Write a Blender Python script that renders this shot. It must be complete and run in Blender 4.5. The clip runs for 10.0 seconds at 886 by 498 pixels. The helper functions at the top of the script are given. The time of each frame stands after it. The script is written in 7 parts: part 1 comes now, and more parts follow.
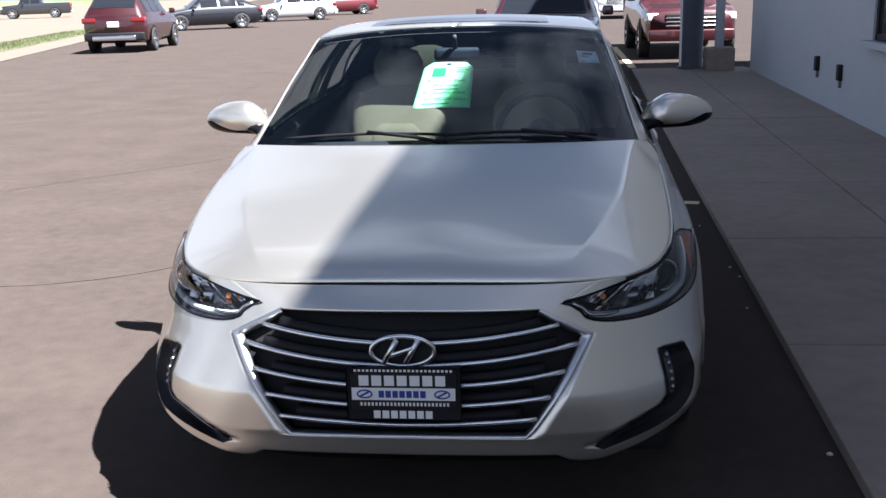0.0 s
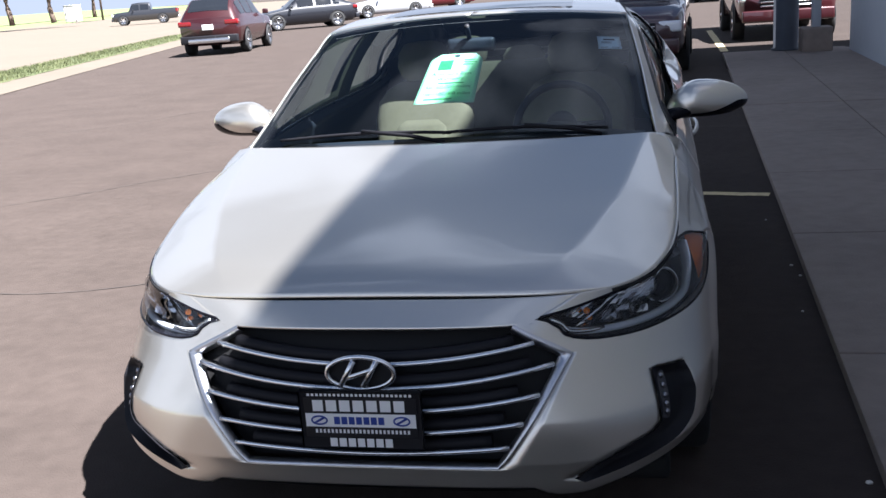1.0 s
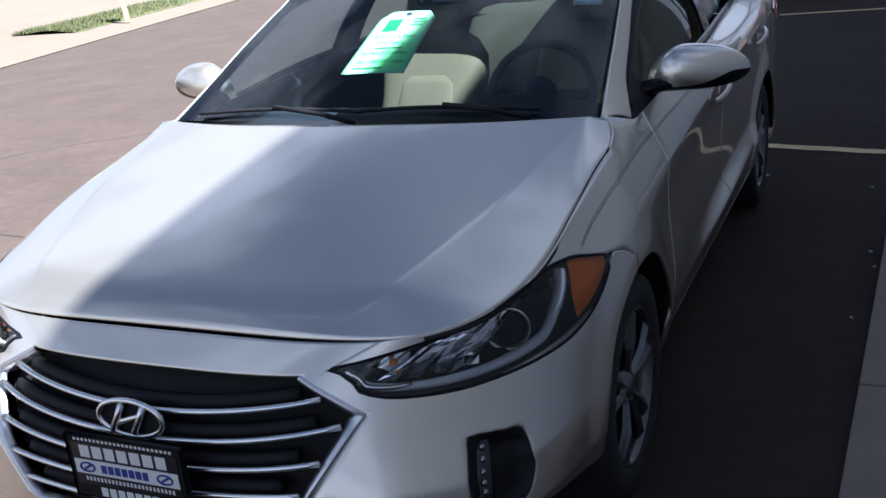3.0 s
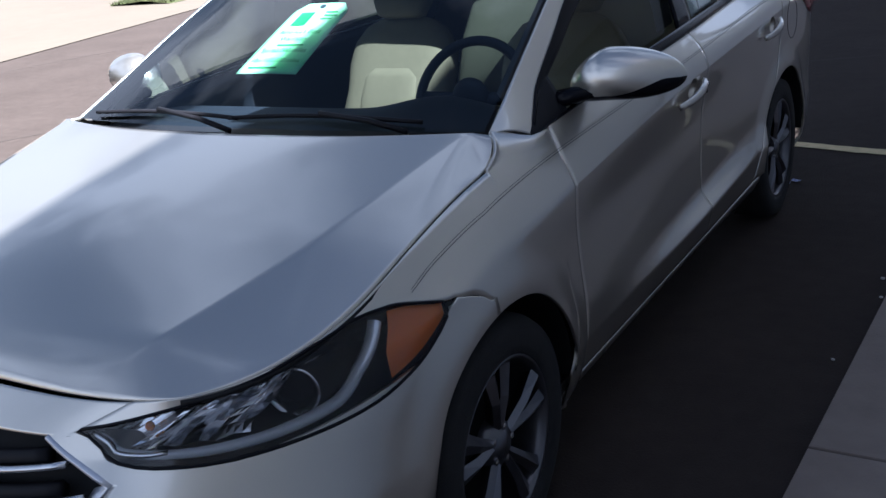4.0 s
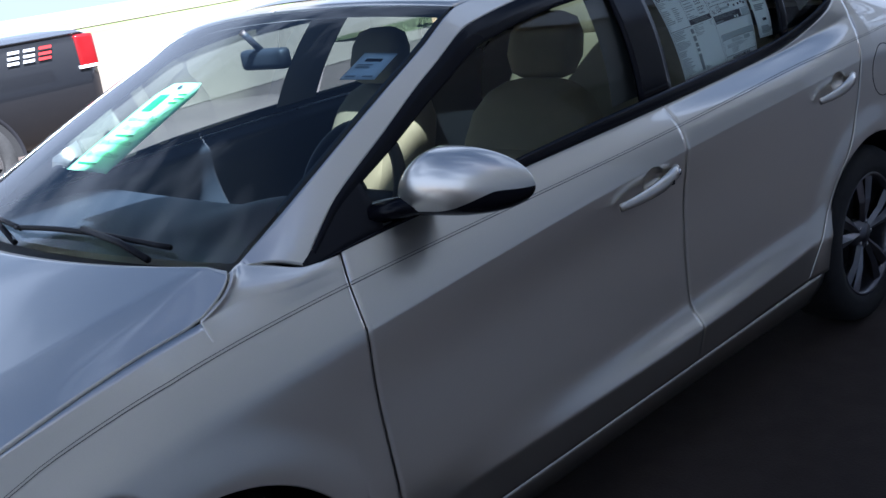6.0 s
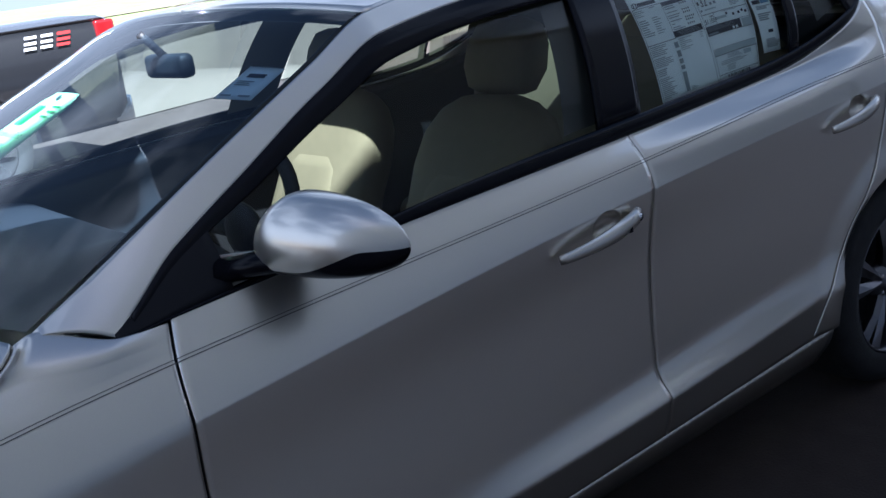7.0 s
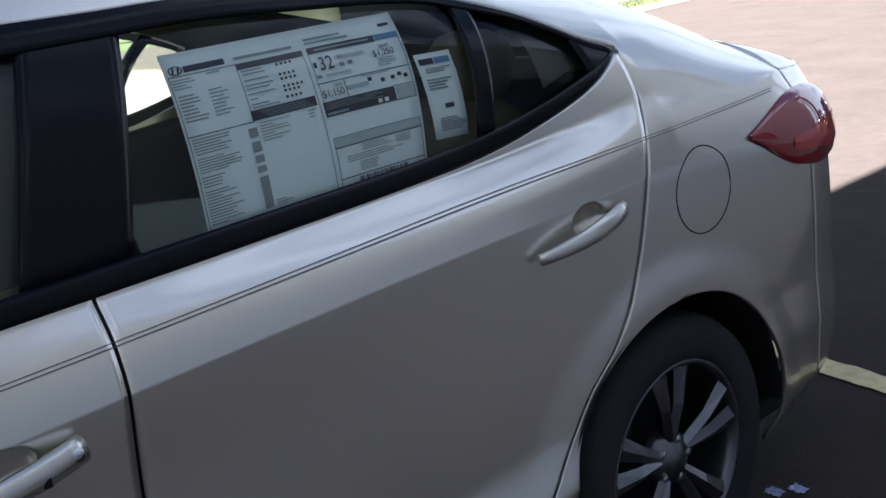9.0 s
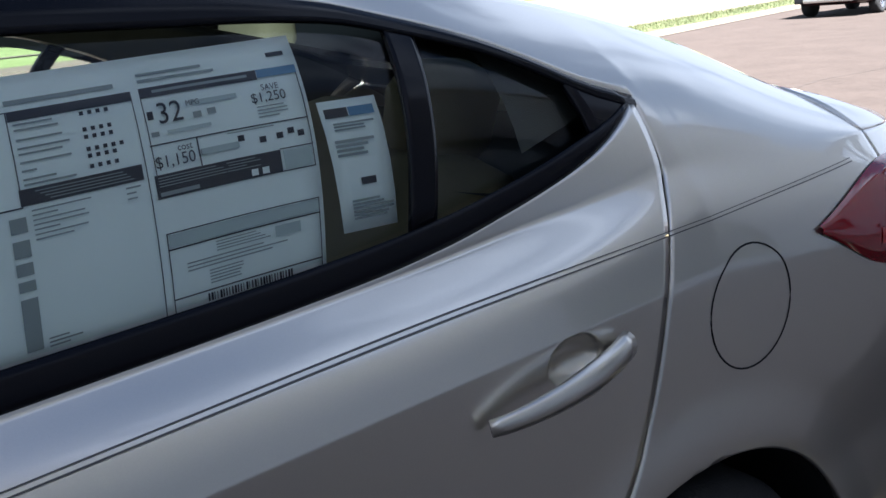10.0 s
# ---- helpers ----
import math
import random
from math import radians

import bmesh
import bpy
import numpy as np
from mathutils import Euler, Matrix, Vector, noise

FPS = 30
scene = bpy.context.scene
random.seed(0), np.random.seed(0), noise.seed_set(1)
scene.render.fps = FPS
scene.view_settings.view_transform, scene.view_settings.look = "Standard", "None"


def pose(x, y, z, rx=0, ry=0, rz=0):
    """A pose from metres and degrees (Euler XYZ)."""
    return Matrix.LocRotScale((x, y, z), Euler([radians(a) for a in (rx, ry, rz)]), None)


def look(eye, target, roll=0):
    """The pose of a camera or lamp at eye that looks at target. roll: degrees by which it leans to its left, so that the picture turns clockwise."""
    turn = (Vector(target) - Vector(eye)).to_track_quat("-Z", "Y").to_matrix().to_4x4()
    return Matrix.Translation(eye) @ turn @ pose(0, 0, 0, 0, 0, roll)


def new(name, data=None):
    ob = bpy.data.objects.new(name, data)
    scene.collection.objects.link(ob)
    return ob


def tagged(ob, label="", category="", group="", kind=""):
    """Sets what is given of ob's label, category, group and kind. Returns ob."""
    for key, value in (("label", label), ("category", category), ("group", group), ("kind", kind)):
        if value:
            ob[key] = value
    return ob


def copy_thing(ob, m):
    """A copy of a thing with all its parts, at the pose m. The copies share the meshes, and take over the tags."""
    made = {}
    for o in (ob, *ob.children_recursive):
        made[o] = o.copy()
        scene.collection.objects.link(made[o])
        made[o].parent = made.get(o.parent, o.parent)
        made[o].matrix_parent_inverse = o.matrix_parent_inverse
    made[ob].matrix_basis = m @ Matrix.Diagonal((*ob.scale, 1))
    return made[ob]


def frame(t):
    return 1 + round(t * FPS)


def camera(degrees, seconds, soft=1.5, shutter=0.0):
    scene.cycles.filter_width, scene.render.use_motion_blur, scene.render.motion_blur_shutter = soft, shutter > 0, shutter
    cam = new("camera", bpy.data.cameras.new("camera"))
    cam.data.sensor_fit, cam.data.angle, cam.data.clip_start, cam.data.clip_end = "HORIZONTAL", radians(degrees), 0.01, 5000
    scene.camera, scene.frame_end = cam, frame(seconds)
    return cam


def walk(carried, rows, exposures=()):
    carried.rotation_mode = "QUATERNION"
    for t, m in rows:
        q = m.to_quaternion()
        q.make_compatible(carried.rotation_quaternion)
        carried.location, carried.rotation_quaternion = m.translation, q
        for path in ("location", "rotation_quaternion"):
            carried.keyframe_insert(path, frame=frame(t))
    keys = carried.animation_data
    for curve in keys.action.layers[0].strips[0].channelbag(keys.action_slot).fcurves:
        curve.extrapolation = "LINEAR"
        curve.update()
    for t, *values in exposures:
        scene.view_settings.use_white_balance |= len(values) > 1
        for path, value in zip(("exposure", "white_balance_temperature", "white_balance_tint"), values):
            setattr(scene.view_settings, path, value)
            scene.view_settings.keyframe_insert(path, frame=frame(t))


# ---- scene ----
cam = camera(48.0, 10.0)
PATH = [
    (0, (0.387, -2.607, 1.572), (0.183, -0.683, 1.063), -1.7),
    (0.5, (0.569, -2.497, 1.556), (0.272, -0.586, 1.048), -3.1),
    (1, (0.724, -2.294, 1.535), (0.31, -0.406, 1.022), -4.2),
    (1.5, (0.876, -2.084, 1.54), (0.362, -0.227, 1.005), -5.5),
    (2, (1.045, -1.931, 1.541), (0.455, -0.101, 0.99), -5.8),
    (2.2, (1.135, -1.868, 1.554), (0.498, -0.056, 0.995), -5.8),
    (3.3, (1.593, -1.333, 1.586), (0.73, 0.342, 0.916), -5.8),
    (3.5, (1.659, -1.206, 1.579), (0.767, 0.451, 0.903), -5.6),
    (4, (1.893, -0.903, 1.556), (0.879, 0.684, 0.88), -6.2),
    (4.5, (2.084, -0.633, 1.534), (0.977, 0.896, 0.874), -6.3),
    (5, (2.23, -0.355, 1.535), (1.035, 1.107, 0.876), -6.2),
    (5.2, (2.232, -0.227, 1.494), (1.001, 1.215, 0.856), -6.9),
    (6.3, (2.351, 0.412, 1.493), (0.879, 1.632, 0.906), -8.6),
    (6.5, (2.332, 0.527, 1.523), (0.851, 1.724, 0.911), -7.7),
    (7, (2.248, 0.773, 1.459), (0.747, 1.965, 0.888), -8.2),
    (7.5, (2.297, 1.103, 1.412), (0.719, 2.203, 0.864), -9.0),
    (8, (2.244, 1.435, 1.391), (0.679, 2.548, 0.833), -9.0),
    (8.5, (2.152, 1.768, 1.369), (0.635, 2.95, 0.82), -8.7),
    (9, (2.05, 2.032, 1.338), (0.563, 3.269, 0.827), -7.7),
    (9.5, (1.942, 2.314, 1.324), (0.41, 3.509, 0.85), -6.5),
    (10, (1.686, 2.551, 1.328), (0.147, 3.732, 0.841), -5.5),
]
walk(cam, [(t, look(eye, target, roll)) for t, eye, target, roll in PATH],
     exposures=[(0, 0.98, 5900, 13), (2, 0.95, 5780, 13), (3.5, 0.95, 5600, 13.5), (4, 0.96, 5550, 13.5), (5, 1.36, 5450, 13), (7.5, 1.22, 5400, 12), (8, 1.52, 5750, 12), (9, 1.78, 5900, 11), (10, 1.6, 5850, 11)])

# ---------------------------------------------------------------- light
world = bpy.data.worlds.new("world")
scene.world = world
world.use_nodes = True
wn = world.node_tree
wn.nodes.clear()
sky = wn.nodes.new("ShaderNodeTexSky")
sky.sky_type = 'NISHITA'
sky.sun_disc = False
SUN_DIR = Vector((0.68, -0.30, 1.07)).normalized()
sky.sun_elevation = math.asin(SUN_DIR.z)
sky.sun_rotation = math.atan2(SUN_DIR.x, SUN_DIR.y)
wbg = wn.nodes.new("ShaderNodeBackground")
wbg.inputs["Strength"].default_value = 0.029
wout = wn.nodes.new("ShaderNodeOutputWorld")
# fair-weather clouds drifting over the blue
wtc = wn.nodes.new("ShaderNodeTexCoord")
wmap = wn.nodes.new("ShaderNodeMapping")
wmap.inputs["Scale"].default_value = (1.0, 1.0, 1.7)
wnoise = wn.nodes.new("ShaderNodeTexNoise")
wnoise.inputs["Scale"].default_value = 3.1
wnoise.inputs["Detail"].default_value = 5
wnoise.inputs["Roughness"].default_value = 0.52
wramp = wn.nodes.new("ShaderNodeValToRGB")
wramp.color_ramp.elements[0].position = 0.535
wramp.color_ramp.elements[1].position = 0.69
wmix = wn.nodes.new("ShaderNodeMix")
wmix.data_type = 'RGBA'
wmix.inputs[7].default_value = (12.5, 13.8, 16.2, 1)
wn.links.new(wtc.outputs["Generated"], wmap.inputs["Vector"])
wn.links.new(wmap.outputs["Vector"], wnoise.inputs["Vector"])
wsep = wn.nodes.new("ShaderNodeSeparateXYZ")
wlow = wn.nodes.new("ShaderNodeMapRange")
wlow.inputs["From Min"].default_value = 0.05
wlow.inputs["From Max"].default_value = 0.88
wlow.inputs["To Min"].default_value = 0.30
wlow.inputs["To Max"].default_value = 0.0
wadd = wn.nodes.new("ShaderNodeMath")
wn.links.new(wtc.outputs["Generated"], wsep.inputs[0])
wn.links.new(wsep.outputs["Z"], wlow.inputs["Value"])
wn.links.new(wnoise.outputs["Fac"], wadd.inputs[0])
wn.links.new(wlow.outputs["Result"], wadd.inputs[1])
wn.links.new(wadd.outputs[0], wramp.inputs["Fac"])
wn.links.new(wramp.outputs["Color"], wmix.inputs[0])
wgain = wn.nodes.new("ShaderNodeVectorMath")
wgain.operation = 'SCALE'
wgain.inputs["Scale"].default_value = 1.3
wn.links.new(sky.outputs["Color"], wgain.inputs[0])
wn.links.new(wgain.outputs[0], wmix.inputs[6])
wn.links.new(wmix.outputs[2], wbg.inputs["Color"])
wn.links.new(wbg.outputs["Background"], wout.inputs["Surface"])

sun_data = bpy.data.lights.new("sun", 'SUN')
sun_data.energy = 16.0
sun_data.angle = radians(0.55)
sun_data.color = (1.0, 0.95, 0.87)
sun = new("sun", sun_data)
sun.matrix_world = look(SUN_DIR * 60, (0, 0, 0))

# ---------------------------------------------------------------- materials


def mat(name, color, rough=0.5, metal=0.0, vary=0.0, scale=8.0, bump=0.0, bump_scale=60.0, coat=0.0,
        color2=None, detail=6.0, spec=0.5):
    """A principled material with noise at two scales for colour and a fine relief."""
    m = bpy.data.materials.new(name)
    m.use_nodes = True
    nt = m.node_tree
    b = nt.nodes["Principled BSDF"]
    b.inputs["Base Color"].default_value = (*color, 1)
    b.inputs["Roughness"].default_value = rough
    b.inputs["Metallic"].default_value = metal
    b.inputs["Specular IOR Level"].default_value = spec
    if coat:
        b.inputs["Coat Weight"].default_value = coat
        b.inputs["Coat Roughness"].default_value = 0.02
    tc = nt.nodes.new("ShaderNodeTexCoord")
    if vary or color2:
        n1 = nt.nodes.new("ShaderNodeTexNoise")
        n1.inputs["Scale"].default_value = scale
        n1.inputs["Detail"].default_value = detail
        n2 = nt.nodes.new("ShaderNodeTexNoise")
        n2.inputs["Scale"].default_value = scale * 0.13
        n2.inputs["Detail"].default_value = 3
        nt.links.new(tc.outputs["Object"], n1.inputs["Vector"])
        nt.links.new(tc.outputs["Object"], n2.inputs["Vector"])
        add = nt.nodes.new("ShaderNodeMath")
        add.operation = 'ADD'
        nt.links.new(n1.outputs["Fac"], add.inputs[0])
        nt.links.new(n2.outputs["Fac"], add.inputs[1])
        rng = nt.nodes.new("ShaderNodeMapRange")
        rng.inputs["From Min"].default_value = 0.7
        rng.inputs["From Max"].default_value = 1.3
        nt.links.new(add.outputs[0], rng.inputs["Value"])
        mx = nt.nodes.new("ShaderNodeMix")
        mx.data_type = 'RGBA'
        c2 = color2 or tuple(c * (1 + vary) for c in color)
        c1 = color if color2 else tuple(c * (1 - vary) for c in color)
        mx.inputs[6].default_value = (*c1, 1)
        mx.inputs[7].default_value = (*c2, 1)
        nt.links.new(rng.outputs["Result"], mx.inputs[0])
        nt.links.new(mx.outputs[2], b.inputs["Base Color"])
    if bump:
        nb = nt.nodes.new("ShaderNodeTexNoise")
        nb.inputs["Scale"].default_value = bump_scale
        nb.inputs["Detail"].default_value = 8
        nt.links.new(tc.outputs["Object"], nb.inputs["Vector"])
        bp = nt.nodes.new("ShaderNodeBump")
        bp.inputs["Strength"].default_value = bump
        bp.inputs["Distance"].default_value = 0.01
        nt.links.new(nb.outputs["Fac"], bp.inputs["Height"])
        nt.links.new(bp.outputs["Normal"], b.inputs["Normal"])
    return m


def paint(name, color, flake=0.0, metal=0.55, rough=0.32):
    """Clear-coated car paint with a fine metallic flake."""
    m = mat(name, color, rough, metal, coat=1.0)
    nt = m.node_tree
    b = nt.nodes["Principled BSDF"]
    b.inputs["Coat IOR"].default_value = 1.75
    if flake:
        tc = nt.nodes.new("ShaderNodeTexCoord")
        v = nt.nodes.new("ShaderNodeTexVoronoi")
        v.inputs["Scale"].default_value = 900
        nt.links.new(tc.outputs["Object"], v.inputs["Vector"])
        mx = nt.nodes.new("ShaderNodeMix")
        mx.data_type = 'RGBA'
        mx.inputs[6].default_value = (*[c * (1 - flake) for c in color], 1)
        mx.inputs[7].default_value = (*[min(1, c * (1 + flake)) for c in color], 1)
        nt.links.new(v.outputs["Color"], mx.inputs[0])
        nt.links.new(mx.outputs[2], b.inputs["Base Color"])
    return m


def glass_mat(name, tint, gloss=0.0, mult=1.5):
    """A thin pane: tinted see-through glass with a Fresnel reflection."""
    m = bpy.data.materials.new(name)
    m.use_nodes = True
    nt = m.node_tree
    nt.nodes.clear()
    out = nt.nodes.new("ShaderNodeOutputMaterial")
    tr = nt.nodes.new("ShaderNodeBsdfTransparent")
    tr.inputs["Color"].default_value = (*tint, 1)
    gl = nt.nodes.new("ShaderNodeBsdfGlossy")
    gl.inputs["Roughness"].default_value = 0.0
    fr = nt.nodes.new("ShaderNodeFresnel")
    fr.inputs["IOR"].default_value = 1.52
    ad = nt.nodes.new("ShaderNodeMath")
    ad.operation = 'MULTIPLY_ADD'
    ad.inputs[1].default_value = mult
    ad.inputs[2].default_value = gloss
    ad.use_clamp = True
    mx = nt.nodes.new("ShaderNodeMixShader")
    nt.links.new(fr.outputs["Fac"], ad.inputs[0])
    nt.links.new(ad.outputs[0], mx.inputs[0])
    nt.links.new(tr.outputs[0], mx.inputs[1])
    nt.links.new(gl.outputs[0], mx.inputs[2])
    nt.links.new(mx.outputs[0], out.inputs["Surface"])
    return m


M_PAINT = paint("sage_silver_paint", (0.765, 0.725, 0.645), flake=0.02, metal=0.90, rough=0.30)
M_BLACK = mat("black_plastic", (0.012, 0.012, 0.015), 0.55, bump=0.05, bump_scale=600, spec=0.2)
M_GLOSSBLACK = mat("gloss_black_trim", (0.006, 0.006, 0.009), 0.16, spec=0.14)
M_RUBBER = mat("tyre_rubber", (0.018, 0.018, 0.019), 0.82, vary=0.3, scale=30, bump=0.25, bump_scale=200)
M_CHROME = mat("satin_chrome", (0.84, 0.85, 0.86), 0.27, 1.0)
M_ALLOY = mat("dark_alloy", (0.17, 0.17, 0.185), 0.32, 0.85, vary=0.1, scale=20)
M_ALLOYM = mat("machined_alloy", (0.76, 0.76, 0.78), 0.24, 1.0)
M_ALLOYG = mat("grey_alloy", (0.30, 0.30, 0.32), 0.28, 1.0)
M_GLASS = glass_mat("window_glass", (0.90, 0.955, 0.93), 0.0, 0.6)
# the blue of this tint stands in for blue sky reflected in the windscreen
M_WSHIELD = glass_mat("windshield_glass", (0.72, 0.86, 0.95), 0.0, 1.05)
# clear rear glass, its colour darkened to dim the sunlit view through it
M_REARGLASS = glass_mat("rear_glass", (0.12, 0.15, 0.15))
M_ROOFGLASS = glass_mat("sunroof_glass", (0.36, 0.38, 0.37))
M_LENS = glass_mat("lamp_lens", (0.96, 0.97, 0.98), 0.0, 1.25)
M_DARK = mat("dark_void", (0.006, 0.006, 0.007), 0.8)
M_ASPHALT = mat("asphalt", (0.047, 0.037, 0.0325), 0.95, vary=0.15, scale=11, bump=0.6, bump_scale=130, spec=0.15)
M_ASPHALT.node_tree.nodes["Principled BSDF"].inputs["Diffuse Roughness"].default_value = 1.0
M_CONC = mat("sidewalk_concrete", (0.25, 0.204, 0.174), 0.9, vary=0.14, scale=9, bump=0.3, bump_scale=90)
M_ROADC = mat("road_concrete", (0.115, 0.095, 0.072), 0.9, vary=0.08, scale=3, bump=0.2, bump_scale=40)
M_GRASS = mat("lawn", (0.045, 0.062, 0.022), 0.95, color2=(0.092, 0.098, 0.040), scale=14, bump=0.7, bump_scale=70)
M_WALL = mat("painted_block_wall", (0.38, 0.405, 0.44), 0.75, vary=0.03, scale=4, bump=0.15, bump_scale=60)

# ---------------------------------------------------------------- mesh helpers


def part(name, bm, material, parent, label="", smooth=True):
    """Links a bmesh as one mesh object under a thing or part (or on its own)."""
    me = bpy.data.meshes.new(name)
    bm.to_mesh(me)
    bm.free()
    for mt in (material if isinstance(material, (list, tuple)) else [material]):
        me.materials.append(mt)
    if smooth:
        me.shade_smooth()
    ob = new(name, me)
    if parent is not None:
        ob.parent = parent
    if label:
        ob["label"] = label
    return ob


def thing(name, at, label, category, group="", kind="", turn=0.0):
    ob = new(name)
    ob.matrix_world = pose(at[0], at[1], at[2], 0, 0, turn)
    return tagged(ob, label, category, group, kind)


def add_box(bm, lo, hi, bevel=0.0, seg=2):
    lo, hi = Vector(lo), Vector(hi)
    r = bmesh.ops.create_cube(bm, size=1)
    vs = r["verts"]
    for v in vs:
        v.co = Vector((lo[k] + (v.co[k] + 0.5) * (hi[k] - lo[k]) for k in range(3)))
    if bevel:
        es = list({e for v in vs for e in v.link_edges})
        bmesh.ops.bevel(bm, geom=es, offset=bevel, segments=seg, profile=0.6, affect='EDGES')
    return bm


def box(lo, hi, bevel=0.0, seg=2):
    return add_box(bmesh.new(), lo, hi, bevel, seg)


def add_grid(bm, f, na, nb, outward=None):
    """Quads over f(a, b), 0..1 each; turned to face away from the point outward."""
    vs = [[bm.verts.new(f(i / na, j / nb)) for j in range(nb + 1)] for i in range(na + 1)]
    fs = []
    for i in range(na):
        for j in range(nb):
            q = [vs[i][j], vs[i + 1][j], vs[i + 1][j + 1], vs[i][j + 1]]
            try:
                fs.append(bm.faces.new(q))
            except ValueError:
                pass
    if outward is not None:
        o = Vector(outward)
        s = 0.0
        for fc in fs:
            fc.normal_update()
            s += fc.normal.dot((fc.calc_center_median() - o).normalized()) * fc.calc_area()
        if s < 0:
            for fc in fs:
                fc.normal_flip()
    return fs


def tube(bm, pts, r, n=8, closed=False, flat=1.0, up=Vector((0, 0, 1))):
    """A round (or flattened) bar swept along points."""
    pts = [Vector(p) for p in pts]
    rings = []
    m = len(pts)
    for i, p in enumerate(pts):
        a = pts[(i - 1) % m] if (closed or i > 0) else p
        b = pts[(i + 1) % m] if (closed or i < m - 1) else p
        d = (b - a).normalized()
        s = d.cross(up)
        s = s.normalized() if s.length > 1e-5 else Vector((1, 0, 0))
        w = s.cross(d).normalized()
        rr = r(i / (m - 1)) if callable(r) else r
        rings.append([bm.verts.new(p + s * math.cos(2 * math.pi * k / n) * rr + w * math.sin(2 * math.pi * k / n) * rr * flat)
                      for k in range(n)])
    for i in range(m if closed else m - 1):
        A, B = rings[i], rings[(i + 1) % m]
        for k in range(n):
            bm.faces.new([A[k], A[(k + 1) % n], B[(k + 1) % n], B[k]])
    if not closed:
        bm.faces.new(list(reversed(rings[0])))
        bm.faces.new(rings[-1])
    bmesh.ops.recalc_face_normals(bm, faces=bm.faces[:])
    return bm


def revolve(bm, prof, n=48, axis='x', centre=(0, 0, 0)):
    """Spins a profile of (along, radius) about an axis."""
    c = Vector(centre)
    rows = []
    for a, r in prof:
        row = []
        for k in range(n):
            t = 2 * math.pi * k / n
            if axis == 'x':
                p = Vector((a, r * math.cos(t), r * math.sin(t)))
            elif axis == 'y':
                p = Vector((r * math.cos(t), a, r * math.sin(t)))
            else:
                p = Vector((r * math.cos(t), r * math.sin(t), a))
            row.append(bm.verts.new(c + p))
        rows.append(row)
    for A, B in zip(rows, rows[1:]):
        for k in range(n):
            bm.faces.new([A[k], A[(k + 1) % n], B[(k + 1) % n], B[k]])
    bmesh.ops.recalc_face_normals(bm, faces=bm.faces[:])
    return bm


def keyed(t, pts):
    """Smooth monotone interpolation through (t, value) pairs; values may be tuples."""
    if isinstance(pts[0][1], tuple):
        return tuple(keyed(t, [(p[0], p[1][k]) for p in pts]) for k in range(len(pts[0][1])))
    xs = [p[0] for p in pts]
    ys = [p[1] for p in pts]
    if t <= xs[0]:
        return ys[0]
    if t >= xs[-1]:
        return ys[-1]
    n = len(xs)
    i = max(k for k in range(n - 1) if xs[k] <= t)
    d = [(ys[k + 1] - ys[k]) / (xs[k + 1] - xs[k]) for k in range(n - 1)]

    def slope(k):
        if k == 0:
            return d[0]
        if k == n - 1:
            return d[-1]
        if d[k - 1] * d[k] <= 0:
            return 0.0
        return 2 * d[k - 1] * d[k] / (d[k - 1] + d[k])
    h = xs[i + 1] - xs[i]
    s = (t - xs[i]) / h
    a, b = slope(i) * h, slope(i + 1) * h
    return ((2 * s ** 3 - 3 * s ** 2 + 1) * ys[i] + (s ** 3 - 2 * s ** 2 + s) * a
            + (-2 * s ** 3 + 3 * s ** 2) * ys[i + 1] + (s ** 3 - s ** 2) * b)


def keyed_line(t, pts):
    """Straight lines through (t, value) pairs."""
    return float(np.interp(t, [p[0] for p in pts], [p[1] for p in pts]))


def smooth01(a, b, t):
    t = min(1, max(0, (t - a) / (b - a)))
    return t * t * (3 - 2 * t)


def coons(front, back, left, right):
    """A patch between four edge curves: front(a), back(a) run with a; left(b), right(b) run from front to back."""
    f0, f1, b0, b1 = front(0), front(1), back(0), back(1)

    def p(a, b):
        return ((1 - b) * front(a) + b * back(a) + (1 - a) * left(b) + a * right(b)
                - ((1 - a) * (1 - b) * f0 + a * (1 - b) * f1 + (1 - a) * b * b0 + a * b * b1))
    return p

# ---------------------------------------------------------------- ground, kerb, building
def sheet(name, pts, z, material, label, category, thick=0.0):
    bm = bmesh.new()
    top = [bm.verts.new((x, y, z)) for x, y in pts]
    f = bm.faces.new(top)
    if thick:
        r = bmesh.ops.extrude_face_region(bm, geom=[f])
        for v in r["geom"]:
            if isinstance(v, bmesh.types.BMVert):
                v.co.z -= thick
        bmesh.ops.recalc_face_normals(bm, faces=bm.faces[:])
    ob = part(name, bm, material, None, smooth=False)
    return tagged(ob, label, category, kind="structure")


def kerb_x(y):
    return 1.36 + 0.037 * y


def wall_x(y):
    return 3.45 + 0.03 * y


def street_x(y):
    return -8.2 - 0.25 * y


sheet("ground", [(-900, -900), (900, -900), (900, 900), (-900, 900)], 0.0, M_ASPHALT,
      "grey-brown worn asphalt of a parking lot", "asphalt")

# ---------------------------------------------------------------- the sedan: body surfaces
CAR_AT = Vector((0, 2.25, 0))
car = thing("sedan", CAR_AT, "silver-green compact sedan parked beside the kerb, with stickers in its windows", "car")
YF, YR = 0.93, 3.62          # where the front and rear quarters of the plan begin
N_RAIL = 8
REAR_POWER = 5.0

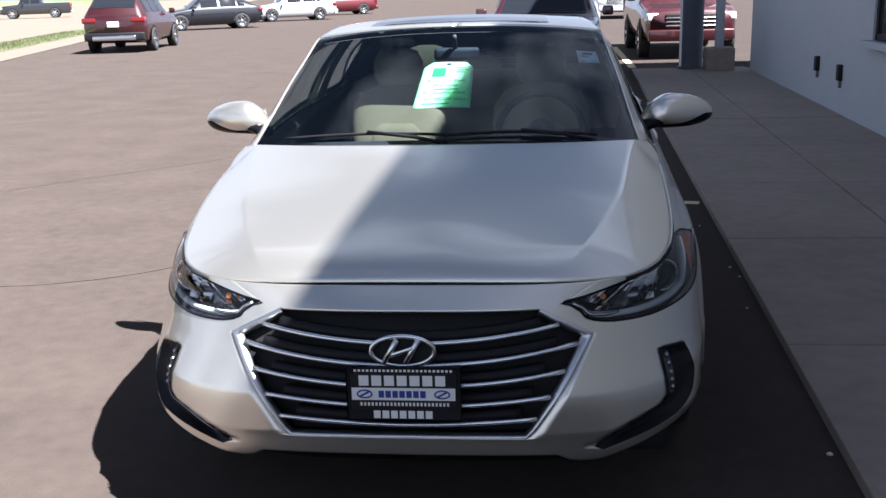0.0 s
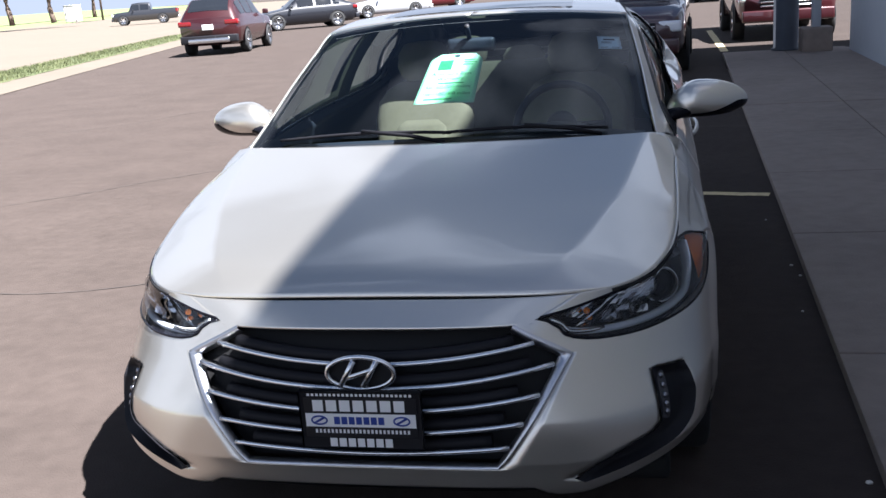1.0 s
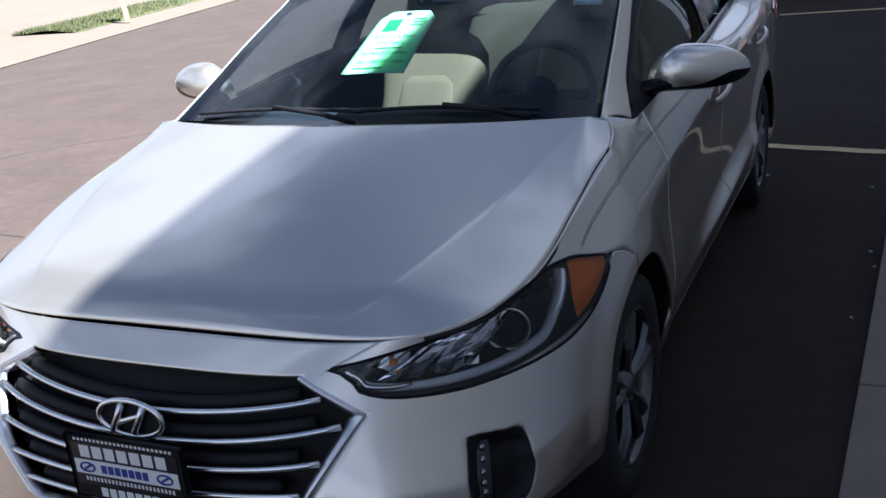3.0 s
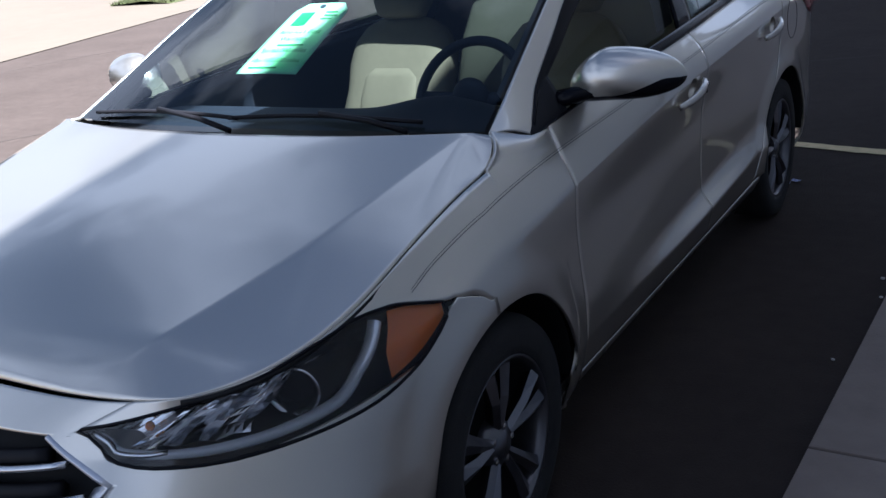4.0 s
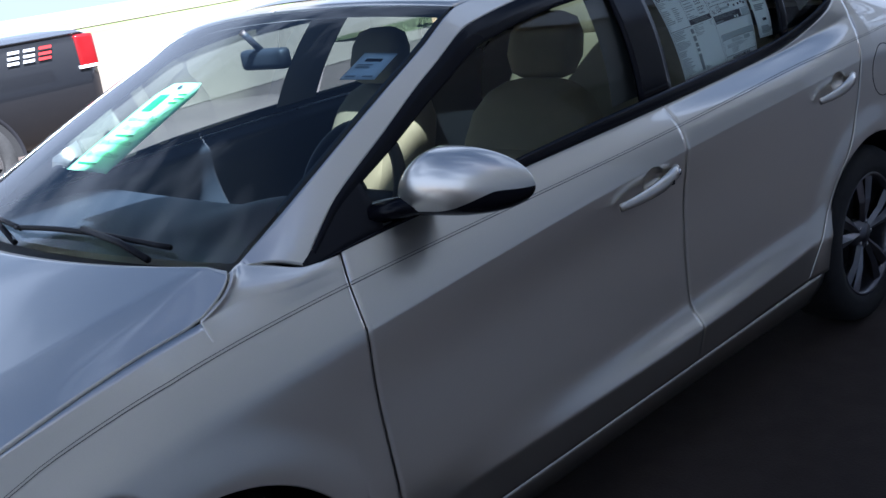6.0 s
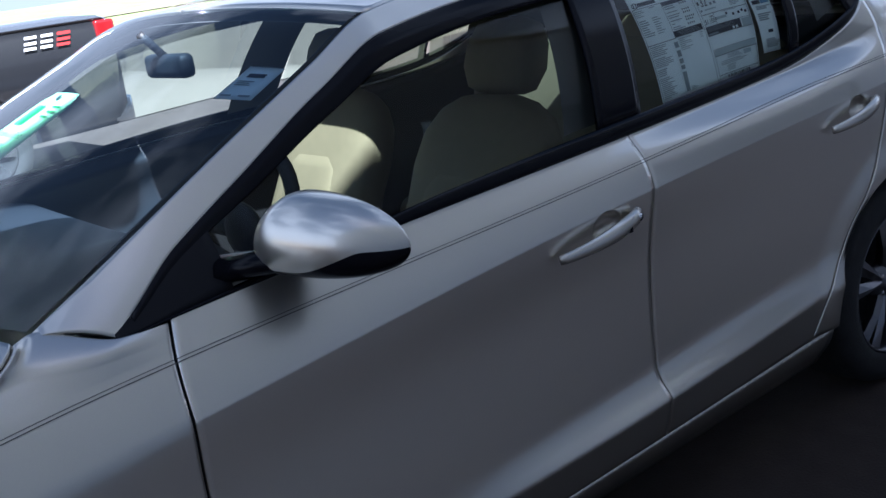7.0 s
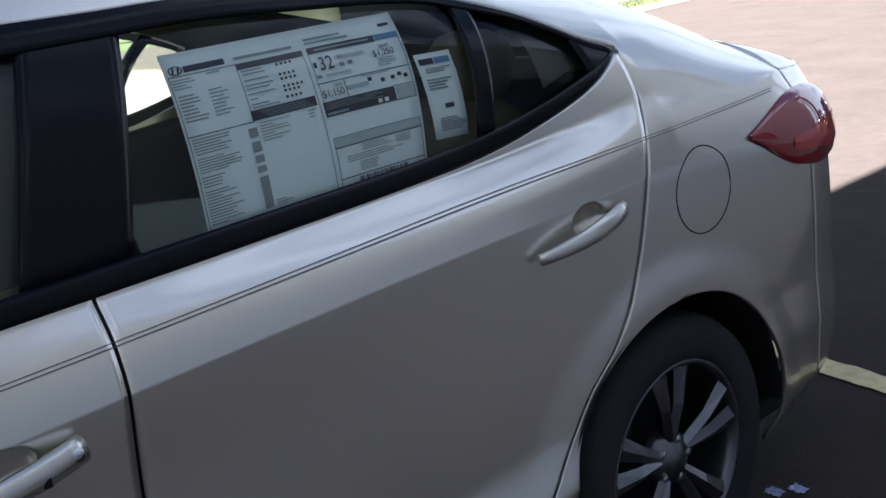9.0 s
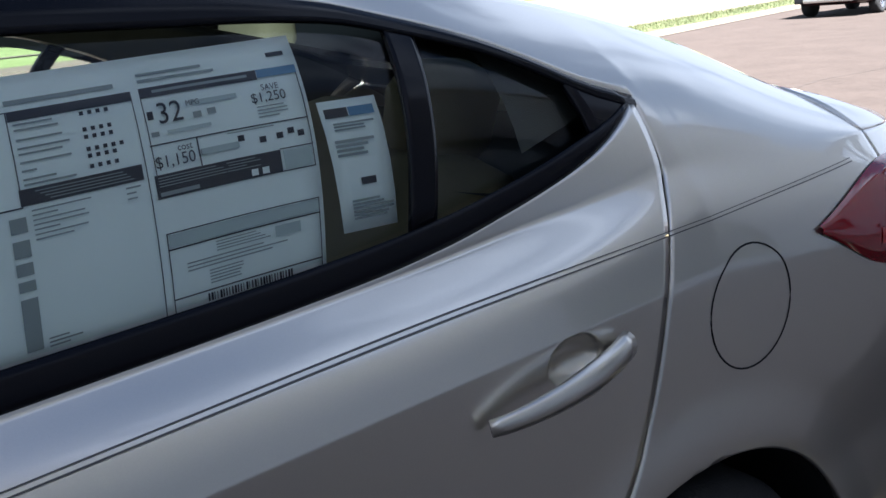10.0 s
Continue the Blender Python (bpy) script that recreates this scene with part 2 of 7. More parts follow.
# height of each rail at the nose, y = 0.93, 2.2, 3.62 and at the tail
RAIL_Z = [(0.19, 0.175, 0.172, 0.185, 0.26),
          (0.25, 0.27, 0.27, 0.28, 0.33),
          (0.36, 0.40, 0.395, 0.44, 0.45),
          (0.47, 0.51, 0.462, 0.55, 0.58),
          (0.57, 0.67, 0.71, 0.76, 0.70),
          (0.645, 0.79, 0.885, 0.945, 0.855),
          (0.70, 0.868, 0.950, 1.025, 0.955),
          (0.75, 0.925, 1.002, 1.082, 1.030)]
# half width of each rail at y = 0.93, 2.2, 3.62
RAIL_W = [(0.80, 0.798, 0.848), (0.865, 0.870, 0.890), (0.895, 0.908, 0.900), (0.900, 0.858, 0.894),
          (0.902, 0.866, 0.903), (0.890, 0.893, 0.902), (0.845, 0.868, 0.875), (0.797, 0.832, 0.835)]
NOSE = [0.05, -0.045, -0.062, -0.058, -0.035, 0.005, 0.055, 0.105]
TAIL = [4.42, 4.48, 4.50, 4.50, 4.48, 4.47, 4.46, 4.45]
POWER = [3.7, 4.1, 4.1, 3.75, 2.9, 2.7, 3.3, 4.4]


def rail(i, u):
    """Point of rail i at u: 0 nose, 1 the front of the side, 2 its end, 3 the tail."""
    zs, ws, n = RAIL_Z[i], RAIL_W[i], POWER[i]
    if u <= 1:
        t = (1 - (1 - u) ** (n / 2)) * math.pi / 2
        x = ws[0] * math.sin(t) ** (2 / n)
        y = YF - (YF - NOSE[i]) * max(0.0, math.cos(t)) ** (2 / n)
        z = keyed(y, [(NOSE[i], zs[0]), (YF, zs[1])]) if i < 6 else zs[0] + (zs[1] - zs[0]) * max(0.0, (y - NOSE[i]) / (YF - NOSE[i])) ** 1.45
        if i == 7:
            z = keyed(y, [(NOSE[i], zs[0]), (0.20, 0.760), (0.32, 0.779), (0.473, 0.812), (0.692, 0.874), (0.858, 0.912), (YF, zs[1])])
    elif u <= 2:
        y = YF + (YR - YF) * (u - 1)
        x = keyed(y, [(YF, ws[0]), (2.2, ws[1]), (YR, ws[2])])
        z = keyed(y, [(YF, zs[1]), (2.2, zs[2]), (YR, zs[3])])
        if i == 7:
            z = keyed(y, [(YF, 0.925), (1.05, 0.941), (1.3, 0.961), (1.5, 0.974), (2.2, 1.002), (2.85, 1.019), (3.15, 1.031), (3.4, 1.052), (YR, zs[3])])
        if i == 6:
            z = keyed(y, [(YF, 0.868), (2.2, 0.950), (2.85, 0.972), (3.15, 0.985), (YR, zs[3])])
        if i == 7:
            x -= 0.035 * smooth01(2.2, 3.2, y) * (1 - smooth01(3.3, YR, y))
        if i == 3:
            x += 0.024 * (1 - smooth01(1.7, 2.75, y)) * smooth01(YF, 1.5, y)
    else:
        n = REAR_POWER
        t = (u - 2) ** (n / 2) * math.pi / 2
        x = ws[2] * max(0.0, math.cos(t)) ** (2 / n)
        y = YR + (TAIL[i] - YR) * math.sin(t) ** (2 / n)
        z = zs[3] + (zs[4] - zs[3]) * ((y - YR) / (TAIL[i] - YR))
    return Vector((x, y, z))


CREASE = {2: 0.97, 3: 0.5, 5: 0.80}
NU, NV = 1500, 672


def body_table():
    """The body sampled finely: rails along it, a cubic through them up it."""
    rails = np.array([[tuple(rail(i, 3 * k / NU)) for k in range(NU + 1)] for i in range(N_RAIL)])
    out = np.zeros((NU + 1, NV + 1, 3))
    for j in range(NV + 1):
        s = j / NV * (N_RAIL - 1)
        i = min(int(s), N_RAIL - 2)
        f = s - i
        p = [rails[min(max(k, 0), N_RAIL - 1)] for k in (i - 1, i, i + 1, i + 2)]
        m1, m2 = (p[2] - p[0]) * 0.5, (p[3] - p[1]) * 0.5
        if i == 0:
            m1 = p[2] - p[1]
        if i == N_RAIL - 2:
            m2 = p[2] - p[1]
        k1, k2 = CREASE.get(i, 0), CREASE.get(i + 1, 0)
        m1 = m1 + (p[2] - p[1] - m1) * k1
        m2 = m2 + (p[2] - p[1] - m2) * k2
        out[:, j] = ((2 * f ** 3 - 3 * f ** 2 + 1) * p[1] + (f ** 3 - 2 * f ** 2 + f) * m1
                     + (-2 * f ** 3 + 3 * f ** 2) * p[2] + (f ** 3 - f ** 2) * m2)
    return out


BODY = body_table()
BODY_L = BODY.tolist()
VS = np.linspace(0, 1, NV + 1)


def body(u, v):
    """The body's side, nose and tail: v runs from the bottom edge (0) to the belt and bonnet edge (1)."""
    a = min(max(u, 0.0), 3.0) / 3 * NU
    b = min(max(v, 0.0), 1.0) * NV
    i, j = min(int(a), NU - 1), min(int(b), NV - 1)
    fa, fb = a - i, b - j
    p, q, r, t = BODY_L[i][j], BODY_L[i + 1][j], BODY_L[i][j + 1], BODY_L[i + 1][j + 1]
    w0, w1, w2, w3 = (1 - fa) * (1 - fb), fa * (1 - fb), (1 - fa) * fb, fa * fb
    return Vector((p[0] * w0 + q[0] * w1 + r[0] * w2 + t[0] * w3,
                   p[1] * w0 + q[1] * w1 + r[1] * w2 + t[1] * w3,
                   p[2] * w0 + q[2] * w1 + r[2] * w2 + t[2] * w3))


def u_of_y(y, i=5):
    if y <= YR:
        return 1 + (y - YF) / (YR - YF)
    return 2 + (math.asin(min(1.0, (y - YR) / (TAIL[i] - YR)) ** (REAR_POWER / 2)) * 2 / math.pi) ** (2 / REAR_POWER)


def u_of_x(x, i=4):
    """u in the nose where a rail is x from the middle."""
    t = math.asin(min(1, (x / RAIL_W[i][0]) ** (POWER[i] / 2)))
    return 1 - (1 - t * 2 / math.pi) ** (2 / POWER[i])


def u_front(y, i=5):
    """u in the nose where a rail is at y."""
    t = math.acos(min(1, ((YF - y) / (YF - NOSE[i])) ** (POWER[i] / 2)))
    return 1 - (1 - t * 2 / math.pi) ** (2 / POWER[i])


def v_of_z(u, z):
    a = min(max(u, 0), 3) / 3 * NU
    i = min(int(a), NU - 1)
    f = a - i
    return float((1 - f) * np.interp(z, BODY[i, :, 2], VS) + f * np.interp(z, BODY[i + 1, :, 2], VS))


def nose(x, z):
    """Point of the nose at x and height z."""
    s = 1 if x >= 0 else -1
    lo, hi = 0.0, 1.0
    for _ in range(26):
        u = (lo + hi) / 2
        if body(u, v_of_z(u, z)).x < abs(x):
            lo = u
        else:
            hi = u
    u = (lo + hi) / 2
    p = body(u, v_of_z(u, z))
    return Vector((s * p.x, p.y, p.z))


def side_point(y, z, out=0.0):
    """Point on the flank at y and height z, pushed out by some metres."""
    u = u_of_y(y)
    p = body(u, v_of_z(u, z))
    return Vector((p.x + out, p.y, p.z))


INSIDE = Vector((0, 2.25, 0.6))


def skin(name, f, na, nb, material, parent, label="", solid=0.010, sides=(1, -1), inside=INSIDE):
    """A curved panel f(a, b) on one or both sides of the car, with its thickness turned inwards."""
    made = []
    pts = {}

    def once(a, b):
        k = (round(a, 6), round(b, 6))
        if k not in pts:
            pts[k] = f(a, b)
        return pts[k]
    for s in sides:
        bm = bmesh.new()
        add_grid(bm, lambda a, b: Vector((s * once(a, b).x, once(a, b).y, once(a, b).z)) - CAR_AT, na, nb,
                 Vector((s * inside.x, inside.y, inside.z)) - CAR_AT)
        ob = part(name, bm, material, parent, label)
        if solid:
            md = ob.modifiers.new("thickness", 'SOLIDIFY')
            md.thickness, md.offset = solid, -1
        made.append(ob)
    return made


def region(u0, u1, v0, v1):
    """Maps the unit square to u0(v)..u1(v), v0(u)..v1(u) of the body."""
    def f(a, b):
        u = u0(0.5) + (u1(0.5) - u0(0.5)) * a
        v = 0.5
        for _ in range(5):
            v = v0(u) + (v1(u) - v0(u)) * b
            u = u0(v) + (u1(v) - u0(v)) * a
        return body(u, v)
    return f


GAP = 0.0011                  # half a shut line, in u
WHEEL_F, WHEEL_R, WHEEL_Z, ARCH = 0.875, 3.57, 0.315, 0.365


def arch_v(u, yc, r=ARCH):
    """v on the body above the wheel arch at u (0 where there is none)."""
    y = body(u, 0.3).y
    d = r * r - (y - yc) ** 2
    return v_of_z(u, WHEEL_Z + math.sqrt(d)) if d > 0 else 0.0


def seam_f(v):
    """Front door's leading shut line."""
    return u_of_y(keyed(v, [(0, 1.30), (0.35, 1.315), (0.7, 1.32), (0.86, 1.33), (1, 1.35)]))


def seam_b(v):
    return u_of_y(keyed(v, [(0, 2.44), (0.5, 2.455), (1, 2.468)]))


def seam_r(v):
    """Rear door's trailing shut line, which sweeps round the wheel arch."""
    return u_of_y(keyed(v, [(0, 3.05), (0.14, 3.075), (0.22, 3.115), (0.31, 3.170), (0.41, 3.235), (0.463, 3.295), (0.504, 3.375), (0.57, 3.45), (0.633, 3.482), (0.73, 3.512), (0.84, 3.54), (1, 3.585)]))


# where the headlamp lies on the nose and wing
LAMP_U0, LAMP_U1 = 0.139, u_front(0.715)


def lamp_lo(u):
    y = body(u, 0.85).y
    return v_of_z(u, keyed(y, [(0.084, 0.700), (0.098, 0.691), (0.103, 0.686), (0.114, 0.678), (0.126, 0.668), (0.139, 0.656), (0.153, 0.647), (0.175, 0.641), (0.239, 0.637), (0.343, 0.641), (0.482, 0.651), (0.588, 0.677), (0.681, 0.726), (0.715, 0.757)]))


def lamp_hi(u):
    y = body(u, 0.85).y
    z = keyed(y, [(0.085, 0.704), (0.12, 0.735), (0.16, 0.752), (0.232, 0.769), (0.33, 0.788), (0.462, 0.801), (0.543, 0.797), (0.64, 0.779), (0.715, 0.762)])
    return max(lamp_lo(u) + 0.004, min(0.990, v_of_z(u, z)))


# grille outline: half width at height, widest two thirds up
GR_LO, GR_WIDE, GR_HI = 0.352, 0.618, 0.690


def grille_x(z):
    if z < GR_WIDE:
        return 0.338 + (0.520 - 0.338) * ((z - GR_LO) / (GR_WIDE - GR_LO)) ** 0.92
    return 0.520 - (0.520 - 0.372) * ((z - GR_WIDE) / (GR_HI - GR_WIDE))


def flare(p, yc):
    """The rolled lip round a wheel arch."""
    r = math.hypot(p.y - yc, p.z - WHEEL_Z)
    return Vector((p.x + 0.013 * (1 - smooth01(0.375, 0.475, r)), p.y, p.z))

# ---------------------------------------------------------------- greenhouse curves
def top_edge(y):
    """Upper edge of the flank above the belt: windscreen side, roof gutter, rear window side."""
    return Vector(keyed(y, [(1.16, (0.742, 1.16, 0.994)), (1.32, (0.722, 1.32, 1.070)), (1.56, (0.693, 1.56, 1.188)),
                            (1.79, (0.660, 1.79, 1.294)), (1.95, (0.634, 1.95, 1.366)), (2.3, (0.594, 2.3, 1.402)),
                            (2.7, (0.577, 2.7, 1.405)), (3.1, (0.570, 3.1, 1.385)), (3.5, (0.575, 3.5, 1.332)),
                            (3.85, (0.60, 3.85, 1.240)), (4.12, (0.645, 4.12, 1.125))]))


def belt(y):
    return body(u_of_y(y, 7), 1.0)


def flank(y, q, inset=0.0):
    """Side of the cabin: q from the belt (0) to the gutter (1)."""
    lo, hi = belt(y), top_edge(y)
    p = lo.lerp(hi, q)
    bow = (0.004 + 0.026 * smooth01(1.3, 2.3, y) + 0.030 * smooth01(3.0, 3.25, y) * (1 - smooth01(3.3, 3.65, y))) * (1 - 0.75 * smooth01(3.7, 4.12, y)) * math.sin(math.pi * min(1, max(0, q) ** 0.9))
    return Vector((p.x + bow * 0.9 - inset, p.y, p.z + bow * 0.45))


DLO_R = 3.60


def q_edge(y):
    """Lower edge of the black window surround, which curves up to a point behind the rear door."""
    return keyed(y, [(1.26, -0.01), (1.6, 0.0), (2.9, 0.0), (3.12, 0.004), (3.24, 0.018), (3.34, 0.048), (3.42, 0.092), (3.49, 0.152), (3.55, 0.238), (3.60, 0.345)])


def q_low(y):
    """Lower edge of the glass."""
    return q_edge(y) + keyed(y, [(1.26, 0.03), (1.6, 0.05), (2.4, 0.07), (3.45, 0.075), (3.60, 0.012)])


Q_REAR = [(2.6, 0.85), (2.85, 0.872), (3.05, 0.872), (3.2, 0.845), (3.3, 0.775), (3.4, 0.685), (3.47, 0.575), (3.53, 0.455), (3.60, 0.36)]


def q_glass(y):
    """Upper edge of the side glass."""
    return keyed(y, [(1.26, 0.05), (1.41, 0.55), (1.57, 0.67), (1.75, 0.765), (1.95, 0.80), (2.2, 0.82)] + Q_REAR)


def q_top(y):
    """Upper edge of the black door frame above the glass."""
    return keyed(y, [(1.26, 0.10), (1.41, 0.62), (1.57, 0.755), (1.75, 0.845), (1.95, 0.872), (2.2, 0.878), (2.6, 0.886), (2.85, 0.905), (3.05, 0.903), (3.2, 0.868), (3.3, 0.788)] + Q_REAR[5:])


def cabin_region(y0, y1, q0, q1, inset=0.0, lean=0.0):
    def f(a, b):
        y = y0 + (y1 - y0) * a + lean * (b - 0.5)
        y = min(y, 4.12)
        lo, hi = q0(y), q1(y)
        q = lo + (hi - lo) * b
        return flank(y, q, inset + (0.020 * (1 - min(1, q)) if inset > 0.008 else 0))
    return f


def flat(c):
    return lambda _: c


def rel_s(p, s):
    return Vector((s * p.x, p.y, p.z)) - CAR_AT


# ---------------------------------------------------------------- sheet metal
hood_end = u_of_y(1.03)
u_corner = u_of_x(0.60, 7)
HOOD_RC = Vector((0.764, 1.128, 1.000))      # the bonnet's rear corner at the foot of the roof pillar


def hood_front(a):
    return body(a * u_corner, 1.0)


def hood_side(b):
    """Shut line beside the wing; at its rear end it rises over the shoulder to the windscreen."""
    k = 0.90
    if b <= k:
        return body(u_corner + (hood_end - u_corner) * b / k, 1.0)
    t = (b - k) / (1 - k)
    p = body(hood_end, 1.0)
    return Vector((p.x + (HOOD_RC.x - p.x) * t ** 1.6, p.y + (HOOD_RC.y - p.y) * (1 - (1 - t) ** 1.6), p.z + (HOOD_RC.z - p.z) * t ** 0.9))


def cowl(a):
    c, e = Vector((0, 0.965, 1.022)), HOOD_RC
    p = c.lerp(e, a)
    p.y = c.y + (e.y - c.y) * a ** 2.4
    p.z = c.z + (e.z - c.z) * a ** 2.2
    return p


def hood_mid(b):
    y = 0.107 + (0.965 - 0.107) * b
    return Vector((0, y, keyed(y, [(0.107, 0.752), (0.16, 0.788), (0.30, 0.842), (0.55, 0.918), (0.80, 0.982), (0.965, 1.022)])))


def hood_soft(b):
    """The same edge without its quick rise."""
    p = body(u_corner + (u_of_y(1.128) - u_corner) * b, 1.0)
    return p.lerp(HOOD_RC, smooth01(0.55, 1.0, b))


hood_patch = coons(hood_front, cowl, hood_mid, hood_soft)


def hood_f(a, b):
    """The bonnet: two sharp ridges run from the grille's upper corners out to the roof pillars, the flanks fall away outside them."""
    want = keyed(b, [(0, 0.40), (0.03, 0.426), (0.14, 0.487), (0.46, 0.592), (0.82, 0.695), (1, 0.730)])
    lo, hi = 0.3, 1.0
    for _ in range(16):
        ar = (lo + hi) / 2
        lo, hi = (ar, hi) if hood_patch(ar, b).x < want else (lo, ar)
    ar = min(ar, 0.965)
    am = a * ar / 0.6 if a < 0.6 else ar + (1 - ar) * (a - 0.6) / 0.4
    p = hood_patch(0.994 * am, 0.006 + 0.99 * b)
    edge = smooth01(0.93, 1.0, am)
    p = p + (hood_side(0.006 + 0.99 * b) - hood_soft(0.006 + 0.99 * b)) * edge
    crown = 0.012 * math.sin(math.pi * b) * math.cos(min(1, abs(p.x) / 0.8) * math.pi / 2)
    h = 0.018 * smooth01(0, 0.20, b) * (1 - 0.75 * smooth01(0.55, 1, b))
    bump = h * (max(0.0, 1 - (ar - am) / 0.5) ** 1.7 if am < ar else 1 - (am - ar) / (1 - ar))
    return Vector((p.x, p.y, p.z + crown + bump))


bm = bmesh.new()
for s in (1, -1):
    add_grid(bm, lambda a, b: Vector((s * hood_f(a, b).x, hood_f(a, b).y, hood_f(a, b).z)) - CAR_AT, 50, 56, (0, 0, -3))
bmesh.ops.remove_doubles(bm, verts=bm.verts[:], dist=0.0004)
hood = part("hood", bm, M_PAINT, car)
md = hood.modifiers.new("thickness", 'SOLIDIFY')
md.thickness, md.offset = 0.012, -1


# front bumper: below, beside and above the grille
def gr_u(v):
    """u of the grille's outline at v."""
    lo, hi = 0.0, 1.0
    for _ in range(24):
        u = (lo + hi) / 2
        p = body(u, v)
        lo, hi = (u, hi) if p.x < grille_x(min(max(p.z, GR_LO), GR_HI)) else (lo, u)
    return u


U_MID = u_of_x(0.42)
V_GLO, V_GHI = v_of_z(U_MID, GR_LO), v_of_z(U_MID, GR_HI)


U_TIP = LAMP_U0 - 0.004       # where the headlamp's inner point begins


def bumper_top(u):
    if u <= U_TIP:
        return 0.995
    if u < LAMP_U1:
        return lamp_lo(max(u, LAMP_U0)) - 0.004
    y = body(u, 0.75).y
    return v_of_z(u, keyed(y, [(0.69, 0.768), (0.735, 0.757), (0.792, 0.736), (0.817, 0.716), (0.843, 0.690), (0.87, 0.685)]))


U_BUMP = u_front(0.838)       # the bumper ends at the wheel arch
bumper = new("front_bumper")
bumper.parent = car


def av(u):
    return arch_v(u, WHEEL_F)


def bumper_low(u):
    """v of the painted bumper's bottom edge: level below the grille, a chin beside it, then rising to the corner."""
    p = body(u, 0.25)
    z = keyed(p.x, [(0, 0.296), (0.42, 0.298), (0.475, 0.276), (0.53, 0.276), (0.62, 0.298), (0.72, 0.327), (0.82, 0.352)])
    z += (0.325 - 0.352) * smooth01(0.25, 0.5, p.y)
    return v_of_z(u, z)


def grille_corner():
    """u and v of the grille's widest point."""
    lo, hi = 0.0, 1.0
    for _ in range(26):
        u = (lo + hi) / 2
        lo, hi = (u, hi) if body(u, v_of_z(u, GR_WIDE)).x < grille_x(GR_WIDE) else (lo, u)
    return u, v_of_z(u, GR_WIDE)


U_WIDE, V_WIDE = grille_corner()


def gr_v(u):
    """v of the grille's upper slanted edge at u."""
    lo, hi = V_WIDE - 0.02, V_GHI
    for _ in range(24):
        v = (lo + hi) / 2
        p = body(u, v)
        lo, hi = (v, hi) if p.x < grille_x(min(max(p.z, GR_WIDE), GR_HI)) else (lo, v)
    return v


def bumper_bands():
    """Four bands of the bumper on one side, from the chin to the bonnet, meeting vertex to vertex."""
    g0, g1, e = gr_u(V_GLO), gr_u(V_GHI), U_BUMP - GAP

    def cols(a):
        """Columns above the grille's widest point, two of them on both sides of the lamp's inner point."""
        return keyed_line(a * 90, [(0, g1), (8, U_TIP), (9, U_TIP + 0.0006), (24, U_WIDE), (90, e)])

    def hi_m(u):
        return min(V_GHI, bumper_top(u))

    def chin(a, b):
        u = g0 * a * 3 if a < 1 / 3 else g0 + (e - g0) * (a * 3 - 1) / 2
        lo, hi = max(av(u), bumper_low(u)), max(av(u), V_GLO)
        return body(u, lo + (hi - lo) * b)

    def cheek(a, b):
        ul = gr_u(V_GLO + (V_WIDE - V_GLO) * b) if b < 0.999 else U_WIDE
        u = ul + (e - ul) * a
        lo, hi = max(V_GLO, av(u)), max(V_WIDE, av(u))
        return body(u, lo + (hi - lo) * b)

    def brow(a, b):
        u = cols(a)
        lo = gr_v(u) if u < U_WIDE else max(V_WIDE, av(u))
        hi = max(lo, hi_m(u))
        return body(u, lo + (hi - lo) * b)

    def crest(a, b):
        u = g1 * a * 123 / 33 if a < 33 / 123 else cols((a * 123 - 33) / 90)
        lo = hi_m(u) if u < U_WIDE else max(hi_m(u), V_WIDE, av(u))
        return body(u, lo + (max(lo, bumper_top(u)) - lo) * b)
    return (chin, 99, 16), (cheek, 66, 48), (brow, 90, 18), (crest, 123, 14)


FOG_OUT = [(0.795, 0.538), (0.815, 0.500), (0.826, 0.458), (0.820, 0.410), (0.785, 0.376), (0.725, 0.358), (0.64, 0.335), (0.545, 0.308)]
FOG_INN = [(0.712, 0.552), (0.722, 0.515), (0.730, 0.475), (0.736, 0.440), (0.722, 0.414), (0.675, 0.398), (0.605, 0.366), (0.520, 0.322)]
FOG_IN = Vector((-0.35, 1, 0)).normalized()


def fog_xz(a, b):
    """Place across and up the nose of a point of the fog lamp recess: a along it, b from its outer to its inner edge."""
    o = keyed(a, [(k / 7, FOG_OUT[k]) for k in range(8)])
    i = keyed(a, [(k / 7, FOG_INN[k]) for k in range(8)])
    return o[0] + (i[0] - o[0]) * b, o[1] + (i[1] - o[1]) * b


FOG_RING = [fog_xz(0.01 + 0.98 * k / 20, 0.03) for k in range(21)] + [fog_xz(0.99 - 0.98 * k / 20, 0.97) for k in range(21)]


def sunk(p):
    """Presses the pocket behind a fog lamp into the bumper."""
    if p.y > 0.5 or p.x < 0.4:
        return p
    odd, near = False, 1.0
    for (x0, z0), (x1, z1) in zip(FOG_RING, FOG_RING[1:] + FOG_RING[:1]):
        if (z0 > p.z) != (z1 > p.z) and p.x < x0 + (x1 - x0) * (p.z - z0) / (z1 - z0):
            odd = not odd
        dx, dz = x1 - x0, z1 - z0
        t = min(1, max(0, ((p.x - x0) * dx + (p.z - z0) * dz) / (dx * dx + dz * dz)))
        near = min(near, math.hypot(p.x - x0 - dx * t, p.z - z0 - dz * t))
    return p + FOG_IN * (0.055 * min(1, near / 0.012)) if odd else p


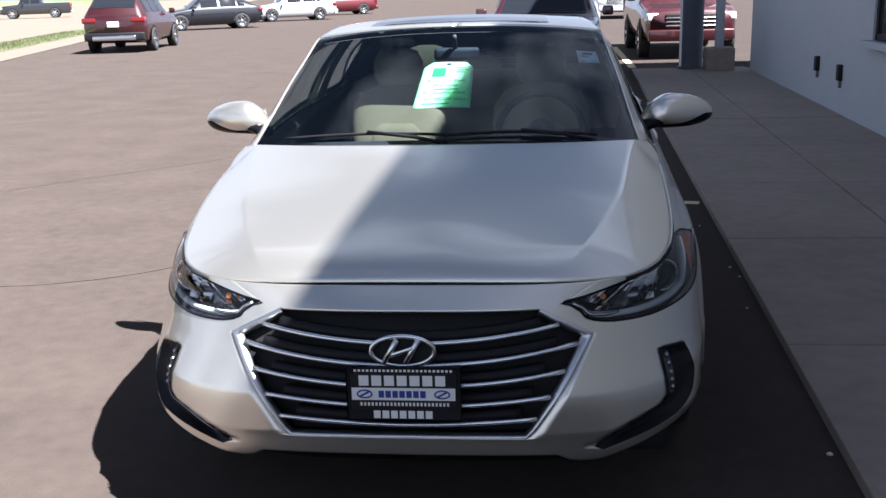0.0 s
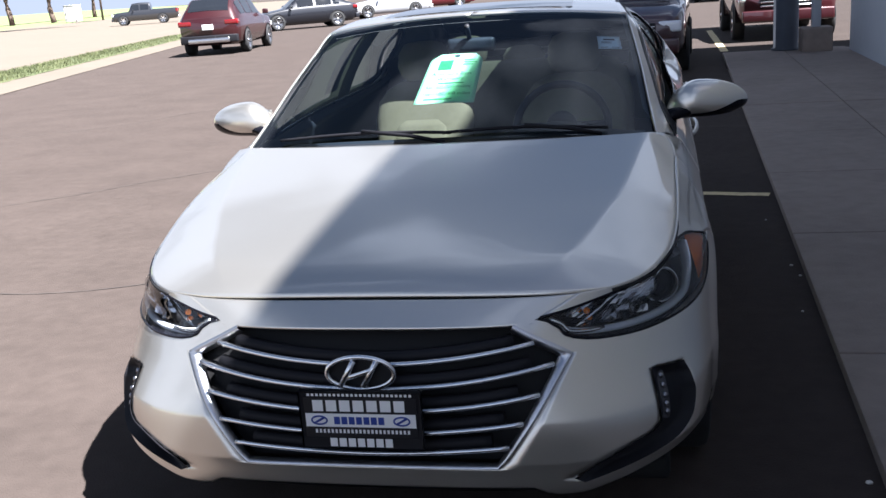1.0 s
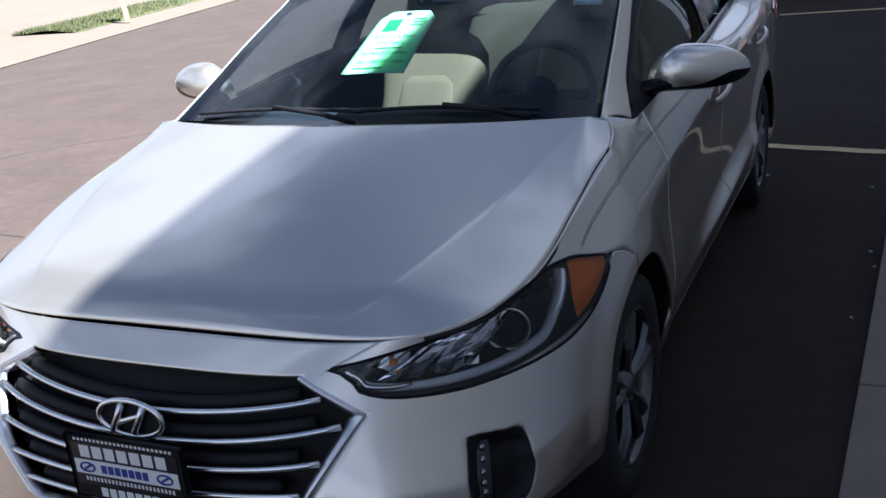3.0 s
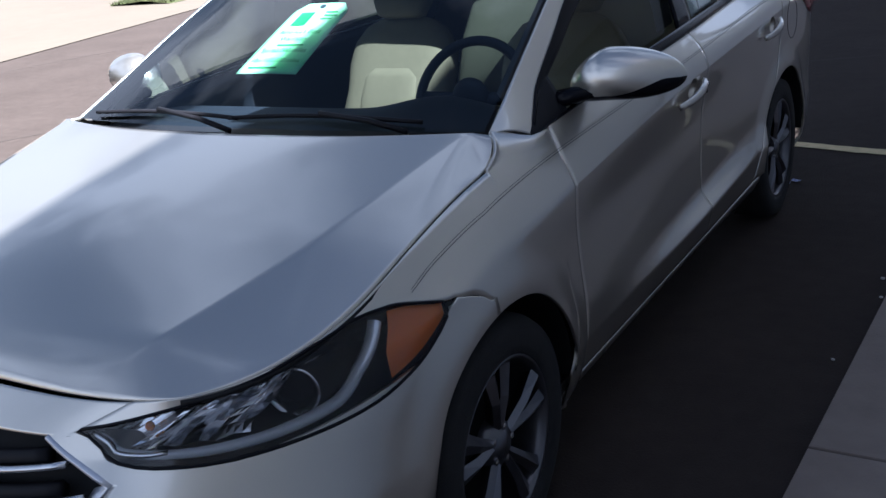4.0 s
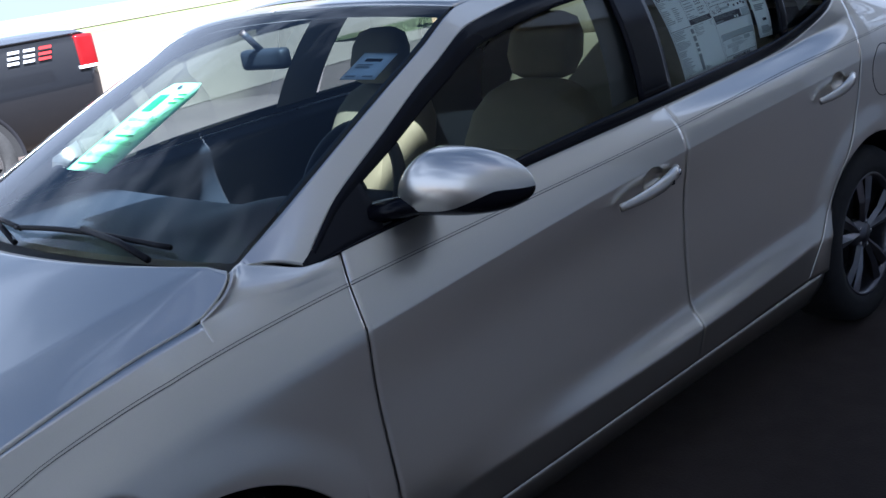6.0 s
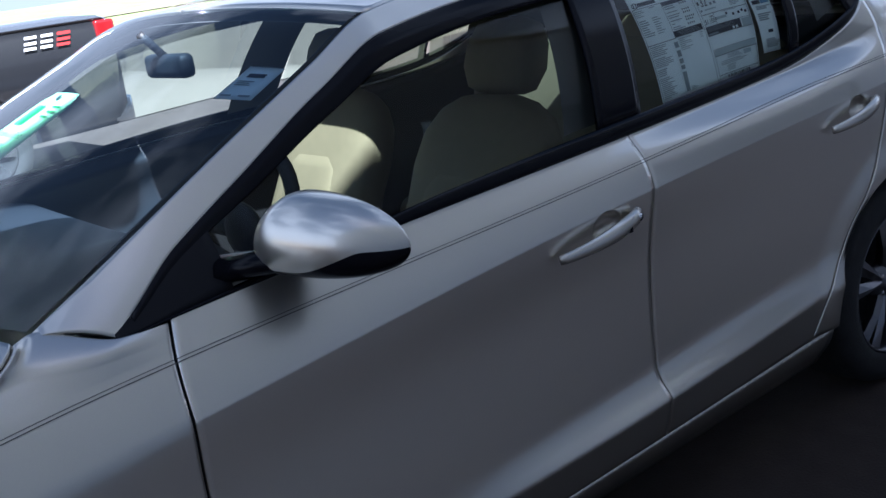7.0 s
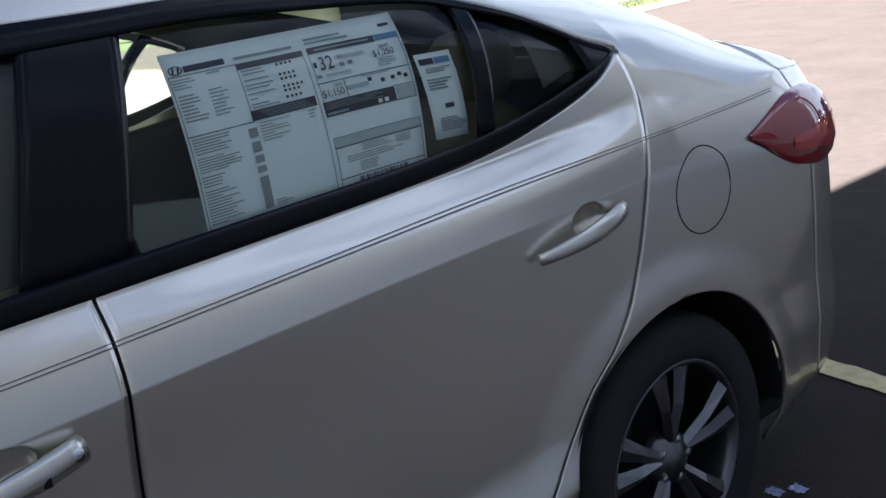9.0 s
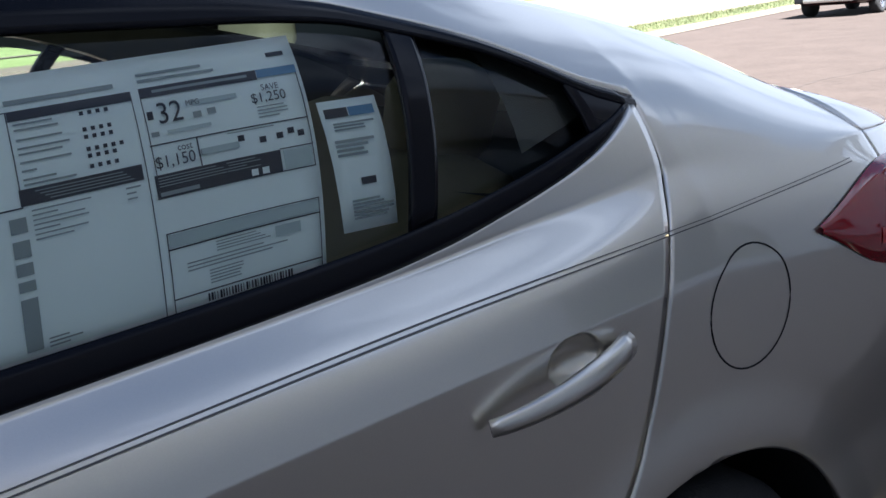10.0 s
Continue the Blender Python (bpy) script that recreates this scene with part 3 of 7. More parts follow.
bm = bmesh.new()
for s in (1, -1):
    for f, na, nb in bumper_bands():
        pts = {}

        def once(a, b):
            k = (round(a, 6), round(b, 6))
            if k not in pts:
                pts[k] = sunk(flare(f(a, b), WHEEL_F))
            return pts[k]
        add_grid(bm, lambda a, b: Vector((s * once(a, b).x, once(a, b).y, once(a, b).z)) - CAR_AT, na, nb, INSIDE - CAR_AT)
bmesh.ops.remove_doubles(bm, verts=bm.verts[:], dist=0.0006)
md = part("bumper_skin", bm, M_PAINT, bumper).modifiers.new("thickness", 'SOLIDIFY')
md.thickness, md.offset = 0.010, -1

# the wing: behind the lamp and over the wheel
V_FEN = bumper_top(U_BUMP) + 0.003


def fender_u(a, v):
    return U_BUMP + GAP + (seam_f(v) - GAP - U_BUMP - GAP) * a


def fender_low(a, b):
    u, v = U_BUMP, V_FEN
    for _ in range(5):
        u = fender_u(a, v)
        lo = av(u)
        v = lo + (V_FEN - lo) * b
    return flare(body(u, v), WHEEL_F)


def fender_up(a, b):
    """The wing's top: from beside the bonnet's front corner back to the door."""
    us = LAMP_U0 - 0.004
    u = us + (U_BUMP + GAP - us) * a / 0.45 if a < 0.45 else None
    if u is not None:
        lo = min(0.994, lamp_hi(u) + 0.004) if u < LAMP_U1 else bumper_top(u) + 0.003
        return flare(body(u, lo + (0.996 - lo) * b), WHEEL_F)
    k = (a - 0.45) / 0.55
    v = V_FEN + ((0.996 if k < (SH_COL - 0.5) / 88 else V_SH) - V_FEN) * b
    return flare(body(fender_u(k, v), v), WHEEL_F)


# the wing's shoulder, from its top edge up to the bonnet's rear corner and the foot of the roof pillar
V_SH = 0.915
SH_COL = math.ceil(88 * (u_of_y(1.03) - U_BUMP - GAP) / (seam_f(V_SH) - GAP - U_BUMP - GAP))


def shoulder_low(a):
    return body(fender_u((SH_COL + (88 - SH_COL) * a) / 88, V_SH), V_SH)


def shoulder_door(b):
    v = V_SH + (0.996 - V_SH) * b
    return body(seam_f(v) - GAP, v)


def shoulder_top(a):
    """From the bonnet's rear corner past the foot of the roof pillar to the door's belt."""
    rc = HOOD_RC + Vector((0.004, 0.003, -0.003))
    ft, dl = top_edge(1.165) + Vector((0.004, 0, 0.001)), flank(1.272, 0.05, -0.003)
    return Vector(keyed(a, [(0, tuple(rc)), (0.25, tuple(ft)), (0.70, tuple(dl)), (1, tuple(shoulder_door(1)))]))


def shoulder_front(b):
    if b < 0.35:
        return shoulder_low(0).lerp(body(fender_u((SH_COL - 1) / 88, 0.996), 0.996), b / 0.35)
    w = min(1, (b - 0.35) * 5)
    p = hood_side(0.90 + 0.10 * (b - 0.35) / 0.65) + Vector((0.004, 0.003, -0.003))
    return body(fender_u((SH_COL - 1) / 88, 0.996), 0.996).lerp(p, w)


shoulder_patch = coons(shoulder_low, shoulder_top, shoulder_front, shoulder_door)


def shoulder(a, b):
    return shoulder_patch(a, b) + Vector((0.5, 0, 1)) * (0.006 * math.sin(math.pi * b) * math.sin(math.pi * a))


for s in (1, -1):
    bm = bmesh.new()
    for f, na, nb in ((fender_low, 88, 34), (fender_up, 160, 14), (shoulder, 88 - SH_COL, 24)):
        add_grid(bm, lambda a, b: rel_s(f(a, b), s), na, nb, INSIDE - CAR_AT)
    bmesh.ops.remove_doubles(bm, verts=bm.verts[:], dist=0.0006)
    ob = part("fender", bm, M_PAINT, car)
    md = ob.modifiers.new("thickness", 'SOLIDIFY')
    md.thickness, md.offset = 0.010, -1

CUPS = ((2.298, 0.859, 0.855), (3.334, 0.901, 0.828))


def crowded(c, w=0.07, more=4.0):
    """Maps 0..1 to itself with steps that are finer round c."""
    t = np.linspace(0, 1, 400)
    run = np.cumsum(1 + more * np.exp(-((t - c) / w) ** 2))
    run = (run - run[0]) / (run[-1] - run[0])
    return lambda k: float(np.interp(k, run, t))


def cupped(f, yc, zc, ac):
    """Presses the hollow behind a handle into a door."""
    wa = crowded(ac)
    wb = crowded(0.9 * (v_of_z(u_of_y(yc), zc) - DOOR_V) / (1 - DOOR_V))

    def g(a, b):
        p = f(wa(a), wb(b))
        d = ((p.y - yc) / 0.042) ** 2 + ((p.z - zc) / 0.031) ** 2
        if d < 1:
            p = Vector((p.x - 0.030 * (1 - d) ** 0.55, p.y, p.z))
        return p
    return g


DOOR_V = 0.176             # bottom edge of the doors


def door_shell(u0, u1, lean=0.0):
    """A door's skin: the flank below the belt and the lip above it up to the window."""
    low = region(u0, u1, flat(DOOR_V), flat(1.0))

    def f(a, b):
        if b <= 0.9:
            return flare(low(a, b / 0.9), WHEEL_R)
        y = low(a, 1.0).y + lean * a * ((b - 0.9) / 0.1) ** 0.8
        return flank(min(y, DLO_R), max(0.003, q_edge(min(y, DLO_R)) + 0.006) * (b - 0.9) / 0.1)
    return f


door_f = skin("front_door", cupped(door_shell(lambda v: seam_f(v) + GAP, lambda v: seam_b(v) - GAP), *CUPS[0]), 130, 120, M_PAINT, car)
door_r = skin("rear_door", cupped(door_shell(lambda v: seam_b(v) + GAP, lambda v: seam_r(v) - GAP, DLO_R - 0.004 - body(seam_r(1) - GAP, 1.0).y), *CUPS[1]), 130, 120, M_PAINT, car)
U_TAIL = u_of_y(4.12)


V_ARCH = v_of_z(u_of_y(WHEEL_R), WHEEL_Z + ARCH)
V_CUT = V_ARCH + 0.03          # row above the wheel arch where the grids of the quarter panel meet


def arch_u(v, side):
    """u of the wheel arch's edge at v, before (-1) or behind (+1) the wheel."""
    u = u_of_y(WHEEL_R + side * ARCH)
    for _ in range(6):
        z = body(u, v).z
        d = ARCH ** 2 - max(0.0, z - WHEEL_Z) ** 2
        u = u_of_y(WHEEL_R + side * math.sqrt(max(0.0, d)))
    return u


skin("rocker_panel", region(seam_f, lambda v: arch_u(v, -1), flat(0.0), flat(DOOR_V - 0.006)), 60, 8, M_PAINT, car)


def quarter_grids(s):
    """Quarter panel, rear pillar and roof rail of one side as one welded sheet."""
    nf, nt, nu = 18, 44, 40
    qe = 0.36

    def row(v0, b):
        """Rows close up towards the top of the arch."""
        return v0 + (V_ARCH - v0) * (1 - (1 - b / 0.85) ** 2) if b < 0.85 else V_ARCH + (V_CUT - V_ARCH) * (b - 0.85) / 0.15

    def before(a, b):
        v = row(DOOR_V, b)
        u0, u1 = seam_r(v) + GAP, (arch_u(v, -1) if v < V_ARCH - 1e-6 else u_of_y(WHEEL_R))
        return flare(body(u0 + (u1 - u0) * a, v), WHEEL_R)

    def behind(a, b):
        v = row(0.0, b)
        u0 = arch_u(v, 1) if v < V_ARCH - 1e-6 else u_of_y(WHEEL_R)
        return flare(body(u0 + (U_TAIL - u0) * a, v), WHEEL_R)

    def above(a, b):
        v = V_CUT + (1 - V_CUT) * b
        u0, u1 = seam_r(v) + GAP, u_of_y(WHEEL_R)
        u1 = u1 + (u_of_y(3.66) - u1) * b
        k = nf / (nf + nt)
        u = u0 + (u1 - u0) * a / k if a < k else u1 + (U_TAIL - u1) * (a - k) / (1 - k)
        return flare(body(u, v), WHEEL_R)

    def pillar_y(a, w):
        k = nf / (nf + nt)
        y = above(a, 1).y
        return min(4.12, y + (DLO_R - above(0, 1).y) * w * max(0.0, 1 - a / k))

    def pillar_low(a, b):
        return flank(pillar_y(a, b ** 0.8), qe * b)

    def pillar_high(a, b):
        return flank(pillar_y(a, 1), qe + (1 - qe) * b)

    def rail_strip(a, b):
        y = 1.16 + (DLO_R - 1.16) * a
        q0 = q_top(y) if y > 1.30 else keyed_line(y, [(1.16, 0.92), (1.272, 0.03), (1.30, q_top(1.30))])
        return flank(y, q0 + (1 - q0) * b)
    bm = bmesh.new()
    for f, na, nb in ((before, nf, 60), (behind, nt, 60), (above, nf + nt, nu), (pillar_low, nf + nt, 14), (pillar_high, nf + nt, 12), (rail_strip, 110, 12)):
        add_grid(bm, lambda a, b: rel_s(f(a, b), s), na, nb, INSIDE - CAR_AT)
    bmesh.ops.remove_doubles(bm, verts=bm.verts[:], dist=0.0008)
    soft = []
    for v in bm.verts:
        y = v.co.y + CAR_AT.y
        if y > 3.59 and not v.is_boundary:
            w = smooth01(3.59, 3.80, y) * (1 - smooth01(3.90, 4.10, y)) * (1 - smooth01(0.05, 0.11, abs(v.co.z - belt(min(4.1, y)).z)))
            if w > 0.01:
                soft.append((v, 0.5 * w, [e.other_vert(v) for e in v.link_edges]))
    for _ in range(40):
        for v, w, near in soft:
            m = sum((n.co for n in near), Vector()) / len(near)
            v.co.x += (m.x - v.co.x) * w
            v.co.z += (m.z - v.co.z) * w
    return bm


for s in (1, -1):
    ob = part("quarter_panel", quarter_grids(s), M_PAINT, car, "silver-green quarter panel with roof rail")
    md = ob.modifiers.new("thickness", 'SOLIDIFY')
    md.thickness, md.offset = 0.010, -1
skin("rear_bumper", region(flat(U_TAIL + 0.002), flat(3.0), flat(0.0), flat(0.72)), 40, 30, M_PAINT, car)
skin("tail_panel", region(flat(U_TAIL + GAP), flat(3.0), flat(0.725), flat(1.0)), 40, 16, M_PAINT, car)


def header(a):
    p = top_edge(1.95)
    return Vector((p.x * a, 1.875 + 0.075 * a ** 2, 1.408 + (p.z - 1.408) * a ** 2.2))


def rear_header(a):
    p = top_edge(3.05)
    return Vector((p.x * a, 3.00 + 0.05 * a ** 2, 1.405 + (p.z - 1.405) * a ** 2.2))


def roof_mid(b):
    y = 1.875 + (3.00 - 1.875) * b
    return Vector((0, y, 1.408 + 0.030 * math.sin(math.pi * b) - 0.003 * b))


roof_patch = coons(header, rear_header, roof_mid, lambda b: top_edge(1.95 + 1.10 * b))


def cut_hatch(obs, i1, j0, j1, nb):
    """Opens a panel over the sunroof."""
    for o in obs:
        b_ = bmesh.new()
        b_.from_mesh(o.data)
        b_.faces.ensure_lookup_table()
        gone = [b_.faces[i * nb + j] for i in range(i1) for j in range(j0, j1)]
        bmesh.ops.delete(b_, geom=gone, context='FACES')
        b_.to_mesh(o.data)
        b_.free()


HATCH = (14, 3, 12, 30)
cut_hatch(skin("roof", lambda a, b: roof_patch(a, b), 24, 30, M_PAINT, car, inside=Vector((0, 2.2, -3))), *HATCH)


def ws_base(a):
    e = top_edge(1.16)
    return Vector((e.x * a, 1.02 + 0.14 * a ** 2.2, 1.018 + (e.z - 1.018) * a ** 2))


ws_patch = coons(ws_base, header, lambda b: Vector((0, 1.02 + 0.855 * b, 1.018 + 0.39 * (b + 0.16 * b * (1 - b)))), lambda b: top_edge(1.16 + 0.79 * b))
ob = skin("windshield", lambda a, b: ws_patch(0.985 * a, 0.005 + 0.985 * b), 24, 24, M_WSHIELD, car, "clear windshield, tinted blue for the reflected sky", solid=0, inside=Vector((0, 2.2, 0)))
for o in ob:
    o.visible_shadow = True


def trunk_edge(a):
    p = top_edge(4.12)
    return Vector((p.x * a, 4.07 + 0.05 * a ** 2, 1.120 + (p.z - 1.120) * a ** 2))


rg_patch = coons(rear_header, trunk_edge, lambda b: Vector((0, 3.00 + 1.07 * b, 1.405 - 0.285 * (b - 0.12 * b * (1 - b)))), lambda b: top_edge(3.05 + 1.07 * b))
for o in skin("rear_window", rg_patch, 20, 20, M_REARGLASS, car, "rear window, darkened to dim the sunlit view through it", solid=0, inside=Vector((0, 2.2, -1))):
    o.visible_shadow = True


# black strips added under the rear glass to block sunlit gaps at its edges
skin("glass_border", lambda a, b: rg_patch(0.82 + 0.18 * a, b) - Vector((0, 0, 0.006)), 5, 20, M_GLOSSBLACK, car, "black strip added to block bright gaps round the rear glass", solid=0, inside=Vector((0, 2.2, -1)))
skin("glass_border", lambda a, b: rg_patch(a, 0.80 + 0.20 * b) - Vector((0, 0, 0.006)), 16, 5, M_GLOSSBLACK, car, "black strip added to block bright gaps round the rear glass", solid=0, inside=Vector((0, 2.2, -1)))
U_DECK = u_of_y(4.31, 7)


def tail_u(a):
    return 3.0 - (3.0 - U_DECK) * a


def deck_rear(a):
    p = body(tail_u(a), 1.0)
    return Vector((p.x, p.y, p.z + 0.022 * (1 - a ** 2.2)))


def deck_edge(b):
    p = top_edge(4.12).lerp(body(U_DECK, 1.0), b)
    return Vector((p.x + 0.012 * math.sin(math.pi * b), p.y, p.z + 0.006 * math.sin(math.pi * b)))


deck = coons(trunk_edge, deck_rear, lambda b: Vector((0, 4.07 + (TAIL[7] - 4.07) * b, 1.120 + (deck_rear(0).z - 1.120) * b)), deck_edge)
skin("trunk_lid", lambda a, b: deck(0.992 * a, 0.01 + 0.98 * b), 30, 16, M_PAINT, car, inside=Vector((0, 4.2, -3)))


def deck_shoulder(a, b):
    """Body side between the quarter panel's end and the boot lid's edge."""
    lo = body(U_TAIL + (U_DECK - U_TAIL) * a, 1.0)
    p = lo.lerp(deck_edge(a), b)
    return Vector((p.x + 0.010 * math.sin(math.pi * b) * (1 - a), p.y, p.z + 0.008 * math.sin(math.pi * b) * (1 - a)))


skin("deck_shoulder", deck_shoulder, 20, 10, M_PAINT, car)
skin("spoiler_lip", lambda a, b: deck_rear(a).lerp(body(tail_u(a), 0.985), b) + Vector((0, 0.006 * math.sin(math.pi * b), 0)), 30, 6, M_PAINT, car, inside=Vector((0, 4.0, 1.0)))

# side glass and window frames
GL_IN = 0.012
for y0, y1, nm, ln in ((1.34, 2.50, "front_window", 0.0), (2.60, 3.25, "rear_side_window", 0.09), (3.265, 3.56, "quarter_window", 0.06)):
    for o in skin(nm, cabin_region(y0, y1, q_low, q_glass, GL_IN, ln), 24, 12, M_GLASS, car, "tinted side glass", solid=0):
        o.visible_shadow = False
skin("window_pillar", cabin_region(2.452, 2.604, q_low, q_top, 0.004, 0.135), 8, 12, M_GLOSSBLACK, car, "gloss black window pillar")
skin("window_pillar", cabin_region(3.240, 3.276, q_low, q_top, 0.004, 0.09), 6, 12, M_GLOSSBLACK, car, "gloss black window pillar")
skin("window_corner", cabin_region(3.50, DLO_R, q_low, q_top, 0.002), 6, 12, M_GLOSSBLACK, car)
skin("mirror_triangle", cabin_region(1.265, 1.47, q_low, q_top, 0.0), 12, 8, M_BLACK, car)


def drip_strip(a, b):
    """Black frame above the side glass, broad along the windscreen pillar."""
    y = 1.30 + (DLO_R - 1.30) * a
    lo, hi = q_glass(y) - 0.065, q_top(y) + 0.012
    return flank(y, lo + (hi - lo) * b, -0.003 + 0.008 * abs(b - 0.5))


def belt_strip(a, b):
    """Black strip below the side glass, rolled at both edges."""
    y = 1.27 + (DLO_R - 1.27) * a
    lo, hi = q_edge(y), q_low(y) + 0.012
    return flank(y, lo + (hi - lo) * b, -0.003 + 0.010 * abs(b - 0.5))


skin("belt_moulding", belt_strip, 60, 4, M_GLOSSBLACK, car, "black window moulding", solid=0.006)
skin("drip_moulding", drip_strip, 80, 6, M_GLOSSBLACK, car, "black window moulding", solid=0.006)

# ---------------------------------------------------------------- wheels
def build_wheel(at, parent):
    w = new("wheel")
    w.parent = parent
    w.location = Vector(at) - CAR_AT
    bm = bmesh.new()
    prof = [(-0.10, 0.218), (-0.103, 0.244), (-0.104, 0.275), (-0.095, 0.302), (-0.07, 0.313), (0, 0.316), (0.07, 0.313), (0.095, 0.302), (0.104, 0.275), (0.103, 0.244), (0.098, 0.221), (0.085, 0.216)]
    revolve(bm, prof, 56)
    part("tyre", bm, M_RUBBER, w)
    bm = bmesh.new()
    revolve(bm, [(0.092, 0.221), (0.098, 0.217), (0.094, 0.209), (0.07, 0.203), (-0.02, 0.198), (-0.09, 0.203)], 56)
    rim = part("rim", bm, M_ALLOY, w)
    bm = bmesh.new()
    revolve(bm, [(-0.03, 0.0001), (-0.03, 0.203)], 40)
    part("brake_disc", bm, M_DARK, w)
    for k in range(5):
        for d in (-0.19, 0.19):
            t = 2 * math.pi * k / 5 + d + 0.3
            bm = bmesh.new()
            c, s_ = math.cos(t), math.sin(t)
            t0 = 2 * math.pi * k / 5 + 0.3 + d * 0.55
            A = Vector((0.070, 0.045 * math.cos(t0), 0.045 * math.sin(t0)))
            B = Vector((0.082, 0.205 * c, 0.205 * s_))
            side = Vector((0, -s_, c))
            vs = []
            for p, hw in ((A, 0.014), (A.lerp(B, 0.5) + Vector((0.006, 0, 0)), 0.017), (B, 0.026)):
                vs.append([bm.verts.new(p + side * hw), bm.verts.new(p + Vector((0.012, 0, 0))), bm.verts.new(p - side * hw), bm.verts.new(p - Vector((0.03, 0, 0)))])
            for P, Q in zip(vs, vs[1:]):
                for j in range(4):
                    bm.faces.new([P[j], P[(j + 1) % 4], Q[(j + 1) % 4], Q[j]])
            bmesh.ops.recalc_face_normals(bm, faces=bm.faces[:])
            part("spoke", bm, M_ALLOYG if d > 0 else M_ALLOY, rim, smooth=False)
    bm = bmesh.new()
    revolve(bm, [(0.04, 0.062), (0.072, 0.058), (0.082, 0.032), (0.086, 0.030), (0.088, 0.0001)], 28)
    part("hub_cap", bm, M_ALLOY, rim)
    for k in range(5):
        t = 2 * math.pi * k / 5
        bm = bmesh.new()
        revolve(bm, [(0.06, 0.009), (0.082, 0.009), (0.084, 0.0001)], 6, centre=(0, 0.046 * math.cos(t), 0.046 * math.sin(t)))
        part("lug_nut", bm, M_CHROME, rim, smooth=False)
    return w


for y in (WHEEL_F, WHEEL_R):
    w = build_wheel((0.785, y, WHEEL_Z), car)
    for s in (-1,):
        m = copy_thing(w, Matrix.Translation(Vector((-0.785, y, WHEEL_Z)) - CAR_AT) @ Matrix.Rotation(math.pi, 4, 'Z'))
# dark linings of the arches and a floor pan
for y, yc in ((WHEEL_F, 0), (WHEEL_R, 1)):
    for s in (1, -1):
        bm = bmesh.new()
        add_grid(bm, lambda a, b: Vector((s * (0.884 + 0.011 * yc + 0.012 * math.sin(math.pi * a) - 0.38 * b), y + (0.371 + 0.019 * min(1, 3 * b)) * math.cos(math.pi * a), WHEEL_Z + (0.371 + 0.019 * min(1, 3 * b)) * math.sin(math.pi * a))) - CAR_AT, 24, 6)
        part("arch_liner", bm, M_DARK, car)
part("floor_pan", box(Vector((-0.76, 0.25, 0.17)) - CAR_AT, Vector((0.76, 4.25, 0.24)) - CAR_AT, 0.02), M_DARK, car)

# ---------------------------------------------------------------- front end of the sedan
M_SATIN = mat("satin_silver", (0.62, 0.63, 0.66), 0.34, 1.0)
M_AMBER = mat("amber_reflector", (0.95, 0.24, 0.010), 0.22, coat=1.0)
M_REDLENS = mat("red_lens", (0.30, 0.004, 0.012), 0.06, coat=1.0, vary=0.06, scale=40)
M_CUP = mat("lamp_chrome", (0.80, 0.81, 0.84), 0.12, 1.0)
M_FOGSTRIP = mat("lamp_strip_grey", (0.045, 0.045, 0.048), 0.45)
M_GUIDE = mat("light_guide", (0.78, 0.82, 0.88), 0.22, coat=1.0)
M_WHITE = mat("white_print", (0.85, 0.85, 0.85), 0.5)
M_BLUEP = mat("blue_print", (0.03, 0.06, 0.30), 0.5)
M_PLATE = mat("black_plate", (0.015, 0.015, 0.018), 0.35)


def rel(p):
    return Vector(p) - CAR_AT


def mirror_x(p, s):
    return Vector((s * p.x, p.y, p.z))


grille = new("grille")
grille.parent = car
bm = bmesh.new()
add_grid(bm, lambda a, b: rel(nose((2 * a - 1) * grille_x(GR_LO + (GR_HI - GR_LO) * b) * 0.995, GR_LO + (GR_HI - GR_LO) * b)) + Vector((0, 0.055, 0)), 30, 12, (0, 0, 0))
part("grille_backing", bm, M_DARK, grille)
hexa = []
for k in range(13):
    hexa.append(nose(-0.335 + 0.67 * k / 12, GR_LO))
for k in range(1, 13):
    z = GR_LO + (GR_WIDE - GR_LO) * k / 12
    hexa.append(nose(grille_x(z), z))
for k in range(1, 6):
    z = GR_WIDE + (GR_HI - GR_WIDE) * k / 5
    hexa.append(nose(grille_x(z), z))
for k in range(6):
    z = GR_HI - (GR_HI - GR_WIDE) * k / 5
    hexa.append(nose(-grille_x(z), z))
for k in range(1, 12):
    z = GR_WIDE - (GR_WIDE - GR_LO) * k / 12
    hexa.append(nose(-grille_x(z), z))
loop = []
for k, p in enumerate(hexa):
    d = hexa[k if k == 29 else (k + 1) % len(hexa)] - hexa[k if k == 30 else k - 1]
    loop.append((p, Vector((-d.z, 0, d.x)).normalized()))
bm = bmesh.new()
rings = []
for p, n in loop:
    ring = []
    wide = keyed(p.z, [(GR_LO, 0.40), (0.40, 0.55), (0.55, 0.80), (GR_WIDE, 1.0), (GR_HI, 0.85)])
    for w, out in ((-0.004, -0.004), (0.000, 0.005), (0.006, 0.007), (0.016, 0.000), (0.027, -0.010), (0.0275, -0.016)):
        ring.append(bm.verts.new(rel(p + n * w * wide) - Vector((0, out, 0))))
    rings.append(ring)
for k, ring in enumerate(rings):
    if k == 29:
        continue                  # the bonnet's edge covers the top
    nxt = rings[(k + 1) % len(rings)]
    for q in range(5):
        bm.faces.new((ring[q], ring[q + 1], nxt[q + 1], nxt[q]))
bmesh.ops.recalc_face_normals(bm, faces=bm.faces[:])
part("grille_frame", bm, M_SATIN, grille, "satin chrome frame")
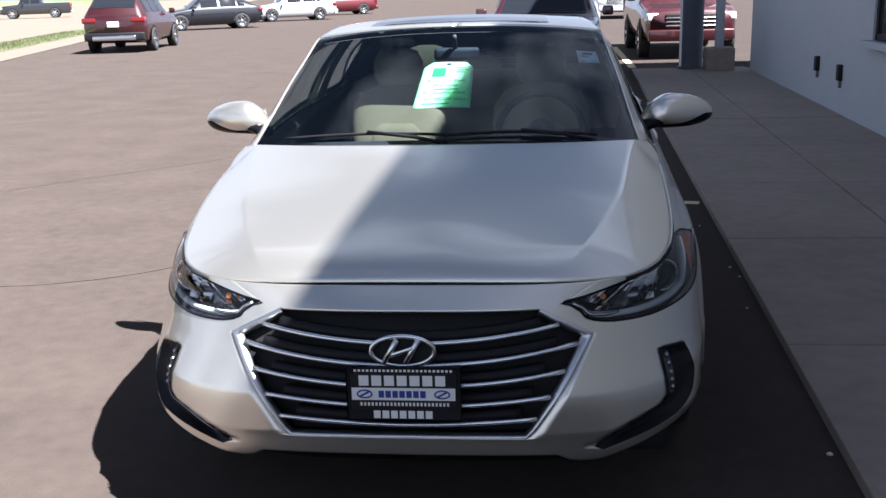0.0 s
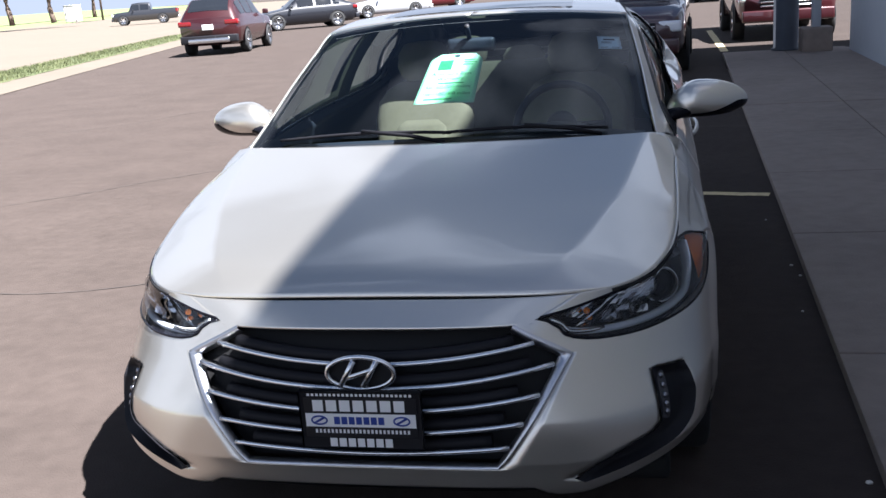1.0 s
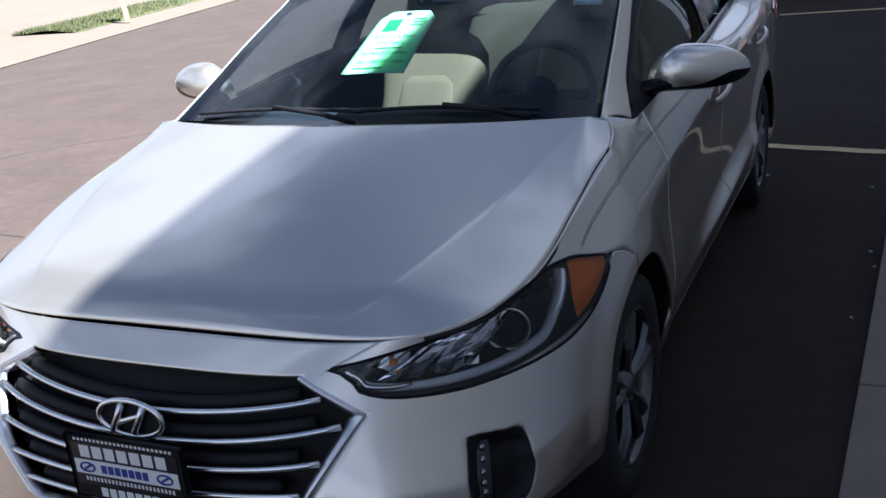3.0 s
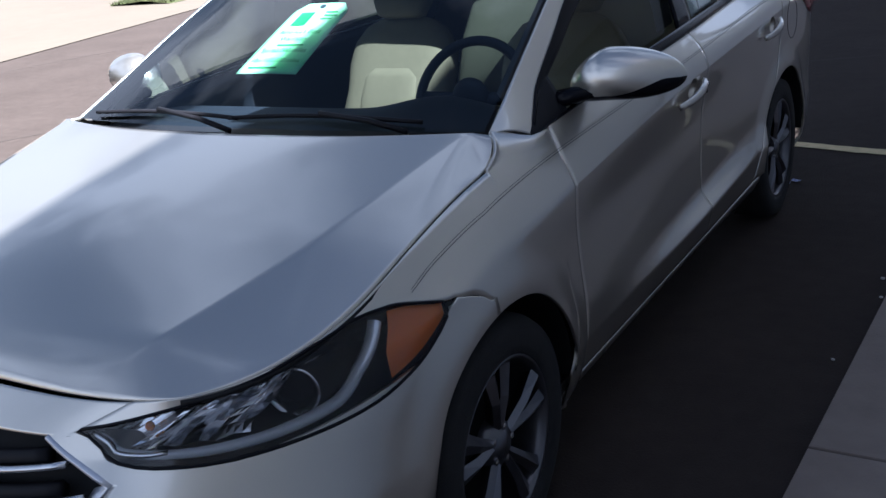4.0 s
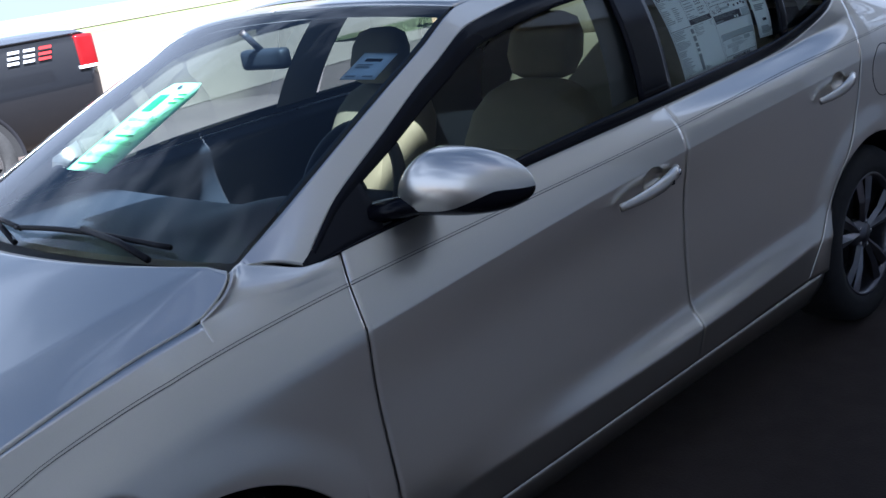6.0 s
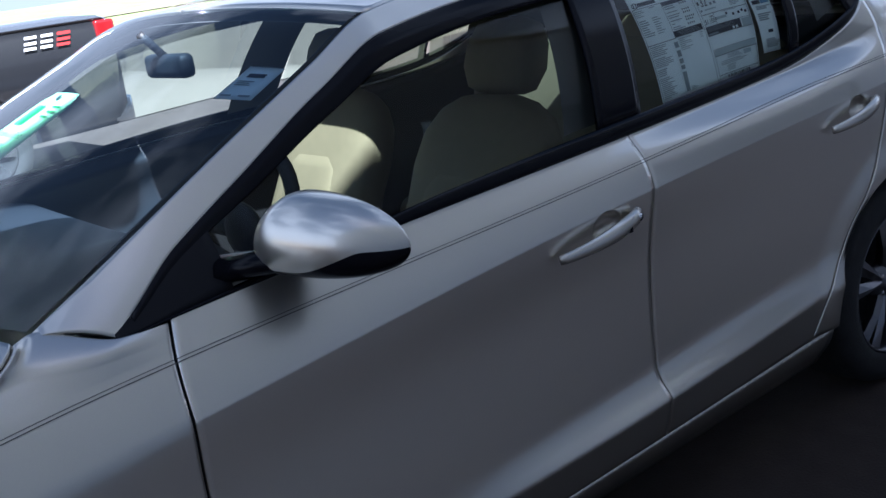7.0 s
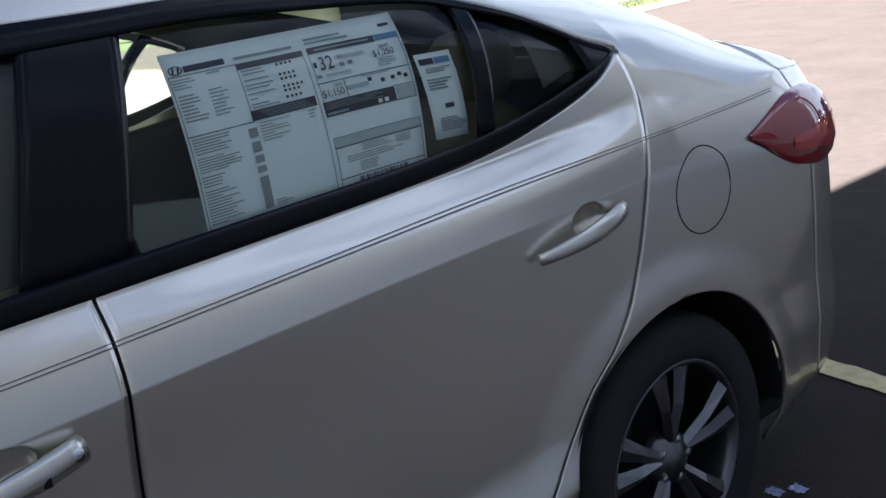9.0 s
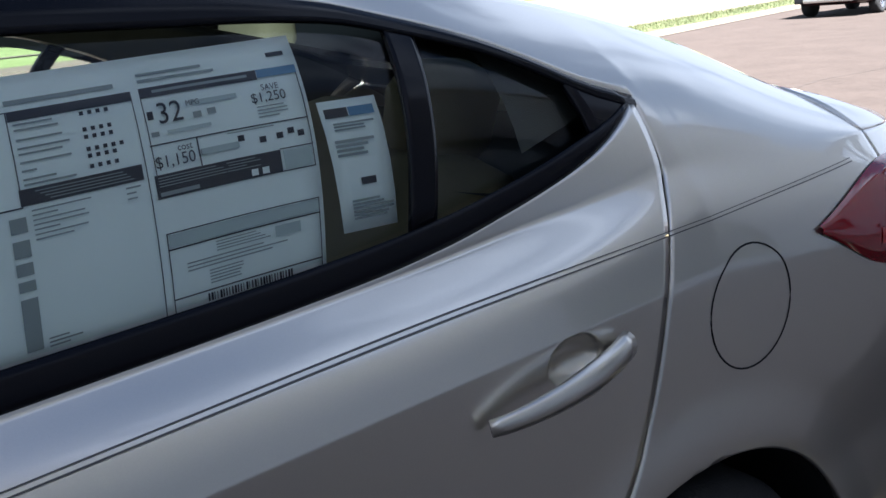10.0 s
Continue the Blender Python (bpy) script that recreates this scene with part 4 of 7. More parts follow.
for zc, rise, xe in ((0.612, 0.036, 0.425), (0.556, 0.044, 0.476), (0.498, 0.038, 0.442), (0.442, 0.030, 0.402), (0.390, 0.020, 0.364)):
    bm = bmesh.new()
    pts = []
    for k in range(33):
        x = xe * (k / 16 - 1)
        z = zc + rise * (abs(x) / xe) ** 1.8
        pts.append(rel(nose(x, z)) + Vector((0, 0.001, 0)))
    tube(bm, pts, 0.0085, 8, flat=0.8)
    part("slat", bm, M_CHROME, grille)
    bm = bmesh.new()
    tube(bm, [p + Vector((0, 0.028, 0.011)) for p in pts[2:-2]], 0.017, 6)
    part("slat_body", bm, M_BLACK, grille)

# badge: oval ring and a slanted figure
badge = new("badge")
badge.parent = car
bc = rel(Vector((-0.005, -0.045, 0.604)))
bm = bmesh.new()
tube(bm, [bc + Vector((0.088 * math.cos(t), -0.004, 0.043 * math.sin(t))) for t in [2 * math.pi * k / 48 for k in range(48)]], 0.0065, 8, closed=True, up=Vector((0, 1, 0)))
part("badge_ring", bm, M_CHROME, badge)
bm = bmesh.new()
for s in (1, -1):
    tube(bm, [bc + Vector((s * 0.030 + 0.02 * k - 0.004, -0.006, 0.034 * k)) for k in (-1, 0, 1)], 0.0085, 8, up=Vector((0, 1, 0)))
tube(bm, [bc + Vector((-0.035 + 0.07 * k / 4, -0.007, -0.012 + 0.024 * k / 4)) for k in range(5)], 0.007, 8, up=Vector((0, 1, 0)))
part("badge_figure", bm, M_CHROME, badge)
bm = bmesh.new()
revolve(bm, [(0.0, 0.0001), (0.0, 0.083)], 40, 'y', (0, 0, 0))
for v in bm.verts:
    v.co = bc + Vector((v.co.x, 0.004, v.co.z * 0.49))
part("badge_back", bm, M_DARK, badge)

# dealer plate
plate = new("plate")
plate.parent = car
PC = Vector((0.000, -0.088, 0.496))


def pl(x, z, d=0.0):
    return rel(PC + Vector((x, -d, z)))


bm = bmesh.new()
add_box(bm, pl(-0.158, -0.076, 0), pl(0.158, 0.078, 0.010), 0.004)
part("plate_frame", bm, M_BLACK, plate)
for nm, x0, x1, z0, z1, mt, d in (("plate_panel", -0.146, 0.146, -0.045, 0.062, M_PLATE, 0.0115), ("plate_strip", -0.143, 0.143, -0.016, 0.020, M_WHITE, 0.0130)):
    part(nm, box(pl(x0, z0, d - 0.001), pl(x1, z1, d), 0.0), mt, plate, smooth=False)


def bars(parent, name, x0, x1, z0, z1, n, material, d, fill=0.78):
    """A row of letter-sized bars where writing stands."""
    bm = bmesh.new()
    w = (x1 - x0) / n
    for k in range(n):
        add_box(bm, pl(x0 + k * w, z0, d - 0.0006), pl(x0 + k * w + w * fill, z1, d), 0)
    part(name, bm, material, parent, smooth=False)


bars(plate, "plate_lettering", -0.122, 0.124, 0.026, 0.056, 7, M_WHITE, 0.0125)
bars(plate, "plate_lettering", -0.068, 0.066, -0.008, 0.012, 7, M_BLUEP, 0.0142)
bars(plate, "plate_lettering", -0.12, 0.13, -0.033, -0.023, 24, M_WHITE, 0.0125, 0.55)
bars(plate, "plate_lettering", -0.084, 0.084, -0.070, -0.047, 7, M_WHITE, 0.0125)
bars(plate, "plate_lettering", -0.135, 0.14, 0.066, 0.073, 24, M_WHITE, 0.0112, 0.6)
for s in (1, -1):
    bm = bmesh.new()
    tube(bm, [pl(s * 0.107 + 0.020 * math.cos(2 * math.pi * k / 24), 0.002 + 0.011 * math.sin(2 * math.pi * k / 24), 0.014) for k in range(24)], 0.0022, 6, closed=True, up=Vector((0, 1, 0)))
    tube(bm, [pl(s * 0.107 - 0.012, -0.005, 0.014), pl(s * 0.107 + 0.012, 0.009, 0.014)], 0.0028, 6, up=Vector((0, 1, 0)))
    part("plate_emblem", bm, M_BLUEP, plate)

# headlamps
lamp_shape = region(flat(LAMP_U0), flat(LAMP_U1), lamp_lo, lamp_hi)


def lamp_pt(a, b, depth):
    p = lamp_shape(0.982 * a, b)
    inn = Vector((-0.55 - 0.3 * a, 1.0 - 0.5 * a, 0)).normalized()
    return p + inn * depth


for s in (1, -1):
    lamp = new("headlamp")
    lamp.parent = car

    def bowl(a, b):
        d = 0.075 * (math.sin(math.pi * min(1, max(0, a))) ** 0.4) * (math.sin(math.pi * b) ** 0.5) + 0.002
        return rel(mirror_x(lamp_pt(a, b, d), s))
    bm = bmesh.new()
    add_grid(bm, bowl, 30, 12, rel(Vector((0, 1.5, 0.6))))
    part("lamp_housing", bm, M_GLOSSBLACK, lamp, "black lamp housing")
    bm = bmesh.new()
    add_grid(bm, lambda a, b: rel(mirror_x(lamp_pt(a, b, -0.001), s)), 36, 14, rel(Vector((0, 1.5, 0.6))))
    part("lamp_lens", bm, M_LENS, lamp, "clear lens").visible_shadow = False
    # rim round the lens
    edge = [lamp_pt(0.965 * k / 30, 0.0, 0) for k in range(31)] + [lamp_pt(0.965 * (1 - k / 30), 1.0, 0) for k in range(31)]
    bm = bmesh.new()
    tube(bm, [rel(mirror_x(p, s)) for p in edge], 0.0038, 6, closed=True)
    part("lamp_rim", bm, M_GLOSSBLACK, lamp)
    # amber corner
    bm = bmesh.new()
    add_grid(bm, lambda a, b: rel(mirror_x(lamp_pt(0.765 + 0.205 * a, 0.07 + 0.86 * b, 0.012), s)), 10, 10, rel(Vector((0, 1.5, 0.6))))
    part("side_marker", bm, M_AMBER, lamp, "amber side marker")
    # light guide: along the lower edge, then up in front of the amber
    bend = [(0, (0.05, 0.09)), (0.45, (0.42, 0.08)), (0.72, (0.61, 0.13)), (0.86, (0.69, 0.36)), (1, (0.715, 0.86))]
    path = [lamp_pt(*keyed(k / 30, bend), 0.015) for k in range(31)]
    bm = bmesh.new()
    tube(bm, [rel(mirror_x(p, s)) for p in path], lambda t: 0.0075 + 0.0075 * t, 8, flat=1.0)
    part("light_guide", bm, M_GUIDE, lamp, "milky white light guide")
    # projector with its chrome ring
    r = 0.050
    c = mirror_x(lamp_pt(0.50, 0.43, 0.040), s)
    turn = Matrix.Rotation(s * 0.45, 3, 'Z')
    bm = bmesh.new()
    revolve(bm, [(0.040, r * 0.62), (0.020, r * 0.80), (-0.010, r * 0.97), (-0.016, r * 1.02), (-0.020, r * 1.0), (-0.018, r * 0.90), (-0.006, r * 0.78), (0.018, r * 0.68)], 40, 'y', rel(c))
    bmesh.ops.rotate(bm, verts=bm.verts[:], cent=rel(c), matrix=turn)
    ring = part("projector_ring", bm, M_CUP, lamp, "chrome projector ring")
    bm = bmesh.new()
    bmesh.ops.create_uvsphere(bm, u_segments=24, v_segments=14, radius=r * 0.70)
    for v in bm.verts:
        v.co = rel(c) + turn @ Vector((v.co.x, v.co.y * 0.5, v.co.z))
    part("projector_lens", bm, M_GLOSSBLACK, ring)
    # high-beam reflector: a faceted chrome bowl inboard of the projector
    bm = bmesh.new()
    add_grid(bm, lambda a, b: rel(mirror_x(lamp_pt(0.17 + 0.25 * a, 0.16 + 0.68 * b, 0.016 + 0.040 * math.sin(math.pi * a) * math.sin(math.pi * b) + 0.006 * math.cos(7 * math.pi * a)), s)), 14, 7, rel(Vector((0, 1.5, 0.6))))
    part("reflector", bm, M_CUP, lamp, smooth=False)
    # chrome brow over the projector and a smoked shelf below it
    bm = bmesh.new()
    add_grid(bm, lambda a, b: rel(mirror_x(lamp_pt(0.38 + 0.30 * a, 0.80 + 0.10 * b - 0.10 * a * a, 0.022 + 0.02 * b), s)), 18, 4, rel(Vector((0, 1.5, 0.6))))
    part("brow", bm, M_CUP, lamp)
    # the turn lamp's amber bulb and its chrome shell at the inner tip
    bm = bmesh.new()
    add_grid(bm, lambda a, b: rel(mirror_x(lamp_pt(0.07 + 0.12 * a, 0.30 + 0.50 * b, 0.018 + 0.028 * math.sin(math.pi * a) + 0.005 * math.cos(9 * a)), s)), 12, 5, rel(Vector((0, 1.5, 0.6))))
    part("turn_reflector", bm, M_CUP, lamp, smooth=False)
    bm = bmesh.new()
    bmesh.ops.create_uvsphere(bm, u_segments=12, v_segments=8, radius=0.009)
    for v in bm.verts:
        v.co = v.co + rel(mirror_x(lamp_pt(0.135, 0.52, 0.022), s))
    part("bulb", bm, M_AMBER, lamp, "amber turn bulb")
    # bright strip along the inner lower tip
    bm = bmesh.new()
    tube(bm, [rel(mirror_x(lamp_pt(0.035 + 0.22 * k / 14, 0.12 - 0.03 * math.sin(k / 14 * 3.1), 0.008), s)) for k in range(15)], lambda t: 0.0075 - 0.0025 * t, 8)
    part("chrome_strip", bm, M_CHROME, lamp)

# fog lamp recesses: black blades sunk into the bumper's corners, with a strip of small lamps
def fogp(a, b, out, s):
    x, z = fog_xz(a, b)
    return rel(mirror_x(nose(x, z) - FOG_IN * out, s))


for s in (1, -1):
    fog = new("fog_vent")
    fog.parent = car
    bm = bmesh.new()
    add_grid(bm, lambda a, b: fogp(a, b, 0.005 - 0.036 * min(1, 5 * b * (1 - b)) * min(1, 9 * a * (1 - a)), s), 40, 14, rel(Vector((0, 1.5, 0.6))))
    part("fog_bezel", bm, M_BLACK, fog, "black plastic fog lamp recess")
    bm = bmesh.new()
    add_grid(bm, lambda a, b: fogp(0.05 + 0.42 * a, 0.66 + 0.26 * b, -0.016 + 0.006 * math.sin(math.pi * b), s), 20, 5, rel(Vector((0, 1.5, 0.6))))
    strip = part("lamp_strip", bm, M_FOGSTRIP, fog, "grey strip of day lamps")
    for k in range(5):
        bm = bmesh.new()
        revolve(bm, [(-0.004, 0.0001), (-0.003, 0.005), (0.003, 0.008)], 14, 'y', fogp(0.10 + 0.075 * k, 0.79, -0.008, s))
        part("led", bm, M_ALLOYG, strip, "clear day lamp")

# cowl, wipers
bm = bmesh.new()
add_grid(bm, lambda a, b: rel(mirror_x(cowl(0.83 * abs(2 * a - 1)).lerp(ws_base(0.83 * abs(2 * a - 1)), b), 1 if a >= 0.5 else -1)) + Vector((0, 0.004, -0.012 - 0.010 * math.sin(math.pi * b))), 40, 5, (0, 0, -3))
part("cowl_panel", bm, M_BLACK, car, "black plastic cowl")


for x0, x1, s0 in ((-0.60, 0.05, 0), (0.02, 0.58, 0)):
    wp = new("wiper")
    wp.parent = car
    n = 14

    def wpt(k, lift):
        a = x0 + (x1 - x0) * k / n
        p = ws_patch(abs(a) / 0.742, 0.035 + 0.02 * math.sin(math.pi * k / n))
        return rel(Vector((a, p.y - 0.010, p.z + lift)))
    bm = bmesh.new()
    tube(bm, [wpt(k, 0.009) for k in range(n + 1)], 0.006, 6)
    part("wiper_blade", bm, M_BLACK, wp)
    bm = bmesh.new()
    pv = rel(Vector((x1 - 0.02, 1.02 + 0.10 * abs(x1), 1.012)))
    tube(bm, [pv, pv.lerp(wpt(8, 0.016), 0.5) + Vector((0, 0, 0.004)), wpt(7, 0.016)], 0.0075, 6)
    part("wiper_arm", bm, M_BLACK, wp)

# ---------------------------------------------------------------- door mirrors
for s in (1, -1):
    mir = new("door_mirror")
    mir.parent = car
    mc = Vector((0.925, 1.585, 1.052))
    def shell(a, b):
        k = 0.5 - 0.5 * math.cos(math.pi * a)
        e = math.sqrt(max(0.0, 1 - (1 - k / 0.38) ** 2)) if k < 0.38 else math.sqrt(max(0.0, 1 - ((k - 0.38) / 0.62) ** 2.3))
        t = 2 * math.pi * b
        cy, cz = math.cos(t), math.sin(t)
        yy = -math.copysign(abs(cy) ** 0.9, cy) * 0.082 * e * (1 if cy > 0 else 0.45)
        zz = math.copysign(abs(cz) ** (0.95 if cz > 0 else 0.75), cz) * e * (0.078 if cz > 0 else 0.062)
        mid = keyed(k, [(0, 1.018), (0.38, 1.046), (1, 1.038)])
        return rel(mirror_x(Vector((0.782 + 0.300 * k, 1.572 + yy + 0.062 * k ** 1.5, mid + zz)), s))

    def cap_from(a):
        return -0.095 + 0.105 * smooth01(0.45, 0.8, a)
    bm = bmesh.new()
    add_grid(bm, lambda a, b: shell(a, cap_from(a) + (0.52 - cap_from(a)) * b), 40, 30, rel(mirror_x(mc, s)))
    part("mirror_cap", bm, M_PAINT, mir)
    bm = bmesh.new()
    add_grid(bm, lambda a, b: shell(a, 0.52 + (1 + cap_from(a) - 0.52) * b), 40, 26, rel(mirror_x(mc, s)))
    part("mirror_base", bm, M_GLOSSBLACK, mir, "black lower shell")
    bm = bmesh.new()
    add_grid(bm, lambda a, b: rel(mirror_x(Vector((0.810 + 0.18 * a, 1.606 + 0.05 * a, 0.990 + 0.095 * b)), s)), 4, 4)
    part("mirror_glass", bm, M_CUP, mir)
    bm = bmesh.new()
    tube(bm, [rel(mirror_x(Vector(p), s)) for p in ((0.775, 1.47, 1.005), (0.83, 1.52, 1.012), (0.90, 1.56, 1.022), (0.96, 1.585, 1.02))], lambda t: 0.034 - 0.008 * t, 10, flat=0.7)
    part("mirror_arm", bm, M_GLOSSBLACK, mir)

# ---------------------------------------------------------------- handles, pinstripe, filler flap, tail lamps
for doors, y0, y1, z0, z1, lock in ((door_f, 2.142, 2.388, 0.830, 0.860, True), (door_r, 3.190, 3.412, 0.868, 0.902, False)):
    for d, s in zip(doors, (1, -1)):
        hd = new("door_handle")
        hd.parent = d
        bm = bmesh.new()
        pts, n = [], 14
        for k in range(n + 1):
            t = k / n
            y, z = y0 + (y1 - y0) * t, z0 + (z1 - z0) * t
            pts.append(rel(mirror_x(side_point(y, z, 0.012 + 0.022 * math.sin(math.pi * min(1, t * 1.02)) ** 0.7), s)))
        tube(bm, pts, lambda t: 0.0070 + 0.0055 * min(1, t * 1.6), 10, flat=1.5)
        part("grip", bm, M_PAINT, hd)
        if lock and s == 1:
            bm = bmesh.new()
            c = rel(side_point(y1 - 0.012, z1 - 0.001, 0.026))
            revolve(bm, [(0.0, 0.009), (0.004, 0.008), (0.004, 0.0001)], 16, 'x', c)
            part("key_lock", bm, M_CHROME, hd)
            part("handle_button", box(rel(side_point(y1 - 0.055, z1 - 0.016, 0.035)) - Vector((0.004, 0.005, 0.006)), rel(side_point(y1 - 0.055, z1 - 0.016, 0.035)) + Vector((0.006, 0.005, 0.006)), 0.001), M_BLACK, hd)

M_STRIPE = mat("pinstripe", (0.10, 0.095, 0.09), 0.4)
for s in (1, -1):
    ps = new("pinstripe")
    ps.parent = car
    for off, wd in ((0.0, 0.0007), (0.0050, 0.0005)):
        def stripe(a, b):
            y = 0.62 + (4.02 - 0.62) * a
            z = keyed(y, [(0.62, 0.802), (0.706, 0.829), (1.0, 0.880), (1.343, 0.908), (2.487, 0.958), (3.56, 1.006), (4.02, 1.018)]) + off + wd * (b - 0.5) * 2
            u = u_front(y, 6) if y < YF else u_of_y(y, 6)
            p = body(u, v_of_z(u, z))
            return rel(mirror_x(p + Vector((0.0011, -0.0004, 0.0006)), s))
        bm = bmesh.new()
        add_grid(bm, stripe, 110, 1, rel(INSIDE))
        part("stripe_line", bm, M_STRIPE, ps)

bm = bmesh.new()
FC = (3.680, 0.876)
tube(bm, [rel(side_point(FC[0] + 0.092 * math.cos(2 * math.pi * k / 40), FC[1] + 0.088 * math.sin(2 * math.pi * k / 40), 0.0)) for k in range(40)], 0.0015, 6, closed=True)
flap = part("fuel_flap", bm, M_DARK, car, "round fuel filler flap")

def tail_on(a, b, out, s):
    """Point of the tail lamp: a from its tip on the flank round to the boot lid, b up it."""
    y = 3.860 + (4.455 - 3.860) * (1 - (1 - a) ** 1.6)
    u = u_of_y(y)
    lo = keyed(y, [(3.86, 0.940), (4.05, 0.848), (4.20, 0.826), (4.455, 0.835)])
    hi = keyed(y, [(3.86, 0.950), (4.13, 1.010), (4.22, 1.006), (4.34, 0.975), (4.455, 0.93)])
    v0, v1 = v_of_z(u, lo), v_of_z(u, hi)
    p = body(u, v0 + (v1 - v0) * b)
    bulge = 0.024 * math.sin(math.pi * min(1, a * 0.9 + 0.02)) ** 0.6 * math.sin(math.pi * b) ** 0.4
    n = Vector((1 - 0.8 * a, 0.2 + a, 0)).normalized()
    return rel(mirror_x(p + n * (0.003 + bulge + out), s))


for s in (1, -1):
    tl = new("tail_lamp")
    tl.parent = car

    bm = bmesh.new()
    add_grid(bm, lambda a, b: tail_on(a, b, 0.0, s), 44, 18, rel(INSIDE))
    part("tail_lens", bm, M_REDLENS, tl, "red tail lamp lens")

# ---------------------------------------------------------------- cabin
M_SEAT = mat("beige_cloth", (0.25, 0.217, 0.140), 0.85, vary=0.06, scale=40, bump=0.2, bump_scale=400)
M_DASH = mat("navy_dash", (0.014, 0.015, 0.020), 0.55, bump=0.04, bump_scale=300)
M_LINER = mat("headliner", (0.09, 0.088, 0.085), 0.9, bump=0.1, bump_scale=300)
M_TRIM = mat("dark_trim", (0.012, 0.013, 0.017), 0.6, bump=0.03, bump_scale=300)


def pillow(rows, n=28, ex=0.62):
    """A stuffed shape lofted through rows of (centre, half width along x, half depth, tilt)."""
    bm = bmesh.new()
    rings = []
    for c, w, d, tilt in rows:
        c = rel(Vector(c))
        ax = Vector((0, math.cos(tilt), math.sin(tilt)))
        ring = []
        for k in range(n):
            t = 2 * math.pi * k / n
            cx, sx = math.cos(t), math.sin(t)
            ring.append(bm.verts.new(c + Vector((math.copysign(abs(cx) ** ex, cx) * w, 0, 0)) + ax * math.copysign(abs(sx) ** ex, sx) * d))
        rings.append(ring)
    for A, B in zip(rings, rings[1:]):
        for k in range(n):
            bm.faces.new([A[k], A[(k + 1) % n], B[(k + 1) % n], B[k]])
    bm.faces.new(rings[0])
    bm.faces.new(rings[-1])
    bmesh.ops.recalc_face_normals(bm, faces=bm.faces[:])
    return bm


for x in (-0.36, 0.37):
    seat = new("front_seat")
    seat.parent = car
    L = -0.45
    dy, dz = (0.04, 0.0) if x < 0 else (0.0, 0.0)
    rows = []
    for z, w, d in ((0.60, 0.20, 0.05), (0.64, 0.23, 0.075), (0.72, 0.245, 0.085), (0.80, 0.235, 0.085), (0.90, 0.245, 0.080), (0.98, 0.235, 0.070), (1.04, 0.19, 0.058), (1.072, 0.13, 0.040), (1.083, 0.08, 0.02)):
        rows.append(((x, 2.43 + dy + (z - 0.89) * 0.48, z + dz), w, d, L))
    part("backrest", pillow(rows), M_SEAT, seat)
    # raised middle panel with its seam
    rows = []
    for z, w, d in ((0.68, 0.10, 0.012), (0.70, 0.125, 0.02), (0.80, 0.135, 0.024), (0.88, 0.125, 0.022), (0.915, 0.095, 0.014)):
        rows.append(((x, 2.348 + dy + (z - 0.89) * 0.48, z - 0.01 + dz), w, d, L))
    part("back_panel", pillow(rows), M_SEAT, seat)
    rows = []
    for z, w, d in ((1.088, 0.075, 0.028), (1.10, 0.105, 0.046), (1.15, 0.128, 0.056), (1.21, 0.125, 0.053), (1.255, 0.10, 0.042), (1.27, 0.06, 0.02)):
        rows.append(((x, 2.555 + dy * -0.6 + (z - 1.17) * 0.35, z + dz), w, d, -0.3))
    part("headrest", pillow(rows), M_SEAT, seat)
    rows = []
    for y, w, d in ((1.86, 0.20, 0.03), (1.89, 0.235, 0.06), (2.05, 0.25, 0.075), (2.25, 0.25, 0.07), (2.37, 0.24, 0.05)):
        rows.append(((x, y, 0.60 - (y - 1.86) * 0.08), w, d, math.pi / 2))
    part("cushion", pillow(rows), M_SEAT, seat)
bench = new("rear_seat")
bench.parent = car
rows = [((0, 3.36 + (z - 0.6) * 0.45, z), w, d, -0.42) for z, w, d in ((0.58, 0.60, 0.06), (0.65, 0.63, 0.085), (0.85, 0.63, 0.08), (1.0, 0.60, 0.06), (1.055, 0.54, 0.045), (1.075, 0.46, 0.02))]
part("backrest", pillow(rows, ex=0.4), M_SEAT, bench)
rows = [((0, y, 0.56), w, d, math.pi / 2) for y, w, d in ((2.86, 0.60, 0.05), (2.90, 0.63, 0.075), (3.15, 0.63, 0.07), (3.4, 0.62, 0.05))]
part("cushion", pillow(rows, ex=0.4), M_SEAT, bench)
for x in (-0.335, 0.335, 0.0):
    h = 0.02 if x else -0.05
    rows = [((x, 3.60 + (z - 1.1) * 0.3, z + h), w, d, -0.3) for z, w, d in ((1.04, 0.09, 0.035), (1.08, 0.115, 0.055), (1.15, 0.125, 0.055), (1.19, 0.10, 0.04), (1.205, 0.055, 0.02))]
    part("headrest", pillow(rows), M_SEAT, bench)

bm = bmesh.new()


def dash_f(a, b):
    x = -0.70 + 1.40 * a
    y, z = keyed(b, [(0, (1.07, 0.965)), (0.3, (1.25, 0.965)), (0.6, (1.50, 0.955)), (0.75, (1.62, 0.925)), (0.85, (1.64, 0.83)), (1, (1.58, 0.55))])
    hood_b = 0.045 * math.exp(-((x - 0.37) / 0.17) ** 2) * smooth01(0.3, 0.62, b) * (1 - smooth01(0.72, 0.85, b))
    return rel(Vector((x, y + 0.10 * (abs(x) / 0.7) ** 2 * (1 - b), z + hood_b - 0.01 * (abs(x) / 0.7) ** 2)))


